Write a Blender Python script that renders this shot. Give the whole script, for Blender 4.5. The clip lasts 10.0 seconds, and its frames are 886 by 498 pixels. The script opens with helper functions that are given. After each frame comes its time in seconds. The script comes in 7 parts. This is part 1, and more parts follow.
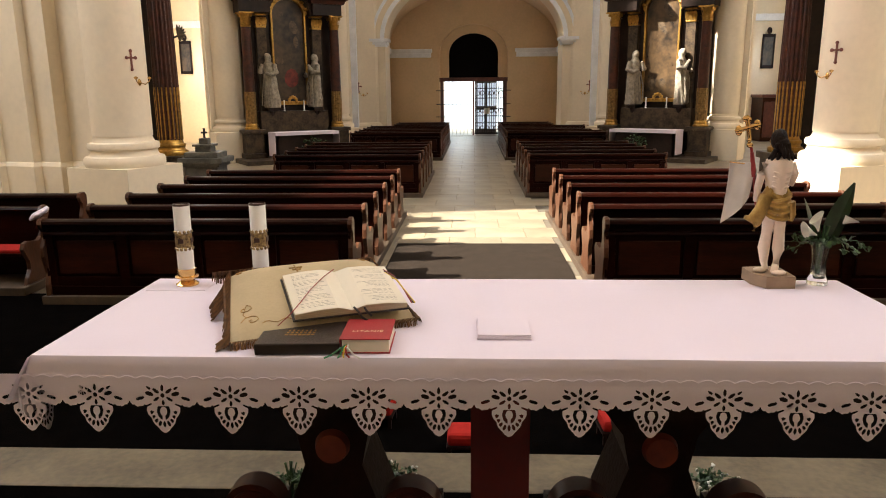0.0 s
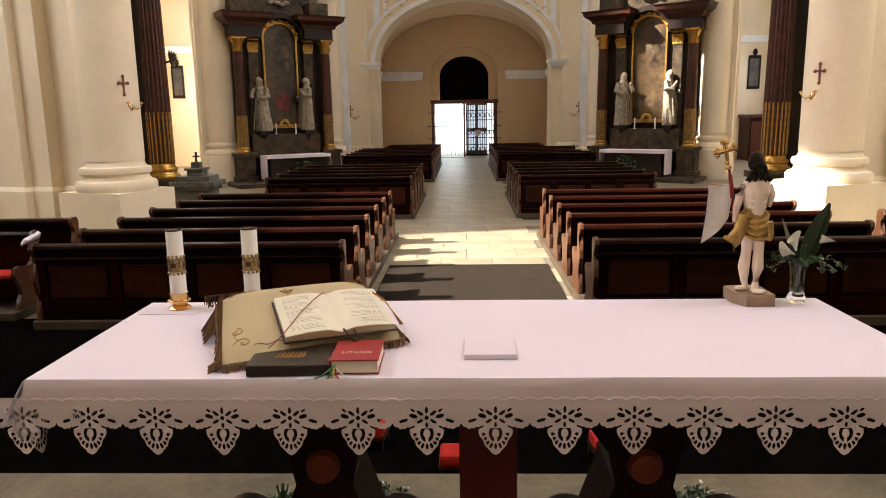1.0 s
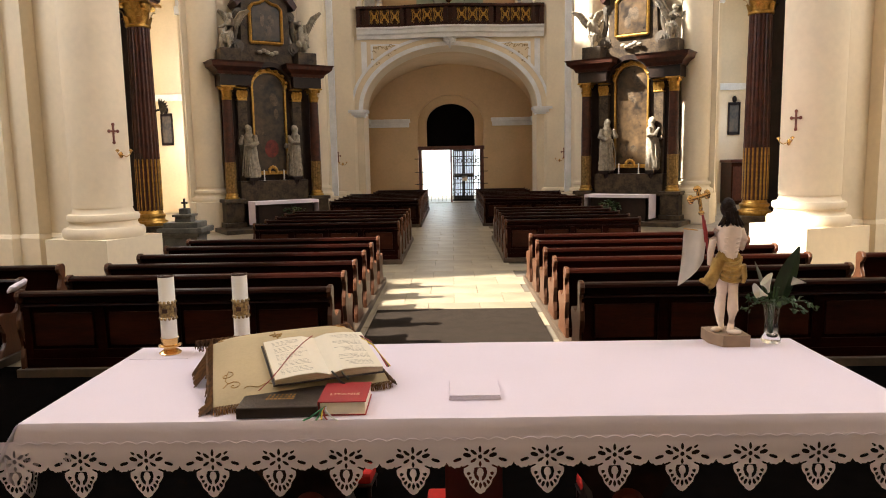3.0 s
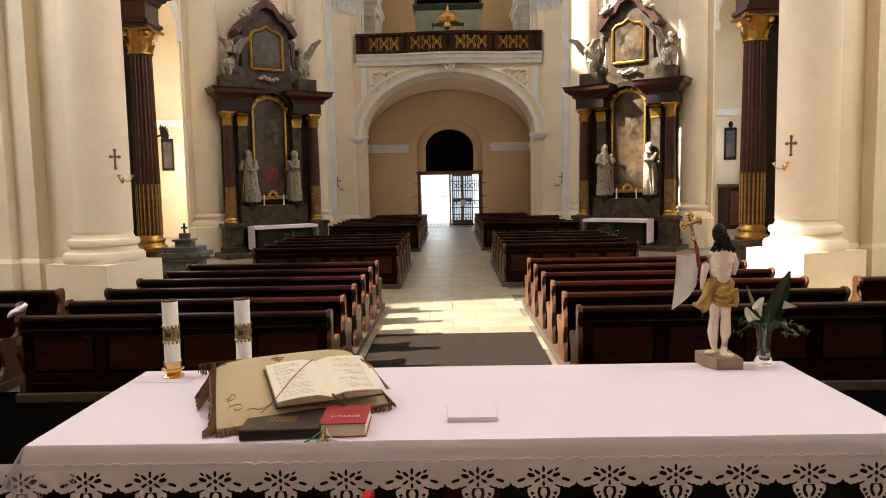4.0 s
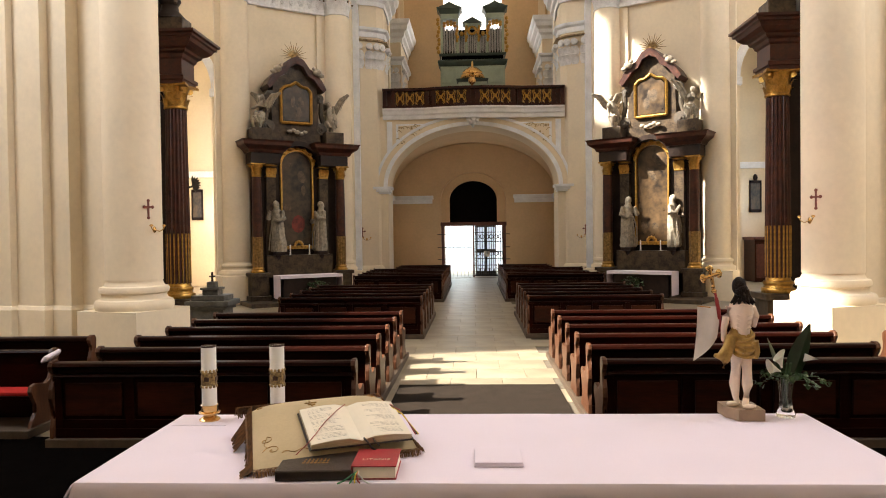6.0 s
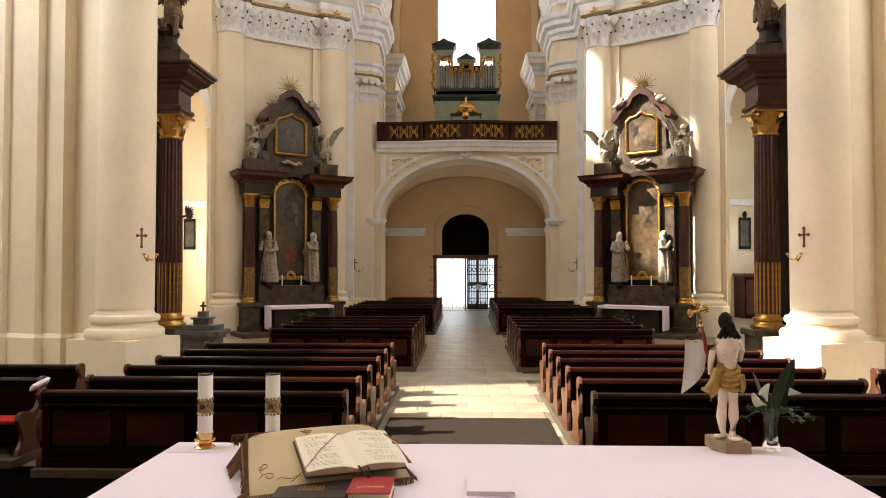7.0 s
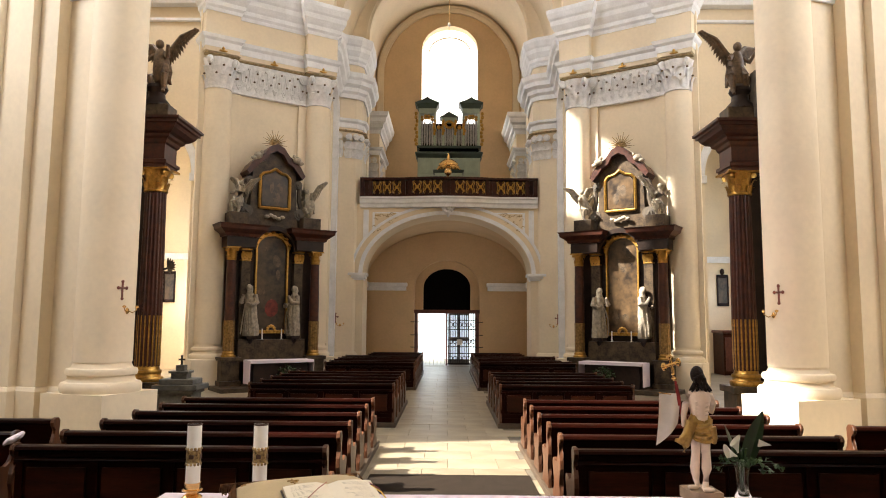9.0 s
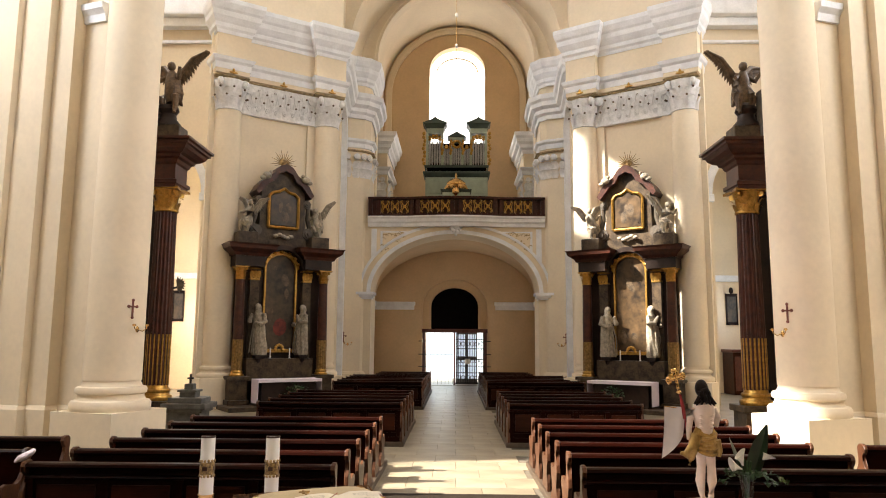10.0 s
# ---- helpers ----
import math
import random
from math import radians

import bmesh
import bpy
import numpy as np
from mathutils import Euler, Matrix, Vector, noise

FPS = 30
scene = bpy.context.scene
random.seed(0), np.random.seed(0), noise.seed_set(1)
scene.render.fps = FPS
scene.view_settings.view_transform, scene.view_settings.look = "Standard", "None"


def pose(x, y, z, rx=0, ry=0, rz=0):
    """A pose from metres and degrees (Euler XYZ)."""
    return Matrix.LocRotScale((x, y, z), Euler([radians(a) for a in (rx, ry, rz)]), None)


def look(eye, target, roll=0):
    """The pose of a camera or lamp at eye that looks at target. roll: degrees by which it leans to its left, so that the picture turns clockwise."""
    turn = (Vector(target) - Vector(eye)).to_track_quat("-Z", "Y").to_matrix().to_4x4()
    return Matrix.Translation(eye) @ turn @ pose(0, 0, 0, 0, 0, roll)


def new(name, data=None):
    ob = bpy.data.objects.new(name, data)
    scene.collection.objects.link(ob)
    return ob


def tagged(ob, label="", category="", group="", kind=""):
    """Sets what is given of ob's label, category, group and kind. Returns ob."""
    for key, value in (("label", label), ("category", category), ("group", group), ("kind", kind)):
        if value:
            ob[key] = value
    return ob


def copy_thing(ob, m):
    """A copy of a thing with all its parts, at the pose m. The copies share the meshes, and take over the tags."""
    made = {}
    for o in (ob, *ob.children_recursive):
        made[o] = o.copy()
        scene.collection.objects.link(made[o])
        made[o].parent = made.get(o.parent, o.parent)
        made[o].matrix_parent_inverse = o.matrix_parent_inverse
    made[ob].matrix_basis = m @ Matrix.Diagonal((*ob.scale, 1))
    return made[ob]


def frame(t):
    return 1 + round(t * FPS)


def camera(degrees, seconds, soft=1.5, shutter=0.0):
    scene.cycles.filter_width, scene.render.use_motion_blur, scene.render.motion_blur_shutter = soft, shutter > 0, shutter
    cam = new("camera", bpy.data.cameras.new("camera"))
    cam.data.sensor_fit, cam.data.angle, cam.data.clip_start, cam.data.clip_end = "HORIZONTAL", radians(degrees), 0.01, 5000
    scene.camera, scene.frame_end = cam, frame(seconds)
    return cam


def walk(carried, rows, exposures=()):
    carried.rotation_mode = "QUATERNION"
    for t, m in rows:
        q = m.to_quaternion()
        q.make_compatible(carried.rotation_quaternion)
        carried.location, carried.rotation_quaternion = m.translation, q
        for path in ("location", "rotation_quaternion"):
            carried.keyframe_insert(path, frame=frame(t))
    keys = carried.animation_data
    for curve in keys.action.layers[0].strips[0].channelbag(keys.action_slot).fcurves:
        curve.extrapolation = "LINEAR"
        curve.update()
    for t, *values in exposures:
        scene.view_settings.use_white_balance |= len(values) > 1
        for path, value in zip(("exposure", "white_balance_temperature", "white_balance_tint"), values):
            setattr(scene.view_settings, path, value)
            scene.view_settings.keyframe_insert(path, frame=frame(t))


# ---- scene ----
cam = camera(64.0, 10.0, soft=1.0)
PATH = [
    (0, (0.028, -1.34, 2.225), (-0.059, 0.611, 1.794), -0.5),
    (0.5, (0.04, -1.36, 2.229), (-0.036, 0.598, 1.827), -0.9),
    (1, (0.045, -1.386, 2.238), (-0.021, 0.578, 1.865), -0.9),
    (1.5, (0.049, -1.398, 2.239), (-0.01, 0.571, 1.897), -1.1),
    (2, (0.055, -1.421, 2.242), (0.01, 0.554, 1.934), -1.2),
    (2.5, (0.054, -1.438, 2.245), (0.019, 0.542, 1.966), -1.1),
    (4, (0.057, -1.509, 2.257), (0.031, 0.483, 2.076), -1.1),
    (4.5, (0.06, -1.539, 2.26), (0.006, 0.455, 2.118), -1.4),
    (5, (0.067, -1.559, 2.262), (-0.02, 0.437, 2.159), -1.6),
    (5.5, (0.056, -1.582, 2.264), (-0.043, 0.414, 2.189), -1.1),
    (7, (0.035, -1.679, 2.265), (-0.03, 0.319, 2.319), 0.0),
    (7.5, (0.035, -1.712, 2.262), (-0.028, 0.285, 2.356), 0.1),
    (8, (0.033, -1.749, 2.264), (-0.028, 0.246, 2.398), 0.2),
    (8.5, (0.032, -1.774, 2.26), (-0.025, 0.218, 2.432), 0.3),
    (9, (0.024, -1.803, 2.261), (0.011, 0.186, 2.469), 0.4),
    (9.5, (0.023, -1.831, 2.246), (0.004, 0.155, 2.479), 0.3),
    (10, (0.023, -1.865, 2.241), (-0.012, 0.118, 2.503), 0.4),
]
walk(cam, [(t, look(eye, target, roll)) for t, eye, target, roll in PATH])

# ---- world, sun and window light ----
SUN_EL, SUN_AZ = 40.0, 11.0          # the sun stands over the west-hand windows; light travels towards +x
world = bpy.data.worlds.new("world")
scene.world = world
world.use_nodes = True
wn = world.node_tree
sky = wn.nodes.new("ShaderNodeTexSky")
sky.sky_type = "NISHITA"
sky.sun_disc = False
sky.sun_elevation = radians(SUN_EL)
sky.sun_rotation = radians(-90)
wn.nodes["Background"].inputs[1].default_value = 0.12
wn.links.new(sky.outputs[0], wn.nodes["Background"].inputs[0])


def lamp(name, kind, m, energy, color, **kw):
    data = bpy.data.lights.new(name, kind)
    data.energy, data.color = energy, color
    ob = new(name, data)
    ob.matrix_world = m
    return ob, data


sun, sd = lamp("sun", "SUN", look((-30, 10, 25.2), (0, 10 + math.tan(radians(SUN_AZ)) * 30, 0)), 5.0, (1.0, 0.93, 0.82))
sd.angle = radians(1.0)
scene.view_settings.exposure = 2.2


def window_light(name, at, to, sx, sy, energy, color=(0.98, 0.98, 1.0)):
    ob, d = lamp(name, "AREA", look(at, to), energy * 0.62, color)
    d.shape, d.size, d.size_y = "RECTANGLE", sx, sy
    return ob


# sky light from area lamps in the openings of the high windows
COOL = (0.93, 0.96, 1.0)
# west, east, transept and apse lamps are added fill; their openings are unseen
window_light("fill_west", (-13.9, 7.6, 14.6), (0, 24, 9), 3.4, 7.6, 420)
window_light("fill_east", (13.9, 7.6, 15.0), (0, 24, 9), 3.4, 7.0, 380)
window_light("fill_transept", (-13.9, 16.3, 23.5), (4, 24, 7), 2.2, 6.6, 560)
window_light("fill_transept", (13.9, 17.0, 14.6), (-4, 20, 9), 3.2, 9.0, 260)
window_light("skylight_clerestory", (-13.9, 19.7, 22.8), (0, 22, 8), 2.4, 6.4, 160)
window_light("skylight_rear", (0.085, 37.3, 15.3), (0, 24, 8), 3.0, 6.5, 14)
window_light("fill_apse", (-13.9, 2.0, 21.0), (0, 4, 4), 3.0, 7.0, 380, COOL)
window_light("fill_apse", (13.9, 2.0, 21.0), (-4, 7, 5), 3.0, 7.0, 620)
window_light("skylight_chapel", (-13.9, 29.0, 6.5), (-10, 26, 4), 4.0, 6.0, 230)
window_light("skylight_chapel", (13.9, 29.0, 6.5), (10, 26, 4), 4.0, 6.0, 110)
window_light("daylight_door", (-0.78, 37.7, 2.30), (-0.4, 20, 1.0), 1.45, 0.9, 14, (0.95, 0.98, 1.0))

# ---- materials ----


def mat(name, col, rough=0.6, metal=0.0, var=0.12, scale=6.0, bump=0.0, bscale=60.0, col2=None, spec=0.5, fine=40.0, stretch=(1, 1, 1), rnd=0.0):
    m = bpy.data.materials.new(name)
    m.use_nodes = True
    nt = m.node_tree
    N, L = nt.nodes, nt.links
    p = N["Principled BSDF"]
    p.inputs["Roughness"].default_value = rough
    p.inputs["Metallic"].default_value = metal
    p.inputs["Specular IOR Level"].default_value = spec
    tc = N.new("ShaderNodeTexCoord")
    mp = N.new("ShaderNodeMapping")
    mp.inputs["Scale"].default_value = stretch
    L.new(tc.outputs["Object"], mp.inputs["Vector"])
    n1 = N.new("ShaderNodeTexNoise")
    n1.inputs["Scale"].default_value = scale
    n1.inputs["Detail"].default_value = 5
    n2 = N.new("ShaderNodeTexNoise")
    n2.inputs["Scale"].default_value = fine
    n2.inputs["Detail"].default_value = 4
    for n in (n1, n2):
        L.new(mp.outputs[0], n.inputs["Vector"])
    mix = N.new("ShaderNodeMix")
    mix.data_type = "FLOAT"
    mix.inputs[0].default_value = 0.35
    L.new(n1.outputs[0], mix.inputs[2])
    L.new(n2.outputs[0], mix.inputs[3])
    ramp = N.new("ShaderNodeValToRGB")
    c2 = col2 or tuple(c * (1 - var * 2.2) for c in col)
    e = ramp.color_ramp.elements
    e[0].position, e[1].position = 0.36, 0.62
    e[0].color, e[1].color = (*c2, 1), (*col, 1)
    L.new(mix.outputs[0], ramp.inputs[0])
    out = ramp.outputs[0]
    if rnd:
        oi = N.new("ShaderNodeObjectInfo")
        mr = N.new("ShaderNodeMapRange")
        mr.inputs[3].default_value, mr.inputs[4].default_value = 1 - rnd, 1 + rnd
        L.new(oi.outputs["Random"], mr.inputs[0])
        hsv = N.new("ShaderNodeHueSaturation")
        L.new(mr.outputs[0], hsv.inputs["Value"])
        L.new(out, hsv.inputs["Color"])
        out = hsv.outputs[0]
    L.new(out, p.inputs["Base Color"])
    rr = N.new("ShaderNodeMapRange")
    rr.inputs[3].default_value, rr.inputs[4].default_value = max(0.03, rough - 0.08), min(1, rough + 0.1)
    L.new(n2.outputs[0], rr.inputs[0])
    L.new(rr.outputs[0], p.inputs["Roughness"])
    if bump:
        n3 = N.new("ShaderNodeTexNoise")
        n3.inputs["Scale"].default_value = bscale
        n3.inputs["Detail"].default_value = 6
        L.new(mp.outputs[0], n3.inputs["Vector"])
        b = N.new("ShaderNodeBump")
        b.inputs["Strength"].default_value = bump
        b.inputs["Distance"].default_value = 0.01
        L.new(n3.outputs[0], b.inputs["Height"])
        L.new(b.outputs[0], p.inputs["Normal"])
    return m


def glow(name, col, strength):
    m = bpy.data.materials.new(name)
    m.use_nodes = True
    p = m.node_tree.nodes["Principled BSDF"]
    p.inputs["Base Color"].default_value = (*col, 1)
    p.inputs["Emission Color"].default_value = (*col, 1)
    p.inputs["Emission Strength"].default_value = strength
    return m


def clear_glass(name):
    m = bpy.data.materials.new(name)
    m.use_nodes = True
    p = m.node_tree.nodes["Principled BSDF"]
    p.inputs["Transmission Weight"].default_value = 1.0
    p.inputs["Roughness"].default_value = 0.03
    p.inputs["IOR"].default_value = 1.45
    p.inputs["Base Color"].default_value = (0.95, 0.98, 0.96, 1)
    return m


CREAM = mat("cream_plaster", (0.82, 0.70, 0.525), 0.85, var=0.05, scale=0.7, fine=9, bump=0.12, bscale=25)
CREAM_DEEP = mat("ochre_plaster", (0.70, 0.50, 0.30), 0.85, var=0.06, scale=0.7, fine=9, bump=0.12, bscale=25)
STUCCO = mat("white_stucco", (0.88, 0.89, 0.92), 0.7, var=0.07, scale=2.5, fine=18, bump=0.15, bscale=30)
STUCCO_RELIEF = mat("carved_stucco", (0.86, 0.85, 0.85), 0.7, var=0.10, scale=7, fine=22, bump=0.4, bscale=14)
# glow of the added panels under the gallery, hidden behind the arch
VAULT_GLOW = glow("vault_glow_panel", (1.0, 0.95, 0.85), 1.3)
STONE = mat("sandstone_floor", (0.30, 0.245, 0.165), 0.42, var=0.18, scale=1.4, fine=22, bump=0.12, bscale=40, rnd=0.1)
MORTAR = mat("floor_joint", (0.12, 0.095, 0.065), 0.9)
STEP = mat("worn_step_stone", (0.17, 0.135, 0.085), 0.6, var=0.25, scale=3, fine=30, bump=0.3, bscale=30)
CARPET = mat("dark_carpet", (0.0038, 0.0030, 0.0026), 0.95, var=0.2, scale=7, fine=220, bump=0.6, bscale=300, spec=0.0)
PEW = mat("dark_pew_wood", (0.015, 0.0026, 0.0012), 0.36, var=0.25, scale=3, fine=26, bump=0.12, bscale=40, stretch=(0.25, 1, 2.5), rnd=0.2, spec=0.05)
PEW_PANEL = mat("walnut_panel", (0.042, 0.0098, 0.0036), 0.38, spec=0.15, var=0.3, scale=4, fine=30, bump=0.1, stretch=(0.3, 1, 2.0), rnd=0.3)
PEW_END = mat("worn_pew_end_wood", (0.095, 0.036, 0.016), 0.38, spec=0.3, var=0.25, scale=5, fine=30, bump=0.15, bscale=40, stretch=(1, 1, 0.4), rnd=0.15)
PLATFORM = mat("worn_plank_platform", (0.075, 0.048, 0.028), 0.55, var=0.2, scale=4, fine=40, stretch=(3, 0.4, 1))
CUSHION_RED = mat("red_seat_cushion", (0.42, 0.020, 0.015), 0.9, var=0.12, scale=12, spec=0.2)
CLOTH = mat("white_linen", (0.79, 0.69, 0.775), 0.85, var=0.015, scale=3, fine=160, bump=0.05, bscale=500, spec=0.2)
REDPANEL = mat("oxblood_cloth", (0.10, 0.008, 0.008), 0.8, var=0.15)
DARKWOOD = mat("carved_dark_wood", (0.018, 0.006, 0.004), 0.45, spec=0.2, var=0.25, scale=8, fine=40, bump=0.2)
BOSS = mat("red_lacquer_boss", (0.20, 0.035, 0.015), 0.5, var=0.2)
OUTSIDE = glow("daylight_glass", (1.0, 0.98, 0.95), 0.8)
STREET = glow("bright_street", (0.74, 0.90, 1.0), 0.22)
GOLD = mat("gilding", (0.60, 0.35, 0.09), 0.36, 1.0, var=0.2, scale=14, fine=50, bump=0.25, bscale=60)
BRASS = mat("polished_brass", (0.78, 0.50, 0.20), 0.18, 1.0, var=0.1, scale=20)
RUNNER = mat("worn_brown_runner", (0.026, 0.019, 0.014), 0.95, var=0.12, scale=5, fine=180, bump=0.4, bscale=260, spec=0.05)
# aged gilt of the shafts; also carries the sunburst's backlit darkness
AGED_DIM_GILT = mat("aged_dim_gilding", (0.36, 0.22, 0.08), 0.42, 0.7, var=0.3, scale=14, fine=50)
GILT_WOOD = mat("gilded_carved_wood", (0.50, 0.31, 0.09), 0.42, 0.55, var=0.2, scale=30, fine=90)
CARVED_BROWN = mat("brown_gilt_carving", (0.17, 0.105, 0.055), 0.5, 0.15, var=0.3, scale=9, fine=50, bump=0.2, bscale=50)
DKMARBLE = mat("dark_brown_marble", (0.030, 0.017, 0.012), 0.38, spec=0.25, var=0.3, scale=3, fine=14, col2=(0.014, 0.008, 0.006))
REDMARBLE = mat("red_brown_marble", (0.078, 0.023, 0.012), 0.36, spec=0.35, var=0.3, scale=5, fine=18, col2=(0.030, 0.011, 0.008))
GREYMARBLE = mat("grey_green_marble", (0.100, 0.068, 0.040), 0.42, spec=0.2, var=0.3, scale=4, fine=18, col2=(0.024, 0.017, 0.012))
STATUE = mat("weathered_pale_statue", (0.44, 0.375, 0.285), 0.7, var=0.25, scale=9, fine=50, bump=0.2, bscale=50)
STATUE_DARK = mat("bronzed_statue", (0.10, 0.075, 0.05), 0.5, var=0.3, scale=9, fine=50, bump=0.2, bscale=50)
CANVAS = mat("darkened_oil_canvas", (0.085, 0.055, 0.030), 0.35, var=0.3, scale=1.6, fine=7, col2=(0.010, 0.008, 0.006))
# lighter copy for the east altar, with the sun on it put into the colour
CANVAS_SUNLIT = mat("sunlit_oil_canvas", (0.13, 0.078, 0.036), 0.3, var=0.3, scale=1.7, fine=6, col2=(0.015, 0.010, 0.007))
CANVAS_RED = mat("painted_red_drapery", (0.20, 0.025, 0.015), 0.4, var=0.3, scale=6)
CANVAS_PALE = mat("painted_pale_ochre", (0.13, 0.085, 0.045), 0.4, var=0.4, scale=5)
IRON = mat("dark_iron", (0.05, 0.045, 0.045), 0.5, 0.6)
DOORWOOD = mat("red_brown_door_frame", (0.13, 0.035, 0.022), 0.5, var=0.2)
BLACK_INFILL = mat("black_infill", (0.004, 0.0032, 0.003), 0.8, var=0.2, spec=0.05)
GALLERYWOOD = mat("mahogany_gallery", (0.050, 0.011, 0.006), 0.38, spec=0.25, var=0.3, scale=5, fine=30)
ORGAN_GREEN = mat("sage_green_organ_case", (0.40, 0.48, 0.39), 0.55, var=0.1, scale=3)
ORGAN_DARK = mat("dark_green_moulding", (0.055, 0.085, 0.07), 0.45, var=0.15, scale=3)
PIPE = mat("tin_pipe", (0.46, 0.47, 0.48), 0.30, 1.0, var=0.15, scale=3)
ORNAMENT = mat("ochre_stucco_relief", (0.55, 0.40, 0.20), 0.7, var=0.3, scale=8)
STONE_GREY = mat("grey_font_stone", (0.15, 0.14, 0.12), 0.6, var=0.25, scale=6, bump=0.2)
WAX = mat("white_wax", (0.86, 0.84, 0.80), 0.45, var=0.02, scale=5)
BAND = mat("gilt_lace_band", (0.50, 0.36, 0.16), 0.4, 0.5, var=0.45, scale=90, fine=200, col2=(0.10, 0.06, 0.03))
BANDDARK = mat("dark_band_stone", (0.07, 0.03, 0.02), 0.3)
GOLDCLOTH = mat("ivory_gold_cloth", (0.52, 0.405, 0.24), 0.75, var=0.06, scale=8, fine=120, bump=0.2, bscale=300, spec=0.3)
FRINGE = mat("brown_fringe", (0.19, 0.085, 0.025), 0.8, var=0.3, scale=60)
EMBROIDERY = mat("gold_thread", (0.46, 0.25, 0.06), 0.5, 0.4, var=0.2, scale=40)
PAPER = mat("cream_book_paper", (0.80, 0.72, 0.58), 0.8, var=0.03, scale=8)
PAGEEDGE = mat("page_edges", (0.62, 0.50, 0.34), 0.8, var=0.2, scale=30, fine=300, stretch=(0.1, 0.1, 12))
INK = mat("grey_print", (0.42, 0.37, 0.30), 0.9)
PANE = glow("dim_daylight_pane", (0.75, 0.86, 1.0), 0.16)
LEATHER = mat("dark_brown_leather", (0.030, 0.018, 0.013), 0.42, var=0.2, scale=20, fine=150, bump=0.2, bscale=300)
REDCOVER = mat("red_book_cloth", (0.36, 0.022, 0.028), 0.5, var=0.08, scale=15, fine=200, bump=0.1, bscale=400)
GILT = mat("gilt_print", (0.85, 0.72, 0.48), 0.5, 0.0)
RIBBON_R = mat("dark_red_ribbon", (0.30, 0.02, 0.02), 0.6)
RIBBON_Y = mat("yellow_ribbon", (0.75, 0.50, 0.06), 0.6)
RIBBON_G = mat("green_ribbon", (0.04, 0.20, 0.08), 0.6)
SKIN = mat("painted_flesh_wood", (0.88, 0.71, 0.58), 0.5, var=0.06, scale=18, fine=60)
HAIR = mat("painted_dark_hair", (0.022, 0.011, 0.007), 0.55, var=0.3, scale=40, fine=120, bump=0.4, bscale=160, spec=0.15)
BASEWOOD = mat("taupe_painted_block", (0.34, 0.23, 0.15), 0.6, var=0.1, scale=14)
BANNER = mat("white_banner", (0.72, 0.68, 0.64), 0.7, var=0.05, scale=10)
GLASS = clear_glass("clear_glass")
LEAF = mat("dark_green_leaf", (0.012, 0.034, 0.010), 0.35, var=0.25, scale=18)
IVY = mat("ivy_leaf", (0.040, 0.095, 0.025), 0.45, var=0.3, scale=30)
PETAL = mat("white_calla_petal", (0.82, 0.80, 0.72), 0.5, var=0.04, scale=10)
CROSSRED = mat("dark_red_cross_paint", (0.20, 0.06, 0.04), 0.7)

# ---- mesh helpers ----


def obj(name, bm, m, parent=None, label="", smooth=False):
    bmesh.ops.recalc_face_normals(bm, faces=bm.faces)
    me = bpy.data.meshes.new(name)
    bm.to_mesh(me)
    bm.free()
    if m:
        me.materials.append(m)
    if smooth:
        me.polygons.foreach_set("use_smooth", [True] * len(me.polygons))
        me.set_sharp_from_angle(angle=radians(38))
    ob = new(name, me)
    if parent:
        ob.parent = parent
    if label:
        ob["label"] = label
    return ob


def part(name, bm, m, parent, label="", smooth=False):
    return obj(name, bm, m, parent, label, smooth)


def thing(name, label, category, at=(0, 0, 0), rz=0.0, group="", kind=""):
    e = new(name)
    e.empty_display_size = 0.1
    e.matrix_world = pose(*at, 0, 0, rz)
    return tagged(e, label, category, group, kind)


def bx(x0, x1, y0, y1, z0, z1, bevel=0.0, bm=None):
    b = bm or bmesh.new()
    r = bmesh.ops.create_cube(b, size=1.0, matrix=Matrix.Translation(((x0 + x1) / 2, (y0 + y1) / 2, (z0 + z1) / 2)) @ Matrix.Diagonal((x1 - x0, y1 - y0, z1 - z0, 1)))
    if bevel:
        vs = set(r["verts"])
        es = [e for e in b.edges if e.verts[0] in vs and e.verts[1] in vs]
        bmesh.ops.bevel(b, geom=es, offset=bevel, segments=2, affect="EDGES", profile=0.6)
    return b


def lathe(profile, seg=24, at=(0, 0, 0), bm=None, a0=0.0, a1=360.0, sx=1.0, sy=1.0):
    """Turn (radius, z) round the upright axis."""
    b = bm or bmesh.new()
    full = abs(a1 - a0) >= 359.9
    n = seg if full else seg + 1
    rings = []
    for r, z in profile:
        ring = []
        for i in range(n):
            a = radians(a0 + (a1 - a0) * i / seg)
            ring.append(b.verts.new((at[0] + sx * r * math.cos(a), at[1] + sy * r * math.sin(a), at[2] + z)))
        rings.append(ring)
    for p, q in zip(rings, rings[1:]):
        for i in range(seg):
            j = (i + 1) % n
            b.faces.new((p[i], p[j], q[j], q[i]))
    if full:
        b.faces.new(rings[0][::-1])
        b.faces.new(rings[-1])
    return b


def prism(outline, lo, hi, axis="z", bm=None):
    """An outline pushed along an axis; for axis y the outline is (x, z), for x it is (y, z)."""
    b = bm or bmesh.new()

    def v(p, h):
        return {"z": (p[0], p[1], h), "y": (p[0], h, p[1]), "x": (h, p[0], p[1])}[axis]
    A = [b.verts.new(v(p, lo)) for p in outline]
    B = [b.verts.new(v(p, hi)) for p in outline]
    n = len(outline)
    b.faces.new(A)
    b.faces.new(B[::-1])
    for i in range(n):
        b.faces.new((A[i], A[(i + 1) % n], B[(i + 1) % n], B[i]))
    return b


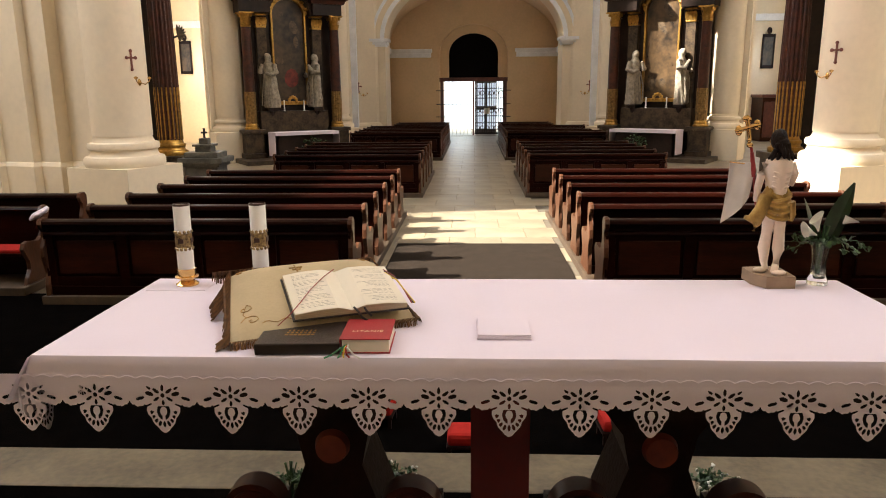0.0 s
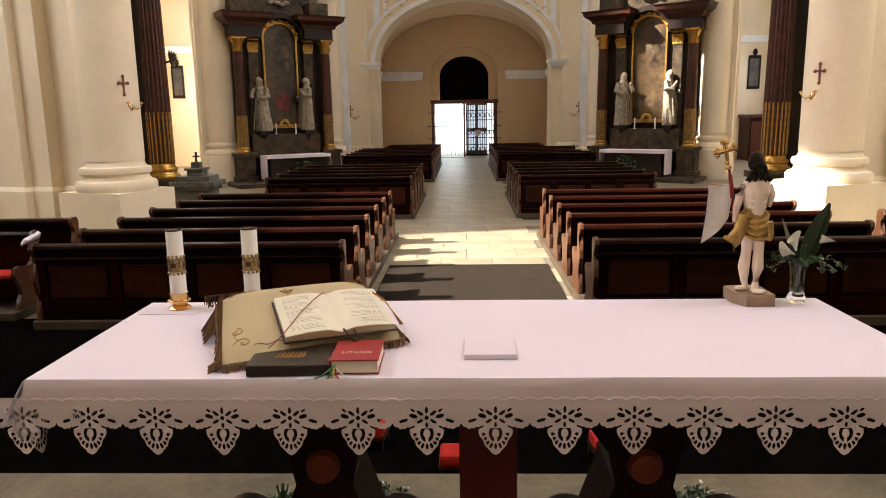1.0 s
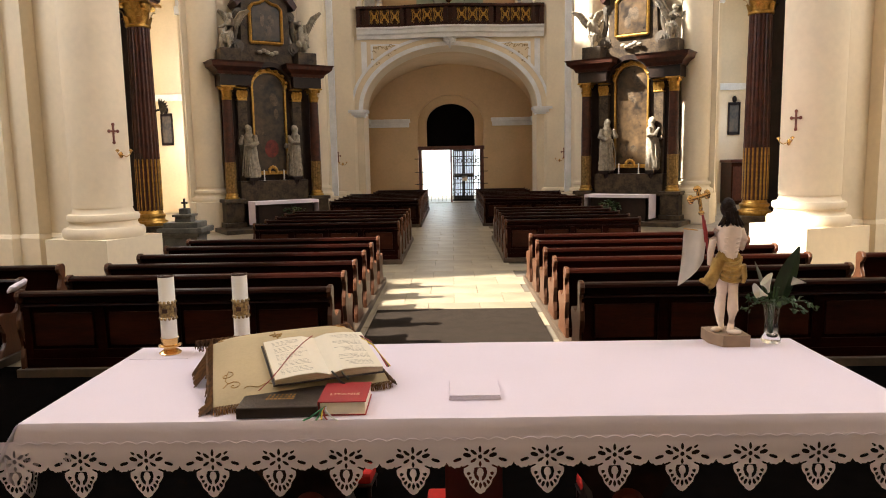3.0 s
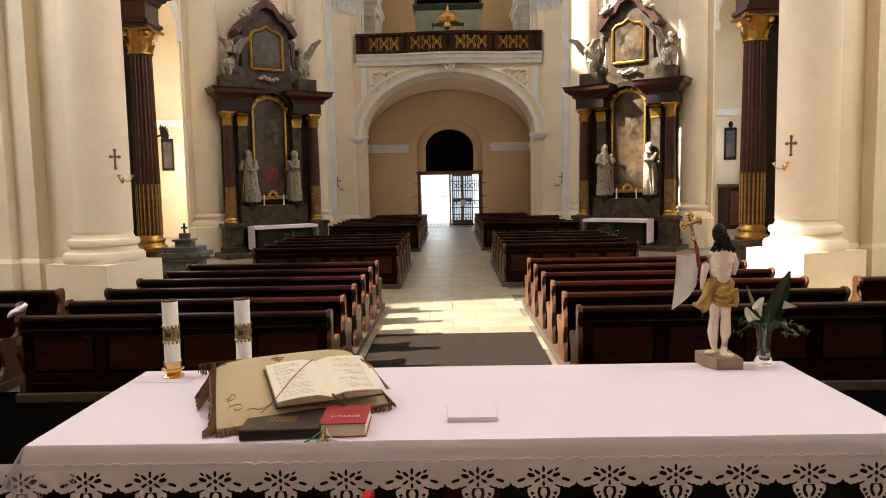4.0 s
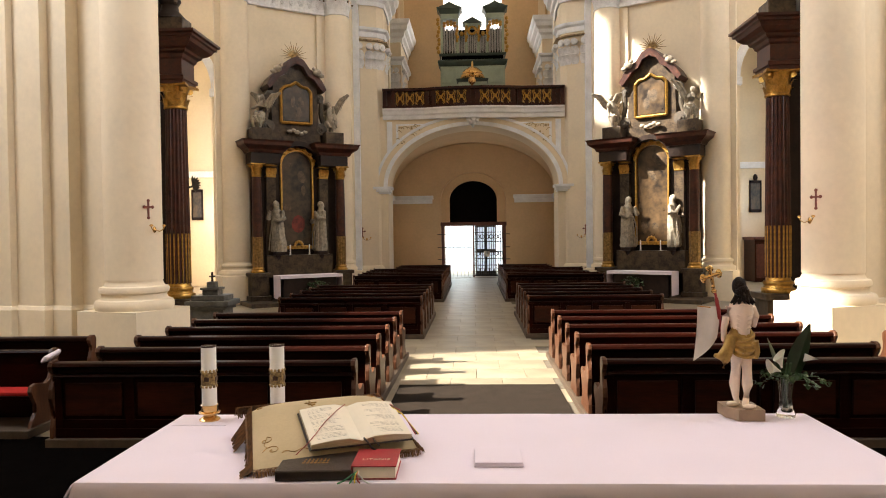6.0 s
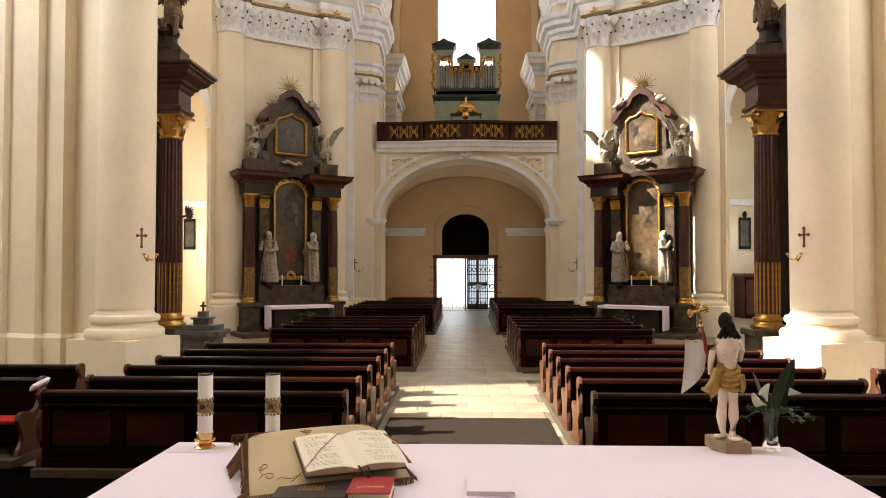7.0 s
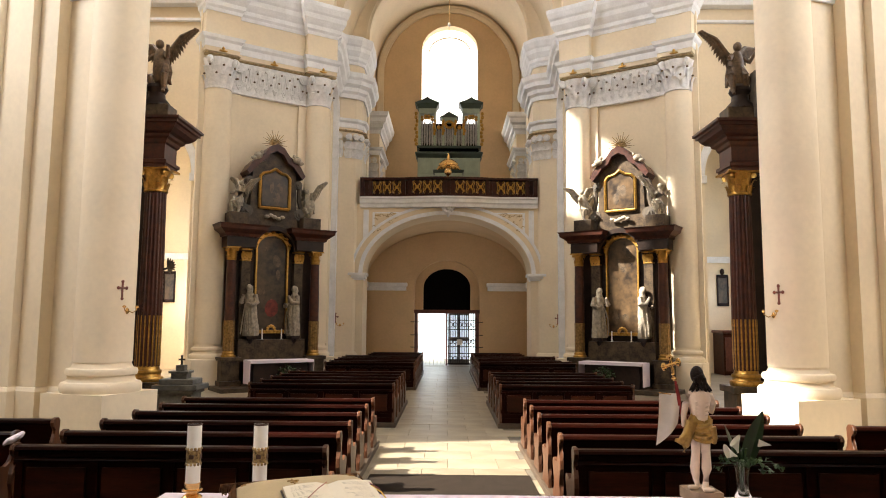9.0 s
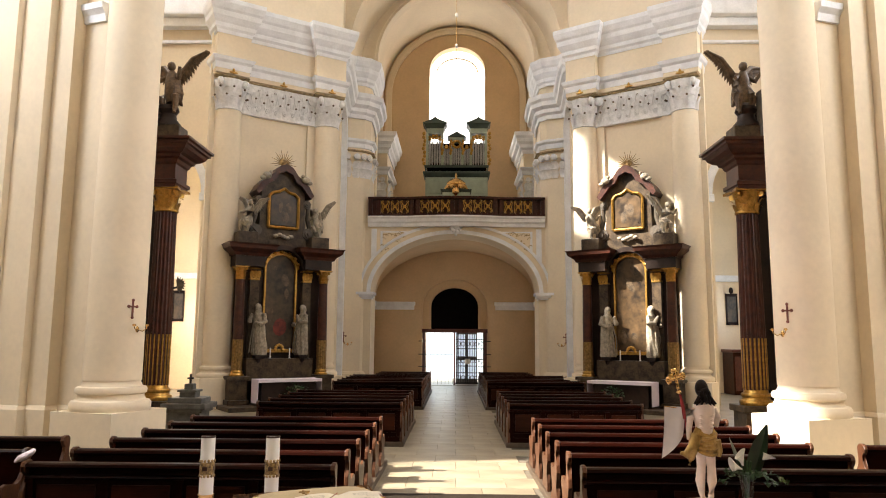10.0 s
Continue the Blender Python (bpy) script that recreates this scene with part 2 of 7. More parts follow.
def sweep(path, profile, closed=False, bm=None, cap=True):
    """A moulding: profile (out, z) carried along plan points; out lies to the right of the way."""
    b = bm or bmesh.new()
    P = [Vector((p[0], p[1])) for p in path]
    n = len(P)
    rows = []
    for i in range(n):
        d0 = (P[i] - P[i - 1]).normalized() if (i or closed) else None
        d1 = (P[(i + 1) % n] - P[i]).normalized() if (i < n - 1 or closed) else None
        d0, d1 = d0 or d1, d1 or d0
        n0, n1 = Vector((d0.y, -d0.x)), Vector((d1.y, -d1.x))
        m = n0 + n1
        m = m / max(0.25, m.dot(n0)) if m.length > 1e-4 else n0
        base = path[i][2] if len(path[i]) > 2 else 0.0
        rows.append([b.verts.new((P[i].x + m.x * o, P[i].y + m.y * o, z + base)) for o, z in profile])
    k = len(profile)
    for i in range(n if closed else n - 1):
        p, q = rows[i], rows[(i + 1) % n]
        for j in range(k):
            b.faces.new((p[j], q[j], q[(j + 1) % k], p[(j + 1) % k]))
    if cap and not closed:
        b.faces.new(rows[0])
        b.faces.new(rows[-1][::-1])
    return b


def tube(points, r, seg=8, bm=None, taper=None):
    """A round rod along points."""
    b = bm or bmesh.new()
    pts = [Vector(p) for p in points]
    rings = []
    up = Vector((0, 0, 1))
    for i, p in enumerate(pts):
        d = (pts[min(i + 1, len(pts) - 1)] - pts[max(i - 1, 0)]).normalized()
        u = d.cross(up if abs(d.z) < 0.95 else Vector((1, 0, 0))).normalized()
        w = d.cross(u)
        rr = taper[i] if taper else r
        rings.append([b.verts.new(p + rr * (u * math.cos(2 * math.pi * k / seg) + w * math.sin(2 * math.pi * k / seg))) for k in range(seg)])
    for p, q in zip(rings, rings[1:]):
        for i in range(seg):
            b.faces.new((p[i], p[(i + 1) % seg], q[(i + 1) % seg], q[i]))
    b.faces.new(rings[0][::-1])
    b.faces.new(rings[-1])
    return b


def blob(at, s, bm=None, sub=2, rot=(0, 0, 0)):
    b = bm or bmesh.new()
    bmesh.ops.create_icosphere(b, subdivisions=sub, radius=1.0, matrix=pose(*at, *rot) @ Matrix.Diagonal((*s, 1)))
    return b


def arc(cx, cz, rx, rz, a0, a1, n=20):
    return [(cx + rx * math.cos(radians(a0 + (a1 - a0) * i / n)), cz + rz * math.sin(radians(a0 + (a1 - a0) * i / n))) for i in range(n + 1)]


def turned(bm, m):
    bmesh.ops.transform(bm, matrix=m, verts=bm.verts)
    return bm


def structure(name, bm, m, label="", category="", smooth=False):
    return tagged(obj(name, bm, m, None, "", smooth), label, category, "", "structure")

# ---- large structure ----
SANCT = 0.60
H = 30.0
SIDES = ((-1, "west"), (1, "east"))
structure("ground", bx(-13.9, 13.9, 1.0, 45, -0.3, -0.012), MORTAR, "bedding under the church floor slabs", "floor")
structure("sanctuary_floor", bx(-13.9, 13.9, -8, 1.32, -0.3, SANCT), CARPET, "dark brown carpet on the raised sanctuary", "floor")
structure("step_top", bx(-13.9, 13.9, 1.32, 1.65, 0.0, SANCT + 0.004, 0.012), STEP, "worn pale stone edge of the sanctuary step", "step")
structure("step_middle", bx(-13.9, 13.9, 1.65, 1.98, 0.0, 0.40, 0.012), STEP, "worn pale stone step", "step")
structure("step_bottom", bx(-13.9, 13.9, 1.98, 2.31, 0.0, 0.20, 0.012), STEP, "worn pale stone step", "step")
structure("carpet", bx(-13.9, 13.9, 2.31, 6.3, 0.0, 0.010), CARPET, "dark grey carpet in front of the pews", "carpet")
structure("carpet_aisle", bx(-1.12, 1.27, 6.3, 9.1, 0.0, 0.006), RUNNER, "worn dark brown carpet runner between the front pews", "carpet")


def wall_with_openings(name, x0, x1, y0, y1, holes, m):
    """A side wall from y0 to y1, cut into strips round rectangular openings (ya, yb, za, zb)."""
    bm = bmesh.new()
    ys = sorted({y0, y1, *[h[0] for h in holes], *[h[1] for h in holes]})
    for a, b in zip(ys, ys[1:]):
        zs = [0.0]
        for h in sorted([h for h in holes if h[0] <= a and h[1] >= b], key=lambda q: q[2]):
            bx(x0, x1, a, b, zs[-1], h[2], 0, bm)
            zs.append(h[3])
        bx(x0, x1, a, b, zs[-1], H, 0, bm)
    return structure(name, bm, m, "tall cream plastered church wall", "wall")


# unseen openings: some traced back from the sun patches, the rest added for lamps
WEST_OPENINGS = [(3.6, 9.4, 10.7, 18.6), (15.0, 17.2, 20.2, 26.8), (18.2, 19.6, 19.4, 25.9), (19.6, 21.3, 22.0, 26.2), (26.8, 31.0, 3.2, 9.6), (0.4, 3.6, 17.4, 24.6)]
# east openings are unseen too, added only for the fill lamps
EAST_OPENINGS = [(5.9, 9.4, 11.4, 18.6), (15.5, 18.4, 10.4, 19.6), (26.8, 31.0, 3.2, 9.6), (0.4, 3.6, 17.4, 24.6)]
wall_with_openings("wall_west", -14.5, -13.9, -8, 38, WEST_OPENINGS, CREAM)
wall_with_openings("wall_east", 13.9, 14.5, -8, 38, EAST_OPENINGS, CREAM)
# unseen south wall and flat ceiling, added to close the shell
structure("wall_south", bx(-14.5, 14.5, -8.4, -8, 0, H), CREAM, "plain cream wall behind the altar", "wall")
structure("ceiling", bx(-14.5, 14.5, -8.4, 38, H, H + 0.3), STUCCO, "white plastered ceiling", "ceiling")

# rear wall with the window over the organ and the entrance door
ZW = (10.5, 19.4)
WC = 0.085
bm = bmesh.new()
bx(-13.9, WC - 1.6, 37.4, 38.0, 7.2, H, 0, bm)
bx(WC + 1.6, 13.9, 37.4, 38.0, 7.2, H, 0, bm)
bx(WC - 1.6, WC + 1.6, 37.4, 38.0, 7.2, ZW[0], 0, bm)
prism([(WC - 1.6, H), (WC - 1.6, 17.85)] + arc(WC, 17.85, 1.6, 1.40, 180, 0, 24) + [(WC + 1.6, H)], 37.4, 38.0, "y", bm)
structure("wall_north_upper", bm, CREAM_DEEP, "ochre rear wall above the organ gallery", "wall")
W1 = thing("window_1", "tall round-headed window glaring with daylight", "window", (WC, 37.9, 0), kind="structure")
part("pane", prism([(-1.6, ZW[0]), (1.6, ZW[0]), (1.6, 18.0)] + arc(0, 18.0, 1.6, 1.40, 0, 180, 20), 0.10, 0.13, "y"), OUTSIDE, W1)
part("window_frame", prism(arc(0, 17.9, 1.22, 0.9, 0, 180, 20) + arc(0, 17.9, 1.16, 0.84, 180, 0, 20), 0.02, 0.09, "y"), GOLDCLOTH, W1)

bm = prism([(-13.9, 0), (-1.76, 0), (-1.76, 4.15)] + arc(0, 4.15, 1.76, 1.52, 180, 0, 24) + [(1.76, 0), (13.9, 0), (13.9, 7.2), (-13.9, 7.2)], 36.7, 37.2, "y")
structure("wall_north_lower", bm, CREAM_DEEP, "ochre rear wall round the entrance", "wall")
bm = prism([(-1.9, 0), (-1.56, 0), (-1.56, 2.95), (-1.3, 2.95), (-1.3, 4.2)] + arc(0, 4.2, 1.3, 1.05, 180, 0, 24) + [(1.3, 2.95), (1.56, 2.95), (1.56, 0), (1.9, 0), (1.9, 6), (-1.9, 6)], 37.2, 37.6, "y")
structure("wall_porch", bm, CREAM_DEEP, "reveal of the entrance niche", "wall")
structure("backdrop", bx(-6, 6, 44.0, 44.1, -0.2, 7), STREET, "bright daylit street outside the door", "backdrop")
for s, nm in SIDES:
    bm = bx(*sorted((s * 2.2, s * 4.36)), 36.62, 36.71, 4.0, 4.22, 0.02)
    bx(*sorted((s * 2.14, s * 4.36)), 36.52, 36.71, 4.22, 4.43, 0.04, bm)
    structure("trim_rear_" + nm, bm, STUCCO, "white stucco impost on the rear wall", "trim")

# arch wall under the gallery, with its barrel vault; the wall stands proud of the piers
FORWARD = Matrix.Translation((0.02, -1.85, 2.24)) @ Matrix.Scale(0.966, 4) @ Matrix.Translation((-0.02, 1.85, -2.24))
GA = 30.0
SP = 4.48
bm = prism([(-4.6, 0), (-3.77, 0)] + arc(0, SP, 3.77, 2.66, 180, 0, 36) + [(3.77, 0), (4.6, 0), (4.6, 7.6), (-4.6, 7.6)], GA, GA + 1.7, "y")
structure("wall_gallery_arch", bm, CREAM, "cream arch wall carrying the organ gallery", "wall", True).matrix_world = FORWARD
bm = prism([(-4.9, 0), (-4.35, 0), (-4.35, SP)] + arc(0, SP, 4.35, 2.75, 180, 0, 36) + [(4.35, 0), (4.9, 0), (4.9, 7.7), (-4.9, 7.7)], GA + 0.5, 36.7, "y")
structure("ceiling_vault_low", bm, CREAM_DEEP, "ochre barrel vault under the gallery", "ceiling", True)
for r0, r1, z0, z1, d in ((4.34, 4.22, 3.16, 3.04, 0.10), (4.22, 3.98, 3.04, 2.84, 0.05), (3.98, 3.80, 2.84, 2.67, 0.08)):
    bm = prism(arc(0, SP, r0, z0, 180, 0, 36) + arc(0, SP, r1, z1, 0, 180, 36), GA - d, GA + 0.02, "y")
    structure("trim_gallery_arch", bm, STUCCO if d > 0.06 else CREAM, "moulded stucco archivolt", "trim", True).matrix_world = FORWARD
for s, nm in SIDES:
    bm = bmesh.new()
    for o, z0, z1 in ((0.04, 4.16, 4.24), (0.10, 4.24, 4.36), (0.17, 4.36, 4.48)):
        bx(*sorted((s * (3.77 - o), s * 4.34 + s * o * 0.5)), GA - 0.06 - o, GA + 0.5 + o, z0, z1, 0, bm)
    structure("trim_impost_" + nm, bm, STUCCO, "white moulded impost of the gallery arch", "trim").matrix_world = FORWARD
    structure("trim_impost_inner_" + nm, bx(*sorted((s * 4.2, s * 4.36)), GA + 0.6, 36.7, 4.15, 4.43), STUCCO, "white moulded impost under the vault", "trim")

# unseen glowing panels, added to brighten the vault under the gallery
for s, nm in SIDES:
    w = thing("window_2" if s < 0 else "window_3", "unseen glowing panel added to light the vault under the gallery", "window", (s * 4.33, 32.6, 3.2), kind="structure")
    part("pane", bx(-0.01, 0.01, -0.6, 0.6, -1.0, 1.0), VAULT_GLOW, w)
    for y0, y1, z0, z1 in ((-0.7, 0.7, 1.0, 1.1), (-0.7, 0.7, -1.1, -1.0), (-0.7, -0.6, -1.0, 1.0), (0.6, 0.7, -1.0, 1.0), (-0.03, 0.03, -1.0, 1.0)):
        part("window_frame", bx(-0.03, 0.03, y0, y1, z0, z1), DARKWOOD, w)

# organ bay: transverse nave arch, front arch and vault
bm = prism([(-7, 14.9), (-4.75, 14.9), (-4.75, 15.4)] + arc(0, 15.4, 4.75, 4.75, 180, 0, 36) + [(4.75, 14.9), (7, 14.9), (7, H), (-7, H)], 28.5, 31.6, "y")
structure("wall_nave_arch", bm, CREAM, "broad cream transverse arch of the nave vault", "wall", True)
bm = prism([(-7, 7.75), (-3.85, 7.75), (-3.85, 16.0)] + arc(0, 16.0, 3.85, 3.85, 180, 0, 36) + [(3.85, 7.75), (7, 7.75), (7, H), (-7, H)], 31.6, 32.2, "y")
structure("wall_organ_arch", bm, CREAM, "cream arch in front of the organ bay", "wall", True)
bm = prism([(-5.2, 7.7), (-4.15, 7.7), (-4.15, 16.35)] + arc(0, 16.35, 4.15, 4.15, 180, 0, 36) + [(4.15, 7.7), (5.2, 7.7), (5.2, 22), (-5.2, 22)], 32.2, 37.4, "y")
structure("ceiling_vault_organ", bm, CREAM, "pale cream vault over the organ", "ceiling", True)
for y, r, zc, w in ((31.56, 3.85, 16.0, 0.22), (31.52, 3.98, 16.0, 0.10), (37.3, 3.66, 16.35, 0.30), (37.24, 3.90, 16.35, 0.10)):
    bm = prism(arc(0, zc, r + w, r + w, 180, 0, 36) + arc(0, zc, r, r, 0, 180, 36), y - 0.06, y + 0.10, "y")
    for sx in (-1, 1):
        bx(*sorted((sx * r, sx * (r + w))), y - 0.06, y + 0.10, 12.95, zc, 0, bm)
    structure("trim_organ_arch", bm, CREAM, "cream stucco arch moulding", "trim", True)

# oblique piers that carry the side altars; their own frame: x along the face, y into the wall
PA, PB = Vector((8.35, 22.75)), Vector((5.0, 24.95))
E_ = (PB - PA).normalized()
N_ = Vector((E_.y, -E_.x))
ML = Matrix(((E_.x, N_.x, 0, PA.x), (E_.y, N_.y, 0, PA.y), (0, 0, 1, 0), (0, 0, 0, 1)))


def frame_of(s):
    return Matrix.Diagonal((s, 1, 1, 1)) @ ML


def lw(s, a, b, z=0.0):
    p = frame_of(s) @ Vector((a, b, z))
    return (p.x, p.y)


def acanthus(bm, base, out, up, w, h, curl):
    """One curled leaf: a folded strip that leans out at its tip."""
    right = out.cross(up)
    prev = None
    for k in range(6):
        t = k / 5
        ww = w * (0.75 + 0.5 * math.sin(math.pi * min(1, t * 1.1))) * (1 - 0.55 * max(0, t - 0.7) / 0.3)
        o = curl * t ** 2.2
        zz = h * (t if t < 0.85 else 0.85 - (t - 0.85) * 0.8)
        row = [bm.verts.new(base + right * (ww * x) + out * (o + (0.12 * w if x == 0 else 0)) + up * zz) for x in (-0.5, 0, 0.5)]
        if prev:
            for i in range(2):
                bm.faces.new((prev[i], prev[i + 1], row[i + 1], row[i]))
        prev = row


def volute(bm, at, axis, r, w):
    """A scroll: shrinking discs on one axis."""
    q = axis.to_track_quat("Z", "Y").to_matrix().to_4x4()
    for rr, ww in ((1.0, 1.0), (0.68, 1.35), (0.32, 1.7)):
        bmesh.ops.create_cone(bm, cap_ends=True, segments=12, radius1=r * rr, radius2=r * rr, depth=w * ww, matrix=Matrix.Translation(at) @ q)


UP = Vector((0, 0, 1))


def capital(bm, cx, cy, r, z0, z1, n=8):
    """Corinthian capital on a round shaft: bell, two rows of leaves, corner scrolls."""
    h = z1 - z0
    lathe([(r * 0.98, z0), (r * 1.06, z0 + 0.02), (r * 1.06, z0 + 0.06), (r * 0.95, z0 + 0.08), (r * 1.0, z0 + h * 0.6), (r * 1.25, z0 + h * 0.9)], 20, (cx, cy, 0), bm)
    for row, (zz, hh, cu) in enumerate(((0.06, 0.42, 0.32), (0.30, 0.42, 0.40))):
        for k in range(n):
            a = 2 * math.pi * (k + row * 0.5) / n
            o = Vector((math.cos(a), math.sin(a), 0))
            acanthus(bm, Vector((cx, cy, z0 + h * zz)) + o * r * 1.0, o, UP, r * 0.50, h * hh, r * cu * 1.2)
    for k in range(4):
        a = math.pi / 4 + k * math.pi / 2
        o = Vector((math.cos(a), math.sin(a), 0))
        volute(bm, Vector((cx, cy, z0 + h * 0.80)) + o * r * 1.32, Vector((-o.y, o.x, 0)), h * 0.12, r * 0.22)


def leaf_band(bm, places, out, z0, h):
    """Leaves with raised loops between them, along a flat band."""
    right = out.cross(UP)
    for k, p in enumerate(places):
        q = p + UP * z0
        acanthus(bm, q, out, UP, 0.16, h * 0.46, 0.13)
        acanthus(bm, q + UP * (h * 0.34), out, UP, 0.13, h * 0.5, 0.17)
        for w, hh in ((0.15, 0.40), (0.09, 0.30)):
            tube([q + right * (0.17 + w * math.cos(a)) + out * 0.03 + UP * (h * 0.30 - h * hh * 0.55 * math.sin(a)) + UP * h * 0.10 for a in [math.pi * i / 8 for i in range(9)]], 0.022, 5, bm)
        tube([q + right * (0.17 + 0.105 * math.cos(a)) + out * 0.03 + UP * (h * 0.62 - h * 0.52 * math.sin(a)) for a in [math.pi * i / 10 for i in range(11)]], 0.024, 5, bm)
        tube([q + right * 0.17 + out * 0.03 + UP * (h * 0.40), q + right * 0.12 + out * 0.07 + UP * (h * 0.66), q + right * 0.20 + out * 0.12 + UP * (h * 0.86), q + right * 0.26 + out * 0.12 + UP * (h * 0.78)], 0.026, 5, bm)


COL_BASE = [(1.38, 0.0), (1.42, 0.05), (1.42, 0.14), (1.36, 0.19), (1.22, 0.21), (1.16, 0.26), (1.16, 0.31), (1.24, 0.34), (1.26, 0.40), (1.22, 0.45), (1.08, 0.47), (1.02, 0.54), (1.0, 0.62)]

CORNICE = [(0, 13.2), (0.06, 13.2), (0.08, 13.32), (0.15, 13.40), (0.16, 13.54), (0.20, 13.60), (0.29, 13.76), (0.31, 13.94), (0.36, 14.02), (0.42, 14.22), (0.42, 14.38), (0, 14.44)]
LOW_CORNICE = [(0, 12.1), (0.06, 12.1), (0.09, 12.28), (0.20, 12.38), (0.22, 12.54), (0.38, 12.66), (0.41, 12.84), (0.50, 12.94), (0.54, 13.14), (0, 13.2)]
ARCHITRAVE = [(0, 11.9), (0.05, 11.9), (0.07, 12.12), (0.15, 12.2), (0.19, 12.32), (0, 12.34)]
ABACUS = [(-0.3, 11.64), (0.04, 11.65), (0.05, 11.69), (-0.3, 11.70)]

for s, nm in SIDES:
    # body of the pier and its flat pilasters
    out = [lw(s, -0.55, 0.0), lw(s, 4.55, 0.0), lw(s, 4.75, 0.9), lw(s, 5.0, 3.2), (s * 9.3, 27.0), (s * 9.3, 24.4)]
    structure("wall_pier_" + nm, prism(out, 0, H), CREAM, "oblique cream pier behind a side altar", "wall")
    bm = bmesh.new()
    for a0, a1, d in ((-0.55, 0.95, 0.10), (3.15, 4.45, 0.10)):
        turned(bx(a0, a1, -d, 0.05, 0, 14.0, 0, bm), Matrix())
    turned(bm, frame_of(s))
    structure("wall_pilasters_" + nm, bm, CREAM, "flat cream pilasters on the pier", "wall")
    for k, a in enumerate((0.12, 3.92)):
        bm = lathe([(0.50, 1.5), (0.50, 4.5), (0.485, 7), (0.455, 10.46)], 28, (a, -0.12, 0))
        lathe([(0.46 * r, 1.0 + z * 0.85) for r, z in COL_BASE], 28, (a, -0.12, 0), bm)
        structure("half_column_%s_%d" % (nm, k + 1), turned(bm, frame_of(s)), CREAM, "smooth cream engaged column", "column", True)
        bm = bx(a - 0.72, a + 0.72, -0.85, 0.05, 0, 1.0, 0.02)
        structure("plinth_%s_%d" % (nm, k + 1), turned(bm, frame_of(s)), CREAM, "cream column plinth", "column")
        bm = bmesh.new()
        capital(bm, a, -0.12, 0.46, 10.42, 11.65)
        structure("capital_%s_%d" % (nm, k + 1), turned(bm, frame_of(s)), STUCCO_RELIEF, "white stucco leaf capital", "column", True)
    # leaf frieze between the capitals
    bm = bx(0.55, 3.5, -0.125, 0.02, 10.53, 11.64)
    bx(0.55, 3.5, -0.16, 0.02, 10.45, 10.53, 0.01, bm)
    leaf_band(bm, [Vector((0.66 + 0.34 * k, -0.13, 0)) for k in range(9)], Vector((0, -1, 0)), 10.52, 1.1)
    for a in (0.78, 3.28):
        volute(bm, Vector((a, -0.22, 11.4)), Vector((0, 1, 0)), 0.19, 0.12)
    structure("trim_leaf_frieze_" + nm, turned(bm, frame_of(s)), STUCCO_RELIEF, "white stucco leaf frieze", "trim", True)
    bm = bmesh.new()
    for k in range(9):
        for z, dx in ((10.98, 0.0), (11.30, 0.10)):
            blob((0.76 + 0.31 * k + dx, -0.22, z + 0.12 * (k % 2)), (0.045, 0.04, 0.045), bm, 1)
    for a in (0.12, 3.92):
        for k in range(7):
            t = radians(-160 + 140 * k / 6)
            blob((a + 0.60 * math.cos(t), -0.12 + 0.60 * math.sin(t), 10.92 + 0.30 * (k % 2)), (0.045, 0.045, 0.045), bm, 1)
    structure("trim_frieze_rosettes_" + nm, turned(bm, frame_of(s)), CARVED_BROWN, "small brown gilt rosettes on the frieze", "trim", True)
    # entablature: breaks forward over the columns, then sinks in a curve to the gallery pier
    way = [(-0.46, 0.3), (-0.46, -0.46), (0.70, -0.46), (0.70, -0.16), (3.34, -0.16), (3.34, -0.44), (4.50, -0.44), (4.64, 0.7)]
    pts = [(*lw(s, a, b), 0.0) for a, b in way]
    head = pts[:] if s < 0 else pts[::-1]
    p0, p1 = Vector(pts[-1][:2]), Vector((s * 4.72, 28.45))
    for k in range(1, 9):
        t = k / 8
        q = p0.lerp(p1, t)
        pts.append((q.x + s * 0.25 * math.sin(math.pi * t), q.y, 0.45 * t))
    pts += [(s * 4.06, 28.75, 0.45), (s * 3.80, 29.08, 0.45), (s * 3.80, 30.1, 0.45), (s * 3.88, 31.5, 0.45)]
    if s > 0:
        pts = pts[::-1]
    structure("trim_cornice_" + nm, sweep(pts, CORNICE), STUCCO, "white moulded stucco cornice", "trim")
    structure("trim_architrave_" + nm, sweep(head, ARCHITRAVE), STUCCO, "white moulded stucco architrave", "trim")
    structure("trim_frieze_" + nm, sweep(head, [(0, 11.74), (0.03, 11.74), (0.03, 13.24), (0, 13.24)]), CREAM, "plain cream frieze", "trim")
    # lower cornice of the gallery pier, rising in an arch over the tall side arch
    low = [(s * 4.80, y, 0.62 * max(0.0, math.cos((y - 26.3) / 1.8 * math.pi / 2)) ** 1.2) for y in [25.5 + 0.2 * k for k in range(14)]]
    low += [(s * 4.75, 28.44, 0.0), (s * 4.06, 28.75, 0.0), (s * 3.80, 29.08, 0.0), (s * 3.80, 30.1, 0.0), (s * 3.88, 31.5, 0.0)]
    structure("trim_low_cornice_" + nm, sweep(low if s < 0 else low[::-1], LOW_CORNICE), STUCCO, "white cornice curving up over the side arch", "trim")
    shell = bmesh.new()
    for k in range(7):
        a = radians(200 + 140 * k / 6)
        blob((s * 4.74, 26.3 + 0.22 * math.cos(a), 12.75 + 0.30 * math.sin(a)), (0.06, 0.07, 0.17), shell, 2, (math.degrees(a) + 90, 0, 0))
    structure("trim_shell_" + nm, shell, STUCCO_RELIEF, "white stucco shell under the curved cornice", "trim", True)
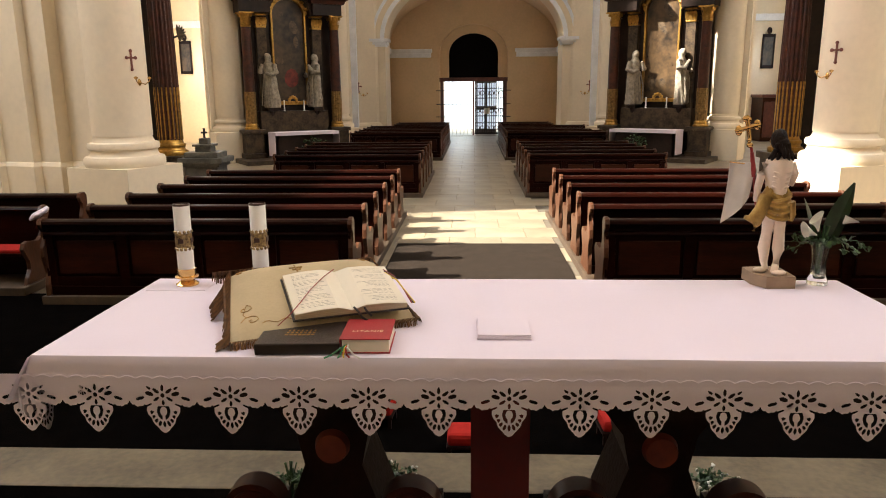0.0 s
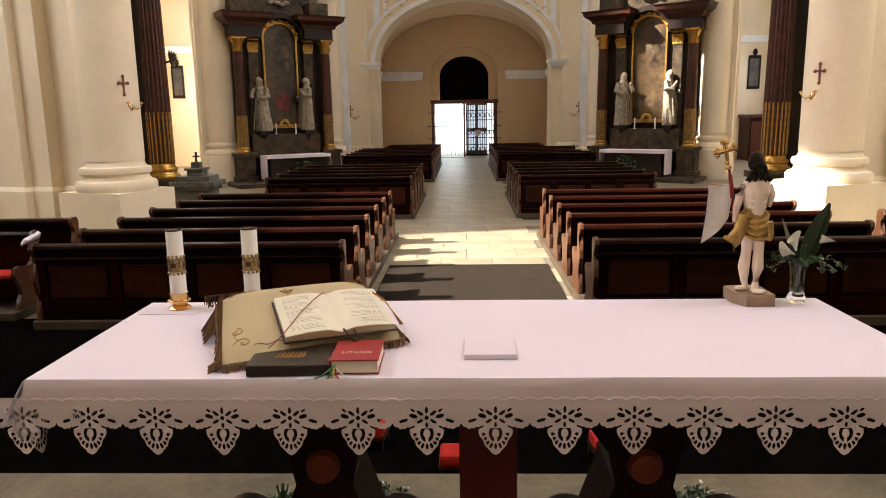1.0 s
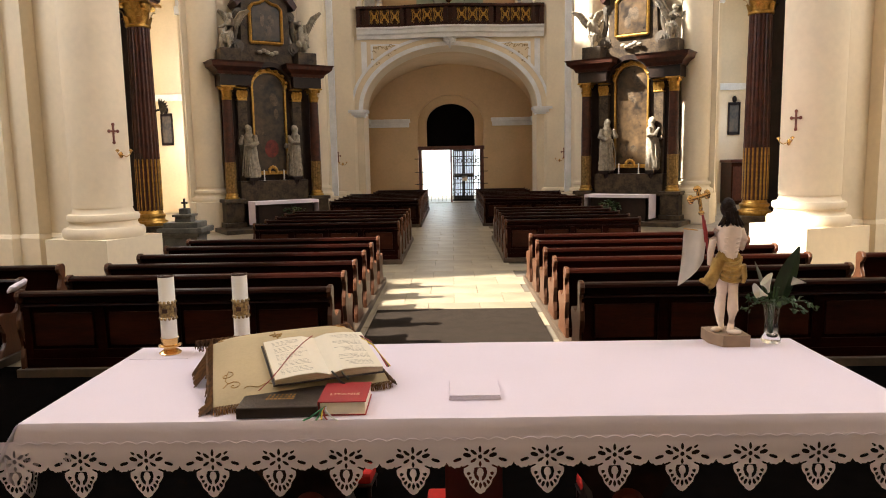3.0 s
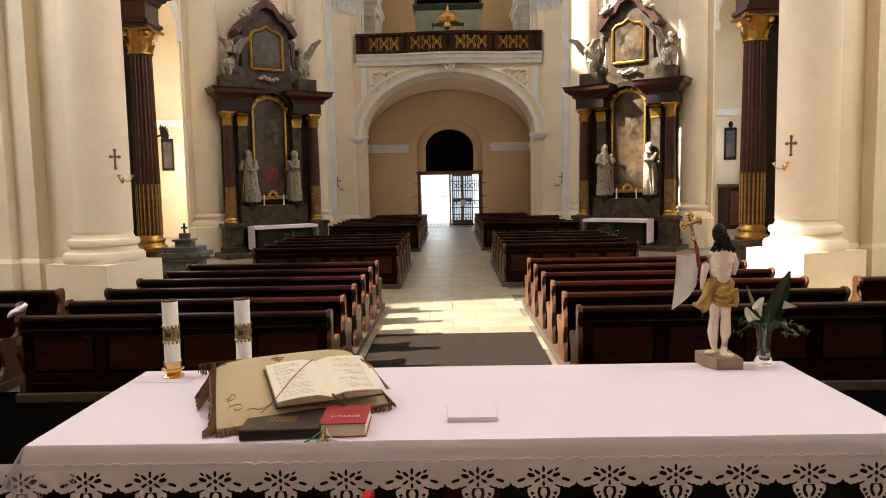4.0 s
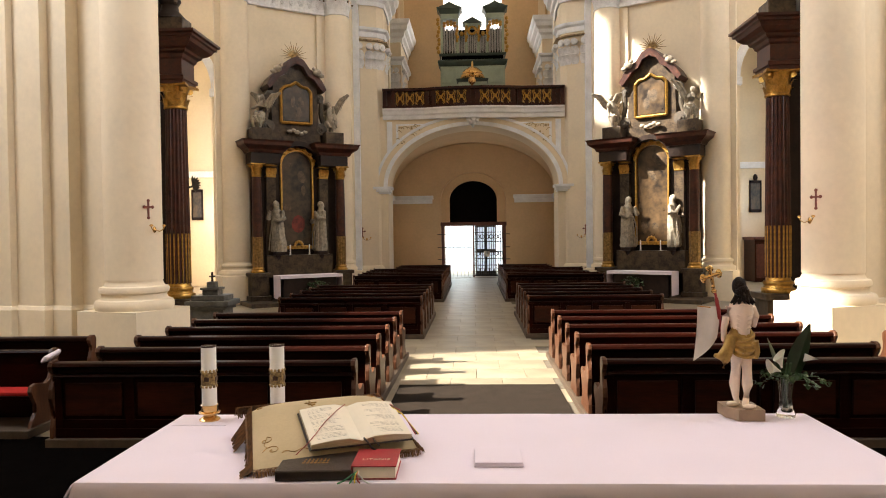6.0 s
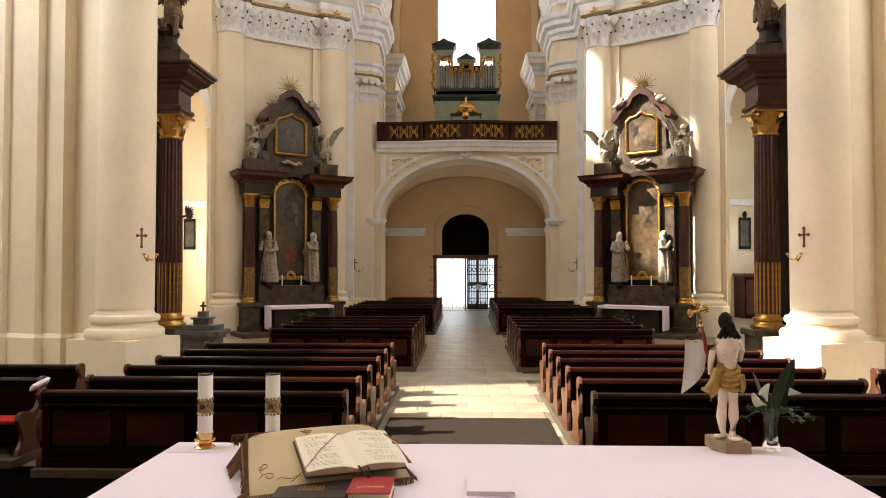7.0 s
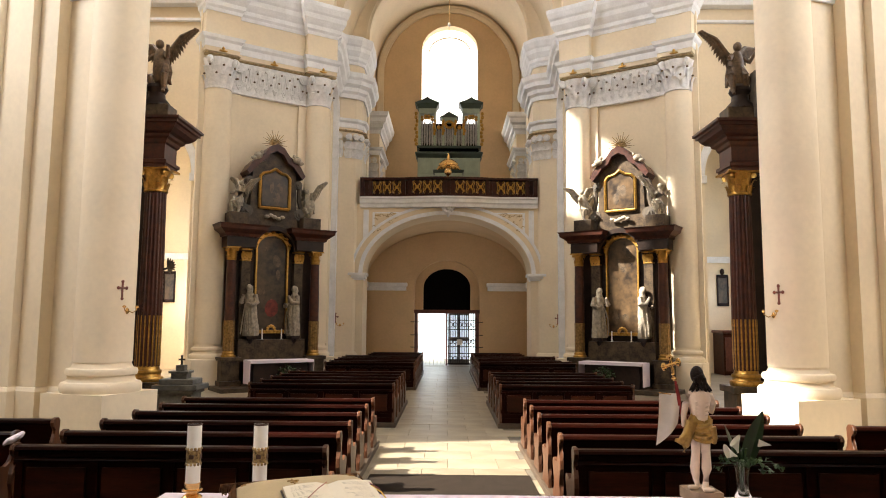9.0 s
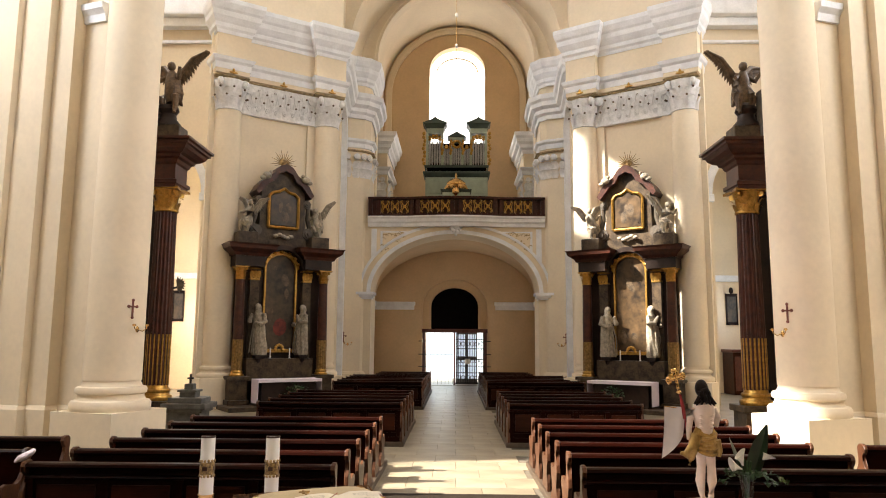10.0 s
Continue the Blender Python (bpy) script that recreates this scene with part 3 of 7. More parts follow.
    # pilaster and entablature inside the organ bay
    structure("wall_bay_pilaster_" + nm, bx(*sorted((s * 3.50, s * 4.5)), 33.7, 37.39, 7.9, 13.0), CREAM, "cream pilaster beside the organ", "wall")
    bp2 = [(s * 4.5, 33.7), (s * 3.50, 33.7), (s * 3.50, 37.3)]
    bp2 = bp2 if s < 0 else bp2[::-1]
    structure("trim_bay_cornice_" + nm, sweep(bp2, [(o * 0.9, z - 0.2) for o, z in LOW_CORNICE]), STUCCO, "white cornice inside the organ bay", "trim")
    structure("trim_bay_architrave_" + nm, sweep(bp2, [(0, 10.78), (0.06, 10.78), (0.08, 10.98), (0.18, 11.06), (0.20, 11.16), (0, 11.18)]), STUCCO, "white architrave inside the organ bay", "trim")
    bc = bmesh.new()
    for x, y, ox, oy in ((4.0, 33.7, 0, -1), (3.72, 33.7, 0, -1), (3.5, 33.9, -1, 0), (3.5, 34.3, -1, 0)):
        o = Vector((s * ox, oy, 0))
        for z in (9.55, 9.95):
            acanthus(bc, Vector((s * x, y, z)) + o * 0.03, o, UP, 0.34, 0.5, 0.22)
        volute(bc, Vector((s * x, y, 10.5)) + o * 0.12, o, 0.13, 0.12)
    structure("trim_bay_capital_" + nm, bc, STUCCO_RELIEF, "white stucco leaf capital in the organ bay", "trim", True)
    wayp = [lw(s, a, b) for a, b in way[1:-1]]
    wayp = wayp[::-1] if s > 0 else wayp
    structure("trim_abacus_" + nm, sweep(wayp, ABACUS), ORNAMENT, "brown gilt-edged abacus line", "trim")
    bm = bmesh.new()
    for a0, a1, d in ((-0.46, 0.70, 0.46), (3.34, 4.50, 0.44), (0.6, 3.4, 0.16)):
        bx(a0, a1, -d, 0.05, 11.74, 14.3, 0, bm)
    structure("wall_entablature_" + nm, turned(bm, frame_of(s)), CREAM, "cream entablature blocks", "wall")
    for a, z in ((0.12, 11.72), (2.1, 11.72), (3.92, 11.72)):
        bm = blob((a, -0.56 if a != 2.1 else -0.24, z + 0.06), (0.16, 0.04, 0.045))
        blob((a, -0.56 if a != 2.1 else -0.24, z + 0.12), (0.05, 0.04, 0.10), bm)
        structure("trim_gilt_flower_" + nm, turned(bm, frame_of(s)), GOLD, "small gilt flower on the abacus", "trim", True)

    # wall beside the pier with the chapel arch, and the chapel behind it
    C0 = 11.75
    bm = prism([(s * x, z) for x, z in [(9.2, 0), (9.85, 0), (9.85, 7.9)] + arc(C0, 7.9, 1.9, 1.9, 180, 0, 24) + [(13.65, 0), (13.9, 0), (13.9, H), (9.2, H)]], 25.0, 25.5, "y")
    structure("wall_chapel_arch_" + nm, bm, CREAM, "cream wall with the chapel arch", "wall", True)
    bm = prism([(s * x, z) for x, z in arc(C0, 7.95, 1.9, 1.9, 180, 0, 24) + arc(C0, 7.95, 2.2, 2.2, 0, 180, 24)], 24.93, 25.02, "y")
    structure("trim_chapel_arch_" + nm, bm, STUCCO, "white stucco arch moulding", "trim", True)
    structure("trim_chapel_impost_" + nm, bx(*sorted((s * 9.35, s * 9.92)), 24.9, 25.56, 7.65, 7.95, 0.03), STUCCO, "white arch impost", "trim")
    structure("trim_wall_cornice_" + nm, bx(*sorted((s * 9.1, s * 13.9)), 24.6, 25.02, 14.6, 14.95, 0.04), STUCCO, "white wall cornice", "trim")
    bm = bx(*sorted((s * 9.1, s * 13.9)), 24.3, 25.02, 14.95, 15.6, 0.06)
    bx(*sorted((s * 9.1, s * 13.9)), 24.85, 25.02, 14.0, 14.12, 0.03, bm)
    structure("trim_wall_crown_" + nm, bm, STUCCO, "white wall cornice", "trim")
    structure("wall_chapel_" + nm, bx(*sorted((s * 9.0, s * 13.9)), 32.0, 32.4, 0, 12), CREAM, "cream wall of the side chapel", "wall")
    bm = bx(*sorted((s * 9.0, s * 13.9)), 31.9, 32.02, 5.2, 5.5, 0.02)
    structure("trim_chapel_" + nm, bm, STUCCO, "white string course in the chapel", "trim")
    structure("wall_chapel_inner_" + nm, bx(*sorted((s * 8.6, s * 9.0)), 26.4, 37, 0, 12), CREAM, "cream inner wall of the side chapel", "wall")
    structure("ceiling_chapel_" + nm, bx(*sorted((s * 8.6, s * 13.9)), 25.5, 37, 12, 12.3), STUCCO, "white chapel ceiling", "ceiling")

    # pier at the gallery
    gp = [(3.80, 29.1), (4.06, 28.8), (4.75, 28.5), (6.3, 28.3), (6.3, 31.6), (3.90, 31.6), (3.90, 30.0), (3.80, 30.0)]
    structure("wall_gallery_pier_" + nm, prism([(s * x, y) for x, y in gp], 0, 14.9), CREAM, "cream pier beside the gallery", "wall")
    structure("wall_nave_side_" + nm, prism([(s * x, y) for x, y in [(4.85, 25.9), (5.0, 28.5), (5.5, 28.5), (5.5, 25.6)]], 0, H), CREAM, "cream wall between the piers", "wall")
    bm = bmesh.new()
    for x, y, ox, oy in ((4.38, 28.66, -0.37, -0.93), (4.75, 28.5, -0.2, -0.98), (4.1, 28.76, -0.45, -0.9), (3.92, 28.95, -0.66, -0.75), (5.15, 28.46, -0.1, -1), (3.78, 29.4, -1, 0), (3.78, 29.8, -1, 0)):
        o = Vector((s * ox, oy, 0)).normalized()
        for z, hh in ((9.42, 0.5), (9.75, 0.5)):
            acanthus(bm, Vector((s * x, y, z)) + o * 0.03, o, UP, 0.32, hh, 0.26)
        volute(bm, Vector((s * x, y, 10.35)) + o * 0.14, o, 0.14, 0.14)
    structure("trim_gallery_capital_" + nm, bm, STUCCO_RELIEF, "white stucco leaf capital", "trim", True)
    bp = [(s * x, y) for x, y in [(5.3, 28.42), (4.75, 28.5), (4.06, 28.8), (3.80, 29.1), (3.80, 30.0)]]
    bp = bp if s < 0 else bp[::-1]
    structure("trim_gallery_abacus_" + nm, sweep(bp, [(0, 10.60), (0.16, 10.605), (0.17, 10.65), (0, 10.66)]), ORNAMENT, "brown abacus line", "trim")
    structure("trim_gallery_base_" + nm, sweep(bp, [(0, 0), (0.10, 0), (0.10, 0.9), (0.05, 1.0), (0, 1.02)]), CREAM, "cream pier base", "trim")

    structure("trim_gallery_architrave_" + nm, sweep(bp, [(0, 10.78), (0.06, 10.78), (0.08, 10.98), (0.18, 11.06), (0.20, 11.16), (0, 11.18)]), STUCCO, "white architrave of the gallery pier", "trim")
    ring = [(y, z) for y, z in [(25.95, 0.0), (25.95, 11.3)] + arc(27.2, 11.3, 1.25, 1.25, 180, 0, 20) + [(28.45, 0.0), (28.25, 0.0), (28.25, 11.3)] + arc(27.2, 11.3, 1.05, 1.05, 0, 180, 20) + [(26.15, 0.0)]]
    structure("trim_side_arch_" + nm, prism(ring, *sorted((s * 4.74, s * 5.1)), "x"), STUCCO, "white moulding of the tall side arch", "trim", True)

    # foreground compound pier with its column
    c = Vector((6.52 + s * 0.065, 11.65))
    u, v = Vector((0.95, 0.31)).normalized(), Vector((-0.31, 0.95)).normalized()

    def P(a, b_):
        q = c + u * a + v * b_
        return (s * q.x, q.y)
    STEPS = [(0.45, 0.1), (0.74, 0.0), (1.30, 0.0), (1.30, -0.28), (1.78, -0.28), (1.78, -0.46), (2.5, -0.46), (2.5, -0.6), (7, -0.6)]
    bm = prism([P(a, b_) for a, b_ in STEPS] + [P(7, 1.2), P(0.45, 1.2)], 0, H)
    structure("wall_front_pier_" + nm, bm, CREAM, "stepped cream pilasters of a compound pier", "wall")
    wp = [P(a, b_) for a, b_ in STEPS]
    wp = wp[::-1] if s < 0 else wp
    structure("trim_front_pier_base_" + nm, sweep(wp, [(0, 0), (0.07, 0), (0.07, 0.92), (0.03, 0.98), (0, 1.0)]), CREAM, "cream pier base", "trim")
    structure("trim_front_pier_impost_" + nm, sweep([P(0.74, 0.0), P(1.30, 0.0)] if s > 0 else [P(1.30, 0.0), P(0.74, 0.0)], [(0, 8.75), (0.05, 8.75), (0.08, 8.9), (0.16, 9.0), (0.18, 9.12), (0, 9.14)]), STUCCO, "white impost moulding", "trim")
    bm = lathe([(0.52, 1.5), (0.52, 5), (0.508, 10), (0.48, 17)], 40, (s * c.x, c.y, 0))
    lathe([(0.50 * r, 0.95 + z * 0.95) for r, z in COL_BASE], 40, (s * c.x, c.y, 0), bm)
    structure("column_front_" + nm, bm, CREAM, "massive smooth cream column with moulded base", "column", True)
    bm = prism([P(-0.70, -0.70), P(0.70, -0.70), P(0.70, 0.70), P(-0.70, 0.70)], 0, 0.95)
    structure("plinth_front_" + nm, bm, CREAM, "cream column plinth", "column")

# ---- pews ----
END = [(-0.05, 0.10), (-0.05, 0.22), (0.00, 0.34), (-0.02, 0.44), (-0.07, 0.54), (-0.06, 0.64), (0.0, 0.74), (0.005, 0.80), (-0.05, 0.84), (-0.07, 0.89), (-0.05, 0.935), (0.0, 0.955), (0.07, 0.95), (0.11, 0.91), (0.10, 0.84), (0.08, 0.76), (0.09, 0.68), (0.14, 0.60), (0.22, 0.56), (0.32, 0.57), (0.42, 0.60), (0.50, 0.58), (0.53, 0.52), (0.48, 0.44), (0.42, 0.36), (0.42, 0.26), (0.50, 0.18), (0.54, 0.10)]


def pew_end(x, w=0.05):
    bm = prism(END, x - w / 2, x + w / 2, "x")
    bmesh.ops.bevel(bm, geom=[e for e in bm.edges if abs(e.verts[0].co.x - e.verts[1].co.x) < 1e-5], offset=0.008, segments=1, affect="EDGES")
    return bm


def pew(x0, x1, label, front=False, cushion=False):
    """A bench that faces the altar. Its origin lies at the foot of its front."""
    e = thing("pew", label, "pew", group="church pews")
    zt = 0.93
    part("backrest", bx(x0 + 0.03, x1 - 0.03, 0.02, 0.05, 0.12, zt - 0.03), PEW, e)
    r = prism([(-0.06, zt - 0.04), (-0.05, zt - 0.012), (-0.02, zt), (0.08, zt), (0.10, zt - 0.02), (0.09, zt - 0.05), (-0.03, zt - 0.06)], x0, x1, "x")
    part("top_rail", r, PEW, e)
    part("seat", bx(x0 + 0.04, x1 - 0.04, 0.10, 0.46, 0.42, 0.455, 0.008), PEW, e)
    part("end", pew_end(x0), PEW_END, e, "carved bench end with worn edges")
    part("end", pew_end(x1), PEW_END, e, "carved bench end with worn edges")
    part("foot_rail", bx(x0 + 0.03, x1 - 0.03, -0.02, 0.02, 0.10, 0.20, 0.006), PEW, e)
    if front:
        part("moulding", prism([(-0.045, zt - 0.15), (-0.03, zt - 0.13), (0.02, zt - 0.125), (0.02, zt - 0.17), (-0.03, zt - 0.165)], x0 + 0.02, x1 - 0.02, "x"), PEW, e)
        n = 4
        w = (x1 - x0 - 0.1) / n
        for k in range(n + 1):
            xx = x0 + 0.05 + w * k
            part("stile", bx(xx - 0.05, xx + 0.05, -0.012, 0.02, 0.2, zt - 0.17, 0.004), PEW, e)
        part("rail", bx(x0 + 0.1, x1 - 0.1, -0.010, 0.02, 0.2, 0.30, 0.004), PEW, e)
        for k in range(n):
            xx = x0 + 0.05 + w * (k + 0.5)
            part("panel", bx(xx - w / 2 + 0.09, xx + w / 2 - 0.09, -0.008, 0.02, 0.34, zt - 0.23, 0.006), PEW_PANEL, e, "figured walnut panel")
    if cushion:
        part("cushion", bx(x0 + 0.06, x1 - 0.06, 0.12, 0.45, 0.455, 0.50, 0.015), CUSHION_RED, e, "red seat cushion")
    return e


def pew_block(x0, x1, y0, n, step, label):
    a = pew(x0, x1, label + ", panelled front", True)
    a.matrix_world = pose(0, y0, 0)
    b = pew(x0, x1, label + ", red cushion on its seat", False, True)
    b.matrix_world = pose(0, y0 + step, 0)
    for i in range(2, n):
        copy_thing(b, pose(0, y0 + i * step, 0))
    tagged(obj("pew_platform", bx(x0 - 0.06, x1 + 0.06, y0 - 0.08, y0 + n * step - 0.25, 0.0, 0.10, 0.01), PLATFORM), "worn wooden platform under a block of pews", "platform", "pew platforms")


LB = "dark brown carved wooden church pew"
pew_block(-4.6, -1.27, 5.95, 6, 0.98, LB)
pew_block(1.40, 4.75, 5.95, 6, 0.98, LB)
pew_block(-4.3, -1.14, 13.95, 5, 0.98, LB)
pew_block(1.20, 4.1, 13.95, 5, 0.98, LB)
pew_block(-4.1, -1.08, 22.5, 6, 1.0, LB)
pew_block(1.12, 4.4, 22.5, 6, 1.0, LB)
pew_block(-3.3, -1.08, 28.7, 3, 1.0, LB)
pew_block(1.12, 3.3, 28.7, 3, 1.0, LB)
# side benches by the piers
for x0, x1, y in ((-8.2, -5.28, 7.95), (5.42, 8.2, 7.85), (5.3, 8.2, 6.6)):
    p = pew(x0, x1, "dark wooden side bench with a red cushion", False, True)
    p.matrix_world = pose(0, y, 0)
    tagged(obj("pew_platform", bx(x0 - 0.06, x1 + 0.06, y - 0.08, y + 0.6, 0.0, 0.10, 0.01), PLATFORM), "worn wooden platform under a side bench", "platform", "pew platforms")

p = pew(5.12, 8.2, "dark wooden side bench with a red seat facing the altar", False, True)
p.matrix_world = pose(0, 6.85, 0, 0, 0, 180)
tagged(obj("pew_platform", bx(-8.26, -5.06, 6.2, 6.95, 0.0, 0.10, 0.01), PLATFORM), "worn wooden platform under a side bench", "platform", "pew platforms")

bm = blob((0, 0, 0), (0.12, 0.09, 0.035), sub=3)
for vtx in bm.verts:
    vtx.co.z += 0.015 * noise.noise(vtx.co * 22)
cu = tagged(obj("small_cushion", bm, CLOTH, smooth=True), "crumpled pale cloth cushion lying on a pew rail", "cushion")
cu.matrix_world = pose(-4.66, 6.02, 0.985, 0, -32, 20)

# ---- altar table ----
TX0, TX1, TY0, TY1, TZ = -1.02, 1.19, 0.20, 0.91, 1.625
TC = Vector((0.085, 0.555, TZ))
alt = thing("altar_table", "altar table on carved dark wooden scroll supports", "altar table", (TC.x, TC.y, SANCT))
part("tabletop", bx(-1.095, 1.095, -0.345, 0.345, 0.965, 1.0215, 0.004), DARKWOOD, alt)
part("apron", bx(-0.95, 0.95, -0.22, -0.19, 0.86, 0.965), DARKWOOD, alt)
part("front_panel", bx(-0.065, 0.095, -0.12, -0.08, 0.0, 0.9), REDPANEL, alt, "hanging oxblood cloth panel")
for cx in (-0.445, 0.445):
    hour = [(-0.20, 0.0), (0.20, 0.0), (0.19, 0.30), (0.13, 0.48), (0.08, 0.62), (0.10, 0.72), (0.16, 0.80), (0.17, 0.965), (-0.17, 0.965), (-0.16, 0.80), (-0.10, 0.72), (-0.08, 0.62), (-0.13, 0.48), (-0.19, 0.30)]
    part("support", prism([(cx + x, z) for x, z in hour], -0.12, 0.12, "y"), DARKWOOD, alt)
    for sx in (-1, 1):
        sc = bmesh.new()
        for r, d in ((0.084, 0.07), (0.066, 0.084), (0.036, 0.10)):
            bmesh.ops.create_cone(sc, cap_ends=True, segments=28, radius1=r, radius2=r, depth=d, matrix=pose(cx + sx * 0.215, -0.145, 0.508, 90, 0, 0))
        part("scroll", sc, GALLERYWOOD, alt, "turned reddish wooden scroll", True)
        part("scroll_leg", prism([(cx + sx * 0.13, 0.0), (cx + sx * 0.32, 0.0), (cx + sx * 0.30, 0.50), (cx + sx * 0.15, 0.50)], -0.16, -0.03, "y"), DARKWOOD, alt)
    ds = bmesh.new()
    bmesh.ops.create_cone(ds, cap_ends=True, segments=24, radius1=0.05, radius2=0.042, depth=0.03, matrix=pose(cx, -0.13, 0.68, 90, 0, 0))
    part("boss", ds, BOSS, alt, "round red-brown boss", True)

# cloth: a top sheet with folds over the edges, and a cutwork hem of single motifs
cl = thing("altar_cloth", "white linen altar cloth with cutwork lace hem", "tablecloth", tuple(TC))
bm = bmesh.new()
nx, ny = 88, 28
hx, hy = 1.105, 0.355


def drop_y(x):
    return 0.0025 * math.sin(x * 4.0)


prof = [(-hy + 0.71 * j / ny, 0.0) for j in range(ny + 1)]
rows = []
rowdefs = [(-hy - 0.0105, -0.062), (-hy - 0.009, -0.045), (-hy - 0.007, -0.025), (-hy - 0.003, -0.006)] + prof + [(hy + 0.003, -0.006), (hy + 0.006, -0.1), (hy + 0.008, -0.19)]
for yy, zz in rowdefs:
    row = []
    for i in range(nx + 1):
        xx = -hx + 2 * hx * i / nx
        amp = min(1, max(0, -zz / 0.07))
        z2 = zz + (0.0012 * noise.noise(Vector((xx * 3, yy * 4, 0))) if zz == 0 else 0)
        row.append(bm.verts.new((xx * (1 + 0.018 * amp * (abs(xx) / hx) ** 8), yy + drop_y(xx) * amp * (1 if yy < 0 else -1), z2 + 0.0016)))
    rows.append(row)
for p, q in zip(rows, rows[1:]):
    for i in range(nx):
        bm.faces.new((p[i], p[i + 1], q[i + 1], q[i]))
part("cloth_sheet", bm, CLOTH, cl, smooth=True)
# end drops
for sx in (-1, 1):
    bm = bmesh.new()
    prev = None
    for j in range(0, 13):
        yy = -hy - 0.01 + (0.72) * j / 12
        f = 0.020 + 0.012 * math.sin(j * 1.3) + (0.035 if j == 0 else 0)
        row = [bm.verts.new((sx * (hx + 0.001), yy, 0.0)), bm.verts.new((sx * (hx + f * 0.5), yy - (0.012 if j == 0 else 0), -0.05)), bm.verts.new((sx * (hx + f), yy - (0.02 if j == 0 else 0), -0.105))]
        if prev:
            for k in range(2):
                bm.faces.new((prev[k], row[k], row[k + 1], prev[k + 1]))
        prev = row
    part("end_drop", bm, CLOTH, cl, smooth=True)


def lace_inside(u, v):
    """Cutwork motif in centimetres: u across from the middle, v down from the top of the hem."""
    a = abs(u)
    if v < 0:
        return True
    # outline: a band, a broad lobe on each side, and a scalloped fan
    rr, th = math.hypot(u, v - 5.3), math.degrees(math.atan2(u, v - 5.3))
    lobe = ((a - 5.9) / 2.55) ** 2 + ((v - 2.5) / (2.1 + 0.10 * math.cos(a * 5))) ** 2 < 1
    lim = 4.95 * max(0.0, 1 - (v - 3.6) / 6.5) ** 0.60
    fan = a < lim * (0.90 + 0.12 * abs(math.cos(radians(th * 4.5))))
    if not (v < 2.7 or lobe or fan):
        return False

    def ell(cx, cy, rx, ry, deg):
        c, s_ = math.cos(radians(deg)), math.sin(radians(deg))
        x, y = u - cx, v - cy
        return ((x * c + y * s_) / rx) ** 2 + ((-x * s_ + y * c) / ry) ** 2 < 1
    if ell(0, 2.3, 0.50, 0.50, 0) or ell(0, 0.75, 0.36, 0.72, 0) or ell(0, 3.85, 0.32, 0.62, 0):
        return False
    for sg in (-1, 1):
        for cx, cy, rx, ry, deg in ((1.55, 1.35, 0.90, 0.36, -30), (1.60, 3.10, 0.85, 0.32, 26), (3.15, 1.95, 1.0, 0.46, -12), (3.3, 0.75, 0.60, 0.26, -28), (5.5, 2.95, 1.15, 0.36, 14), (3.55, 4.35, 0.85, 0.22, 18)):
            if ell(sg * cx, cy, rx, ry, sg * deg):
                return False
    # horseshoe round the middle drop
    r2 = math.hypot(u, (v - 5.6) * 0.9)
    if 0.85 < r2 < 1.60 and v > 4.5 and not (a < 0.3 and v > 6.2):
        return False
    # radial slots in the fan
    if 2.35 < rr < 3.75 and abs(th) < 92 and a < lim * 0.84:
        d = (th + 90) % 20 - 10
        if abs(radians(d) * rr) < 0.34 * math.sin(math.pi * (rr - 2.35) / 1.4) ** 0.6 + 0.02:
            return False
    return True


STEP_CM = 0.14
PERIOD = 0.163
bm = bmesh.new()
verts = {}
nu, nv = int(8.25 * 2 / STEP_CM), int(13.0 / STEP_CM)


def lv(i, j):
    if (i, j) not in verts:
        u, v = -8.25 + 16.5 * i / nu, 13.0 * j / nv - 1.8
        verts[i, j] = bm.verts.new((u / 100, -0.0008 * math.sin(v * 1.2), -v * 1.20 / 100))
    return verts[i, j]


for i in range(nu):
    for j in range(nv):
        if lace_inside(-8.25 + 16.5 * (i + 0.5) / nu, 13.0 * (j + 0.5) / nv - 1.8):
            bm.faces.new((lv(i, j), lv(i + 1, j), lv(i + 1, j + 1), lv(i, j + 1)))
for v_ in [v for v in bm.verts if v.is_boundary and abs(abs(v.co.x) - 0.0825) > 1e-4 and v.co.z < 0.017]:
    nb = [e.other_vert(v_).co for e in v_.link_edges if e.is_boundary]
    if len(nb) == 2:
        v_.co = v_.co * 0.4 + (nb[0] + nb[1]) * 0.3
me = None
for k in range(-7, 7):
    x = 0.11 - TC.x + PERIOD * k
    if me is None:
        ob = part("lace_motif", bm, CLOTH, cl)
        me = ob.data
    else:
        ob = new("lace_motif", me)
        ob.parent = cl
    tilt = math.degrees(math.atan2(drop_y(x + 0.06) - drop_y(x - 0.06), 0.12))
    ob.matrix_local = pose(x, -hy - 0.0112 + drop_y(x), -0.064, -2.5, 0, tilt)
for k in range(2):
    ob = new("lace_motif", me)
    ob.parent = cl
    ob.matrix_local = pose(-hx - 0.03, -0.29 + PERIOD * k, -0.10, 4, 0, -90)
bm = bmesh.new()
for k in range(-28, 28):
    x = 0.11 - TC.x + PERIOD / 4 * k
    tube([(x + PERIOD / 4 * (t / 6 - 0.5), -hy - 0.0122 + drop_y(x), -0.050 + 0.007 * math.sin(math.pi * t / 6)) for t in range(7)], 0.0011, 4, bm)
tagged(part("hem_stitching", bm, CLOTH, cl, "raised scallop stitching"), kind="stuff")

# ---- things on the altar ----


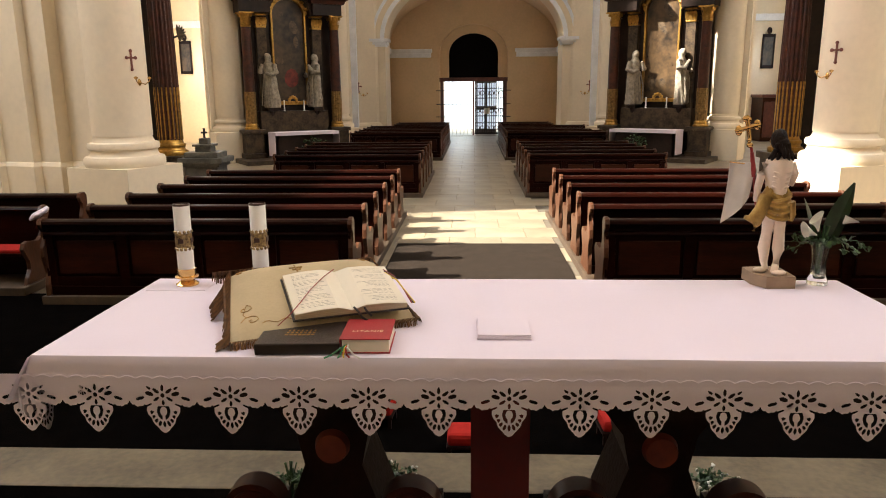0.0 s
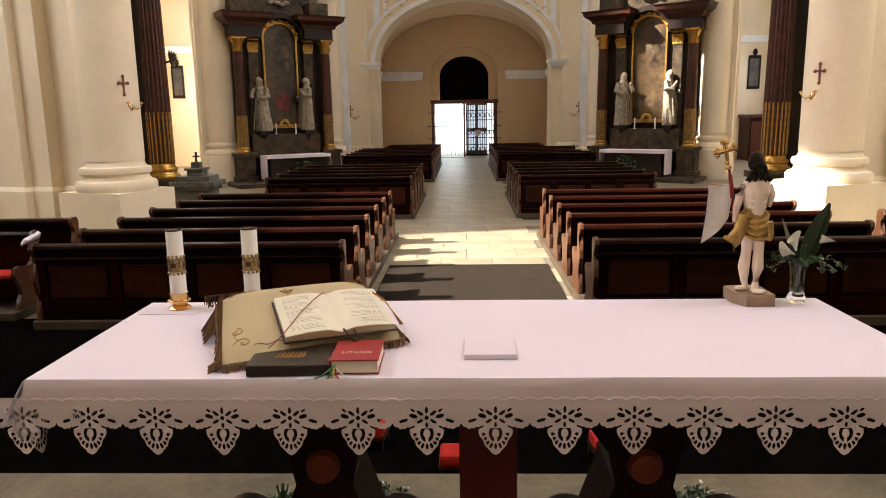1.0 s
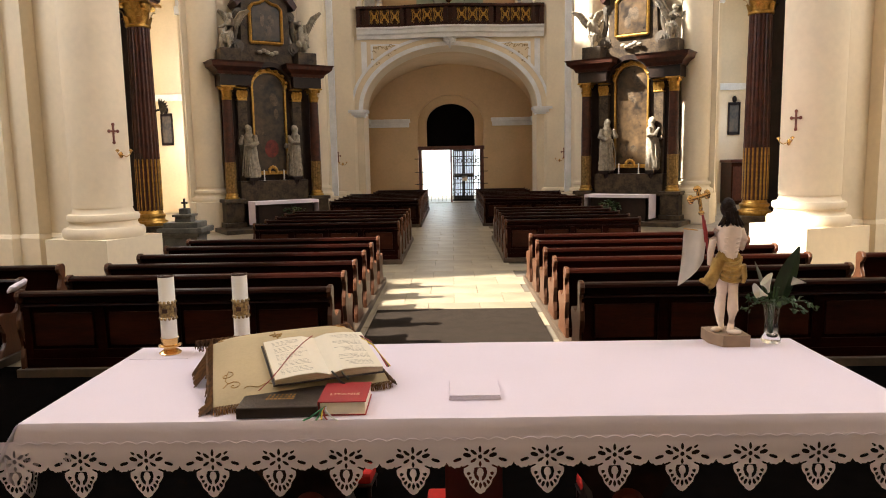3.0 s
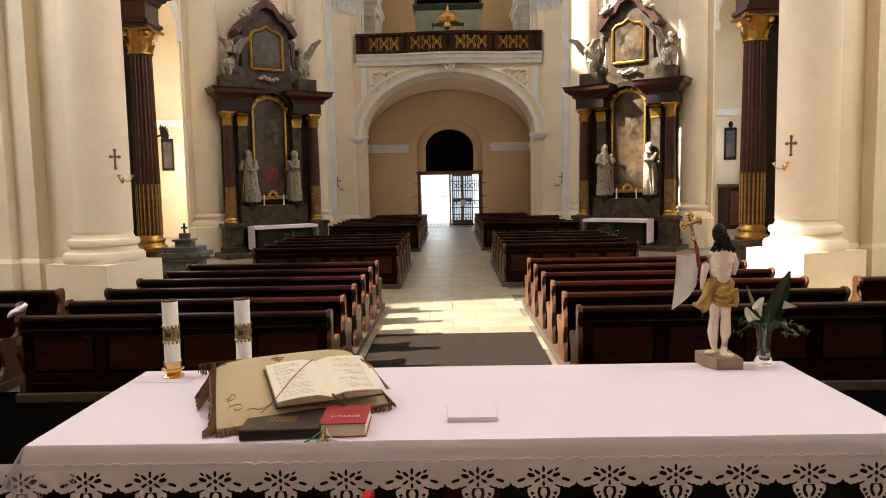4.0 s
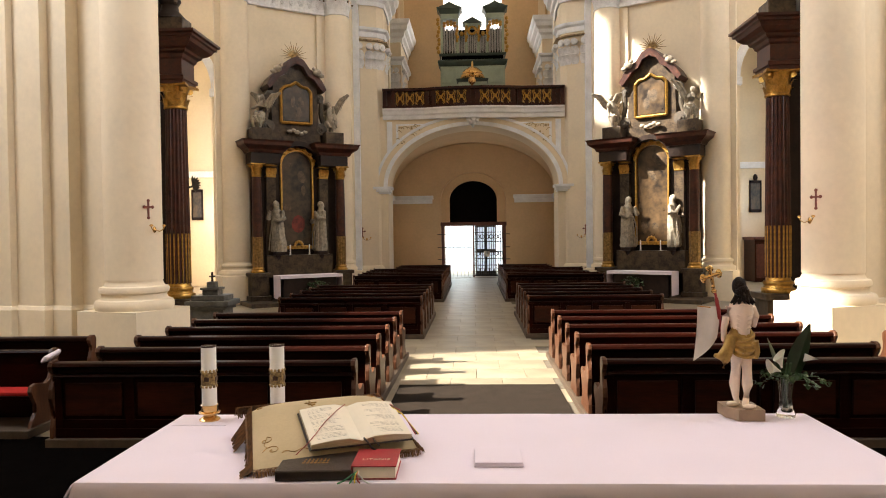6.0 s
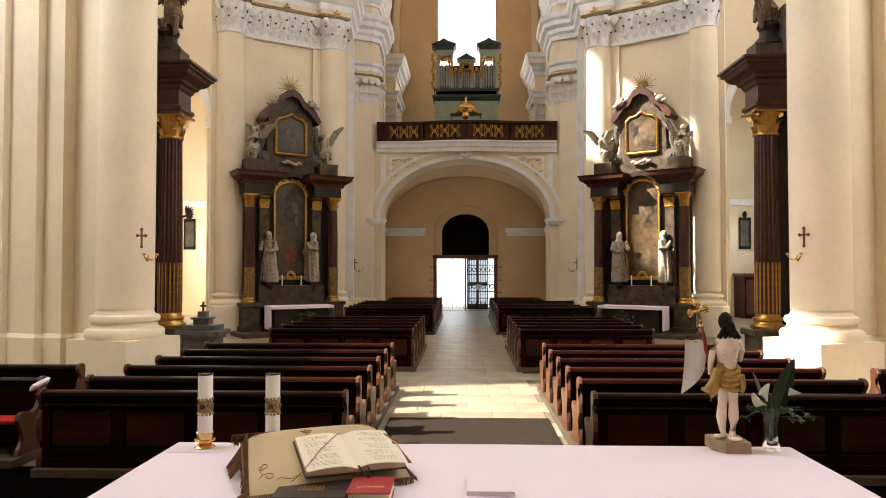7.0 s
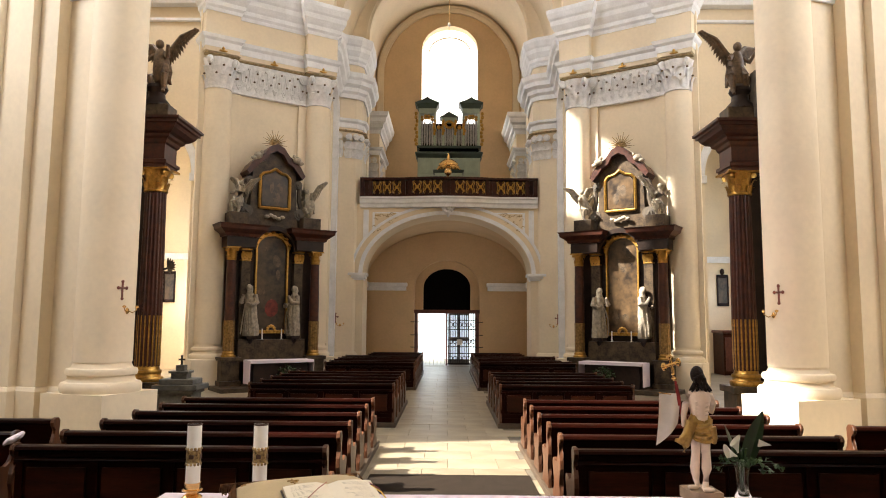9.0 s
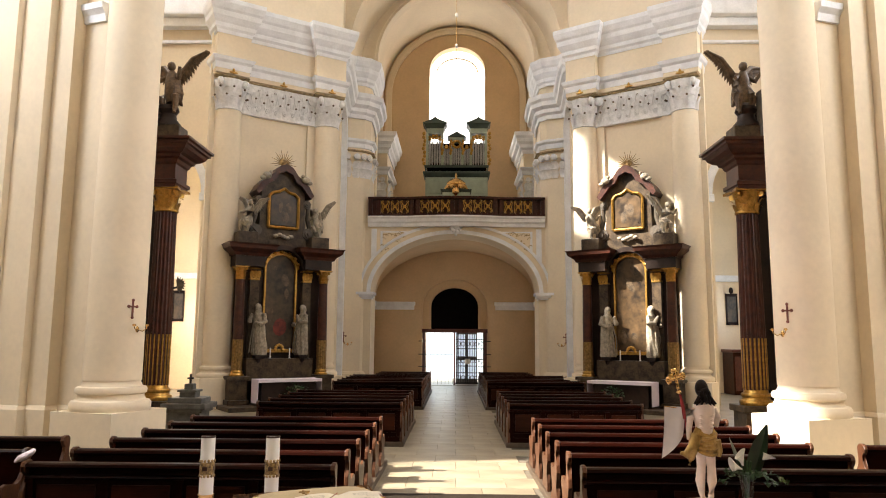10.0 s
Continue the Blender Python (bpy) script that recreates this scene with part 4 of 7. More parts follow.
def candle(at, label):
    e = thing("altar_candle", label, "candle", at, group="altar candles")
    part("holder", lathe([(0.034, 0), (0.036, 0.004), (0.028, 0.010), (0.020, 0.016), (0.022, 0.022), (0.036, 0.026), (0.037, 0.030), (0.029, 0.033), (0.029, 0.052), (0.030, 0.054)], 32), BRASS, e, "polished brass candle holder", True)
    part("wax", lathe([(0.0252, 0.054), (0.0255, 0.06), (0.0255, 0.258), (0.0242, 0.260), (0.0225, 0.256), (0.004, 0.254)], 32), WAX, e, "white wax shaft", True)
    part("rim", lathe([(0.0258, 0.257), (0.0261, 0.262), (0.0243, 0.2635), (0.0235, 0.258)], 32), BANDDARK, e, "thin dark metal rim", True)
    bm = bmesh.new()
    lathe([(0.0257, 0.124), (0.0260, 0.126), (0.0260, 0.168), (0.0257, 0.170)], 32, bm=bm)
    for k in range(12):
        a = 2 * math.pi * k / 12
        for zz in (0.120, 0.174):
            blob((0.0246 * math.cos(a), 0.0246 * math.sin(a), zz), (0.006, 0.006, 0.0065), bm, 1)
    part("band", bm, BAND, e, "gilt lace-like band")
    for k in range(4):
        part("inset", turned(bx(-0.009, 0.009, -0.0272, -0.025, 0.140, 0.154), Matrix.Rotation(radians(90 * k), 4, "Z")), BANDDARK, e, "dark inset stone")
    return e


candle((-0.893, 0.83, TZ + 0.003), "white candle with gilt band in a brass holder")
candle((-0.655, 0.845, TZ + 0.003), "white candle with gilt band behind the book cushion")
tagged(obj("linen_mat", bx(-1.0, -0.81, 0.76, 0.89, TZ + 0.0016, TZ + 0.0032), CLOTH), "small white linen mat under the candle", "linen")

# cushion with the open book: a tilted frame of its own
CUM = pose(-0.555, 0.245, TZ + 0.002, 0, 0, 25)
CW, CD, ZF, ZB = 0.475, 0.40, 0.032, 0.112


def cz(y):
    return ZF + (ZB - ZF) * y / CD


cs = thing("book_cushion", "ivory gold-embroidered cushion with a dark brown fringe", "cushion")
cs.matrix_world = CUM
bm = bmesh.new()
n = 16
top = [[None] * (n + 1) for _ in range(n + 1)]
for i in range(n + 1):
    for j in range(n + 1):
        a, b_ = i / n, j / n
        puff = 0.012 * (math.sin(math.pi * a) * math.sin(math.pi * b_)) ** 0.5
        flop = 0.016 * (abs(2 * a - 1) ** 6 + abs(2 * b_ - 1) ** 6)
        top[i][j] = bm.verts.new((CW * a + 0.05 * (1 - a) * b_, CD * b_, max(0.012, cz(CD * b_) + puff - flop)))
for i in range(n):
    for j in range(n):
        bm.faces.new((top[i][j], top[i + 1][j], top[i + 1][j + 1], top[i][j + 1]))
part("cover", bm, GOLDCLOTH, cs, "ivory gold cloth cover", True)
bm = bmesh.new()
bx(0.08, CW - 0.02, 0.02, CD - 0.02, 0.0, 0.02, 0.006, bm)
prism([(0.03, 0.0), (CD - 0.02, 0.0), (CD - 0.02, ZB - 0.03), (0.03, ZF - 0.012)], 0.10, CW - 0.025, "x", bm)
part("filling", bm, FRINGE, cs, "dark brown underside")
rng = random.Random(4)
bm = bmesh.new()


def strand(x, y, z, ox, oy):
    j = rng.uniform(0.8, 1.25)
    zz = max(0.002, z - 0.034 * j)
    tube([(x, y, z), (x + ox * 0.010 * j, y + oy * 0.010 * j, (z + zz) / 2 + 0.004), (x + ox * 0.016 * j + rng.uniform(-.003, .003), y + oy * 0.016 * j + rng.uniform(-.003, .003), zz)], 0.0016, 4, bm)


for k in range(130):
    t = (k + 0.5) / 130
    strand(CW * t, 0.0, max(0.012, ZF - 0.014), 0, -1)
    strand(CW * t, CD, ZB - 0.014, 0, 1)
for k in range(100):
    t = (k + 0.5) / 100
    strand(0.05 * t, CD * t, max(0.012, cz(CD * t) - 0.014), -1, 0)
    strand(CW, CD * t, max(0.012, cz(CD * t) - 0.014), 1, 0)
for k in range(60):
    t = (k + 0.5) / 60
    z0 = max(0.014, cz(CD * t) - 0.012)
    if 0.14 < t < 0.62:
        continue
    tube([(0.05 * t, CD * t, z0), (0.035 * t - 0.012, CD * t - 0.004, z0 * 0.5), (0.02 * t - 0.03 - rng.uniform(0, .008), CD * t - 0.01, 0.003)], 0.0022, 4, bm)
tagged(part("fringe", bm, FRINGE, cs, "dark brown thread fringe"), kind="stuff")


def on_cover(x, y):
    b_ = y / CD
    a = (x - 0.05 * b_) / (CW - 0.05 * b_)
    puff = 0.012 * max(0.0, math.sin(math.pi * a) * math.sin(math.pi * b_)) ** 0.5
    return Vector((x, y, max(0.012, cz(y) + puff - 0.016 * (abs(2 * a - 1) ** 6 + abs(2 * b_ - 1) ** 6)) + 0.0008))


def thread(pts):
    part("embroidered_scroll", tube([on_cover(*p) for p in pts], 0.0011, 4), EMBROIDERY, cs, "gold thread scroll")


thread([(0.052 + 0.0022 * t * math.cos(t * 0.75), 0.125 + 0.0020 * t * math.sin(t * 0.75)) for t in range(11)] + [(0.045, 0.10), (0.050, 0.085)])
thread([(0.062 + 0.0024 * t * math.cos(t * 0.75 + 1), 0.066 + 0.0020 * t * math.sin(t * 0.75 + 1)) for t in range(12)])
thread([(0.085 + 0.009 * t, 0.045 + 0.005 * math.sin(t * 1.2)) for t in range(9)])
for xx, yy in ((0.075, CD - 0.03), (CW - 0.035, CD - 0.03)):
    thread([(xx + 0.014 * math.cos(t * 0.7), yy + 0.012 * math.sin(t * 0.7)) for t in range(8)])
cb = bmesh.new()
for p, q in (((0.225, 0.296), (0.225, 0.345)), ((0.206, 0.326), (0.244, 0.326)), ((0.213, 0.311), (0.237, 0.311))):
    tube([on_cover(*p), on_cover((p[0] + q[0]) / 2, (p[1] + q[1]) / 2), on_cover(*q)], 0.0028, 5, cb)
part("embroidered_cross", cb, EMBROIDERY, cs, "raised gold thread cross")
dp = bmesh.new()
prism([(0.002, ZF - 0.024), (CD * 0.6, cz(CD * 0.6) - 0.030), (CD - 0.004, ZB - 0.040), (CD - 0.01, 0.012), (CD * 0.80, 0.016), (CD * 0.66, 0.040), (CD * 0.45, cz(CD * 0.45) - 0.052), (CD * 0.20, cz(CD * 0.20) - 0.046), (0.02, 0.004)], -0.012, -0.004, "x", dp)
bmesh.ops.transform(dp, matrix=Matrix(((1, 0.10, 0, 0), (0, 1, 0, 0), (0, 0, 1, 0), (0, 0, 0, 1))), verts=dp.verts)
part("side_drape", dp, FRINGE, cs, "dark brown hanging side of the cover")

bk = thing("open_book", "open cream-paged book with dark cover and red ribbon", "book")
slope = math.degrees(math.atan((ZB - ZF) / CD))
bk.matrix_world = CUM @ pose(0.305, 0.005, cz(0.005) + 0.013, slope, 0, -3)
BW, BD = 0.145, 0.235
part("cover", bx(-BW - 0.006, BW + 0.006, -0.004, BD + 0.004, 0, 0.004, 0.0015), LEATHER, bk, "dark brown leather cover")
for sx in (-1, 1):
    pr = [(0.0, 0.004), (sx * BW, 0.004)] + [(sx * BW * (1 - k / 8), 0.004 + 0.020 * min(1, 0.62 + 0.9 * k / 8) * (1 if k < 7 else 0.75 if k == 7 else 0.45)) for k in range(9)]
    part("page_block", prism(pr, 0.0, BD, "y"), PAGEEDGE, bk, "stack of yellowed page edges")
    sheet = bmesh.new()
    q = [(sx * BW * (1 - k / 8), 0.0048 + 0.020 * min(1, 0.62 + 0.9 * k / 8) * (1 if k < 7 else 0.75 if k == 7 else 0.45)) for k in range(9)]
    prism(q + [(x, z - 0.0006) for x, z in q[::-1]], 0.002, BD - 0.002, "y", sheet)
    part("page", sheet, PAPER, bk, "cream page")
    bm = bmesh.new()
    for k in range(25):
        if k in (4, 9, 15, 20):
            continue
        yy = BD - 0.022 - k * 0.0080
        wd = rng.uniform(0.62, 1.0) if k not in (3, 8, 14) else 0.45
        x0, x1 = sx * BW * 0.86, sx * BW * (0.86 - 0.62 * wd)
        for m0 in range(6):
            xa, xb = x0 + (x1 - x0) * m0 / 6, x0 + (x1 - x0) * (m0 + rng.uniform(0.7, 0.95)) / 6
            ka = (1 - (xa + xb) / 2 / (sx * BW)) * 8
            zt_ = 0.0052 + 0.020 * min(1, 0.62 + 0.9 * ka / 8)
            bx(*sorted((xa, xb)), yy, yy + 0.0011, zt_ - 0.0004, zt_, 0, bm)
    part("print", bm, INK, bk, "lines of grey print")
rb = [(-0.005, 0.225, 0.026), (-0.04, 0.18, 0.029), (-0.09, 0.11, 0.027), (-0.125, 0.05, 0.024), (-0.16, 0.0, 0.018), (-0.19, -0.02, 0.004)]
part("ribbon", tube(rb, 0.0013, 5), RIBBON_R, bk, "dark red marker ribbon")
for k, mm in enumerate((RIBBON_R, LEATHER, RIBBON_Y)):
    part("ribbon", tube([(BW - 0.01, 0.21 - 0.01 * k, 0.018), (BW + 0.012, 0.17 - 0.012 * k, 0.014), (BW + 0.020, 0.10, 0.006), (BW + 0.022 + 0.004 * k, 0.03, 0.0)], 0.0022, 5), mm, bk)
part("ribbon", tube([(0.004, 0.004, 0.020), (0.012, -0.012, 0.014), (0.020, -0.022, 0.002), (0.034, -0.030, -0.006)], 0.003, 5), LEATHER, bk, "dark marker tabs")
part("ribbon", tube([(0.03, 0.003, 0.018), (0.034, -0.012, 0.012), (0.045, -0.020, 0.002)], 0.003, 5), LEATHER, bk)

bb = thing("black_book", "closed dark brown leather book tucked under the cushion", "book")
bb.matrix_world = pose(-0.485, 0.205, TZ + 0.003, 0, 0, 3)
part("cover", bx(0, 0.20, 0, 0.165, 0.0, 0.028, 0.004), LEATHER, bb)
bm = bmesh.new()
for k in range(7):
    for r_ in range(3):
        bx(0.060 + k * 0.0105 + 0.002 * r_, 0.068 + k * 0.0105, 0.060 + 0.015 * r_, 0.068 + 0.015 * r_ + 0.002 * (k % 2), 0.0276, 0.0284, 0, bm)
part("stamping", bm, EMBROIDERY, bb, "worn gilt stamping")


def flat_text(body, size, parent, m, at, label=""):
    """Raised lettering as a mesh under its thing."""
    cu_ = bpy.data.curves.new("lettering", "FONT")
    cu_.body, cu_.size, cu_.extrude, cu_.align_x = body, size, 0.0003, "CENTER"
    cu_.space_character = 1.15
    tmp = bpy.data.objects.new("tmp", cu_)
    scene.collection.objects.link(tmp)
    bpy.context.view_layer.update()
    me_ = bpy.data.meshes.new_from_object(tmp.evaluated_get(bpy.context.evaluated_depsgraph_get()))
    bpy.data.objects.remove(tmp)
    me_.materials.clear()
    me_.materials.append(m)
    ob_ = new("lettering", me_)
    ob_.parent = parent
    ob_.matrix_local = at
    ob_["label"] = label or "gilt lettering"
    return ob_


rb_ = thing("red_book", "closed red cloth-bound book with gilt title", "book")
rb_.matrix_world = pose(-0.285, 0.222, TZ + 0.003, 0, 0, 1)
RW, RD, RT = 0.117, 0.152, 0.036
part("page_block", bx(0.004, RW - 0.003, 0.003, RD - 0.003, 0.003, RT - 0.003), PAPER, rb_, "white page block")
part("front_cover", bx(0, RW, 0, RD, RT - 0.003, RT, 0.001), REDCOVER, rb_)
part("back_cover", bx(0, RW, 0, RD, 0, 0.003, 0.001), REDCOVER, rb_)
part("spine", bx(-0.002, 0.001, 0, RD, 0, RT, 0.0008), REDCOVER, rb_)
flat_text("LITANIE", 0.019, rb_, GILT, pose(RW / 2, 0.050, RT + 0.0003), "gilt title lettering")
for k, (mm, dx) in enumerate(((RIBBON_Y, 0.0), (RIBBON_R, 0.006), (RIBBON_G, -0.006), (RIBBON_G, -0.02), (BANNER, 0.018))):
    part("ribbon", tube([(0.018, 0.004, 0.022), (0.012 + dx * 0.4, -0.012, 0.018), (0.010 + dx * 1.4, -0.020, 0.004), (0.012 + dx * 2.2, -0.028 - 0.002 * k, 0.002)], 0.0022, 5), mm, rb_, "marker ribbon")

nk = thing("folded_cloth", "small folded white linen cloth", "linen")
nk.matrix_world = pose(0.035, 0.325, TZ + 0.003, 0, 0, 0)
for k in range(3):
    part("fold", bx(0.001 * k, 0.137 - 0.001 * k, 0.001 * k, 0.135, 0.0042 * k, 0.0042 * k + 0.0038, 0.0015), CLOTH, nk)

# carved figure with banner: one mesh
bm = bmesh.new()
slots = []


def paint(fn, m):
    """Run fn on the mesh and give its new faces the material m."""
    before = len(bm.faces)
    fn()
    bm.faces.ensure_lookup_table()
    if m not in slots:
        slots.append(m)
    for f in bm.faces[before:]:
        f.material_index = slots.index(m)


def limb(pts, radii):
    return lambda: tube(pts, 0.01, 12, bm, radii)


HZ = 0.038
paint(lambda: prism([(-0.060, -0.02), (-0.03, -0.075), (0.062, -0.075), (0.062, 0.05), (0.03, 0.075), (-0.060, 0.06)], 0, HZ, "z", bm), BASEWOOD)
paint(limb([(-0.012, -0.01, HZ + 0.006), (-0.014, 0.0, HZ + 0.03), (-0.016, 0.006, HZ + 0.075), (-0.011, 0.004, HZ + 0.125), (-0.008, 0.0, HZ + 0.225)], [0.0115, 0.0115, 0.019, 0.0165, 0.026]), SKIN)
paint(limb([(0.004, -0.042, HZ + 0.006), (0.010, -0.035, HZ + 0.03), (0.020, -0.02, HZ + 0.075), (0.023, -0.01, HZ + 0.125), (0.019, 0.0, HZ + 0.225)], [0.0115, 0.0115, 0.019, 0.0165, 0.026]), SKIN)
paint(lambda: blob((-0.030, -0.012, HZ + 0.008), (0.022, 0.013, 0.009), bm), SKIN)
paint(lambda: blob((0.014, -0.056, HZ + 0.008), (0.024, 0.014, 0.009), bm), SKIN)
paint(limb([(0.006, 0.0, HZ + 0.21), (0.005, 0.0, HZ + 0.248), (0.004, -0.002, HZ + 0.285), (0.006, 0.0, HZ + 0.325), (0.006, 0.0, HZ + 0.352), (0.008, 0.002, HZ + 0.372), (0.008, 0.002, HZ + 0.40)], [0.034, 0.030, 0.035, 0.044, 0.040, 0.016, 0.013]), SKIN)
for k in range(4):
    paint(lambda k=k: (blob((-0.009, -0.025 - 0.0026 * k, HZ + 0.272 + 0.015 * k), (0.014, 0.0070, 0.0055), bm, 2, (0, 14, 0)), blob((0.021, -0.025 - 0.0026 * k, HZ + 0.272 + 0.015 * k), (0.014, 0.0070, 0.0055), bm, 2, (0, -14, 0))), SKIN)
paint(limb([(-0.034, 0.0, HZ + 0.342), (-0.048, -0.004, HZ + 0.31), (-0.055, 0.0, HZ + 0.265), (-0.052, 0.012, HZ + 0.225)], [0.015, 0.0135, 0.011, 0.009]), SKIN)
paint(limb([(0.044, 0.0, HZ + 0.342), (0.058, 0.0, HZ + 0.31), (0.060, 0.02, HZ + 0.28), (0.040, 0.045, HZ + 0.29)], [0.015, 0.0135, 0.012, 0.009]), SKIN)
paint(lambda: (blob((0.002, 0.004, HZ + 0.415), (0.025, 0.028, 0.034), bm, 3), blob((0.006, -0.010, HZ + 0.400), (0.024, 0.020, 0.028), bm, 2)), HAIR)
paint(lambda: [tube([(0.004 + 0.016 * math.sin(a), -0.020, HZ + 0.405), (0.005 + 0.019 * math.sin(a), -0.026 + 0.008 * abs(math.sin(a)), HZ + 0.386), (0.006 + 0.030 * math.sin(a), -0.034 + 0.016 * abs(math.sin(a)), HZ + 0.370), (0.006 + 0.044 * math.sin(a), -0.038 + 0.018 * abs(math.sin(a)), HZ + 0.354 + 0.006 * math.cos(5 * a))], 0.01, 8, bm, [0.009, 0.009, 0.008, 0.003]) for a in (-1.4, -0.93, -0.45, 0, 0.45, 0.93, 1.4)], HAIR)
# gilt loincloth with folds
def cloth():
    n0, rings = 28, []
    for z, r in ((0.178, 0.040), (0.192, 0.046), (0.210, 0.048), (0.230, 0.046), (0.248, 0.041), (0.262, 0.034)):
        rings.append([bm.verts.new((0.006 + (r + 0.0030 * math.sin(4 * a + z * 140) + 0.0022 * math.sin(9 * a - z * 60)) * math.cos(a), (r * 0.85 + 0.0030 * math.sin(4 * a + z * 140) + 0.0022 * math.sin(9 * a - z * 60)) * math.sin(a), HZ + z + 0.012 * math.sin(a * 2 + 1))) for a in [2 * math.pi * i / n0 for i in range(n0)]])
    for p, q in zip(rings, rings[1:]):
        for i in range(n0):
            bm.faces.new((p[i], p[(i + 1) % n0], q[(i + 1) % n0], q[i]))
    for k in range(4):
        tube([(0.006 + 0.046 * math.sin(u), -0.042 * math.cos(u) + 0.003, HZ + 0.240 - 0.019 * k - 0.010 * math.cos(u * 1.5) + (0.006 - 0.004 * k) * u) for u in (-1.1, -0.6, -0.1, 0.4, 0.9, 1.3)], 0.006, 7, bm, [0.003, 0.006, 0.0085 - 0.001 * k, 0.007, 0.006, 0.003])
paint(cloth, GILT_WOOD)
paint(limb([(-0.032, -0.02, HZ + 0.245), (-0.050, -0.025, HZ + 0.20), (-0.078, -0.025, HZ + 0.172), (-0.098, -0.025, HZ + 0.180)], [0.022, 0.020, 0.015, 0.006]), GILT_WOOD)
paint(limb([(-0.046, -0.028, HZ + 0.20), (-0.062, -0.03, HZ + 0.16), (-0.068, -0.03, HZ + 0.135)], [0.018, 0.014, 0.006]), GILT_WOOD)
paint(limb([(0.045, -0.015, HZ + 0.225), (0.054, -0.015, HZ + 0.185), (0.053, -0.015, HZ + 0.165)], [0.018, 0.014, 0.008]), GILT_WOOD)
# staff, tassel, cross
paint(limb([(-0.040, 0.02, HZ + 0.17), (-0.078, 0.02, HZ + 0.39)], [0.0045, 0.0045]), RIBBON_R)
paint(limb([(-0.076, 0.016, HZ + 0.375), (-0.070, 0.012, HZ + 0.33), (-0.066, 0.012, HZ + 0.30)], [0.006, 0.008, 0.006]), RIBBON_R)
paint(lambda: (blob((-0.083, 0.02, HZ + 0.398), (0.011, 0.011, 0.009), bm), blob((-0.086, 0.02, HZ + 0.413), (0.007, 0.007, 0.01), bm)), BRASS)
paint(limb([(-0.086, 0.02, HZ + 0.42), (-0.098, 0.02, HZ + 0.476)], [0.006, 0.0075]), BRASS)
paint(limb([(-0.122, 0.02, HZ + 0.443), (-0.066, 0.02, HZ + 0.459)], [0.0075, 0.0075]), BRASS)
paint(lambda: [blob((x, 0.02, HZ + z), (0.010, 0.006, 0.010), bm) for x, z in ((-0.099, 0.480), (-0.094, 0.476), (-0.104, 0.478), (-0.125, 0.442), (-0.123, 0.449), (-0.121, 0.436), (-0.063, 0.460), (-0.066, 0.466), (-0.064, 0.453), (-0.094, 0.451))], BRASS)
# banner with a curved fall
def flag():
    g = []
    for j in range(13):
        t = j / 12
        g.append([bm.verts.new((-0.143 + 0.078 * (i / 6) - 0.014 * t * t * (1 - i / 12), 0.02 + 0.010 * math.sin(i * 0.9 + t), HZ + 0.345 - t * (0.195 - 0.085 * (i / 6) ** 1.3))) for i in range(7)])
    for p, q in zip(g, g[1:]):
        for i in range(6):
            bm.faces.new((p[i], p[i + 1], q[i + 1], q[i]))
paint(flag, BANNER)
paint(limb([(-0.143, 0.02, HZ + 0.346), (-0.060, 0.02, HZ + 0.336)], [0.002, 0.002]), BRASS)
fig = obj("carved_statuette", bm, None, smooth=True)
for m_ in slots:
    fig.data.materials.append(m_)
tagged(fig, "painted wooden figure with gilt loincloth holding a white banner", "statue")
fig.matrix_world = pose(0.953, 0.872, TZ + 0.003, 0, 0, 0) @ Matrix.Diagonal((0.95, 0.95, 0.99, 1))


def leaf_blade(length, width, bend, bm_, m):
    """One long leaf along +z with a bend, put in place by m."""
    prev = None
    for k in range(9):
        t = k / 8
        w = width * math.sin(math.pi * min(0.98, 0.12 + 0.88 * t)) ** 0.8
        p = [m @ Vector((w * x, bend * t * t + abs(x) * w * 0.35, length * t)) for x in (-0.5, 0, 0.5)]
        row = [bm_.verts.new(q) for q in p]
        if prev:
            for i in range(2):
                bm_.faces.new((prev[i], prev[i + 1], row[i + 1], row[i]))
        prev = row


def ivy_leaf(bm_, m, r):
    pts = [(0, -0.2), (0.5, -0.35), (0.9, 0.05), (0.5, 0.25), (0.45, 0.7), (0, 1.15), (-0.45, 0.7), (-0.5, 0.25), (-0.9, 0.05), (-0.5, -0.35)]
    c_ = bm_.verts.new(m @ Vector((0, 0.2 * r, 0.08 * r)))
    vs = [bm_.verts.new(m @ Vector((x * r, y * r, -0.12 * r * (x * x + y * y)))) for x, y in pts]
    for i in range(len(vs)):
        bm_.faces.new((c_, vs[i], vs[(i + 1) % len(vs)]))


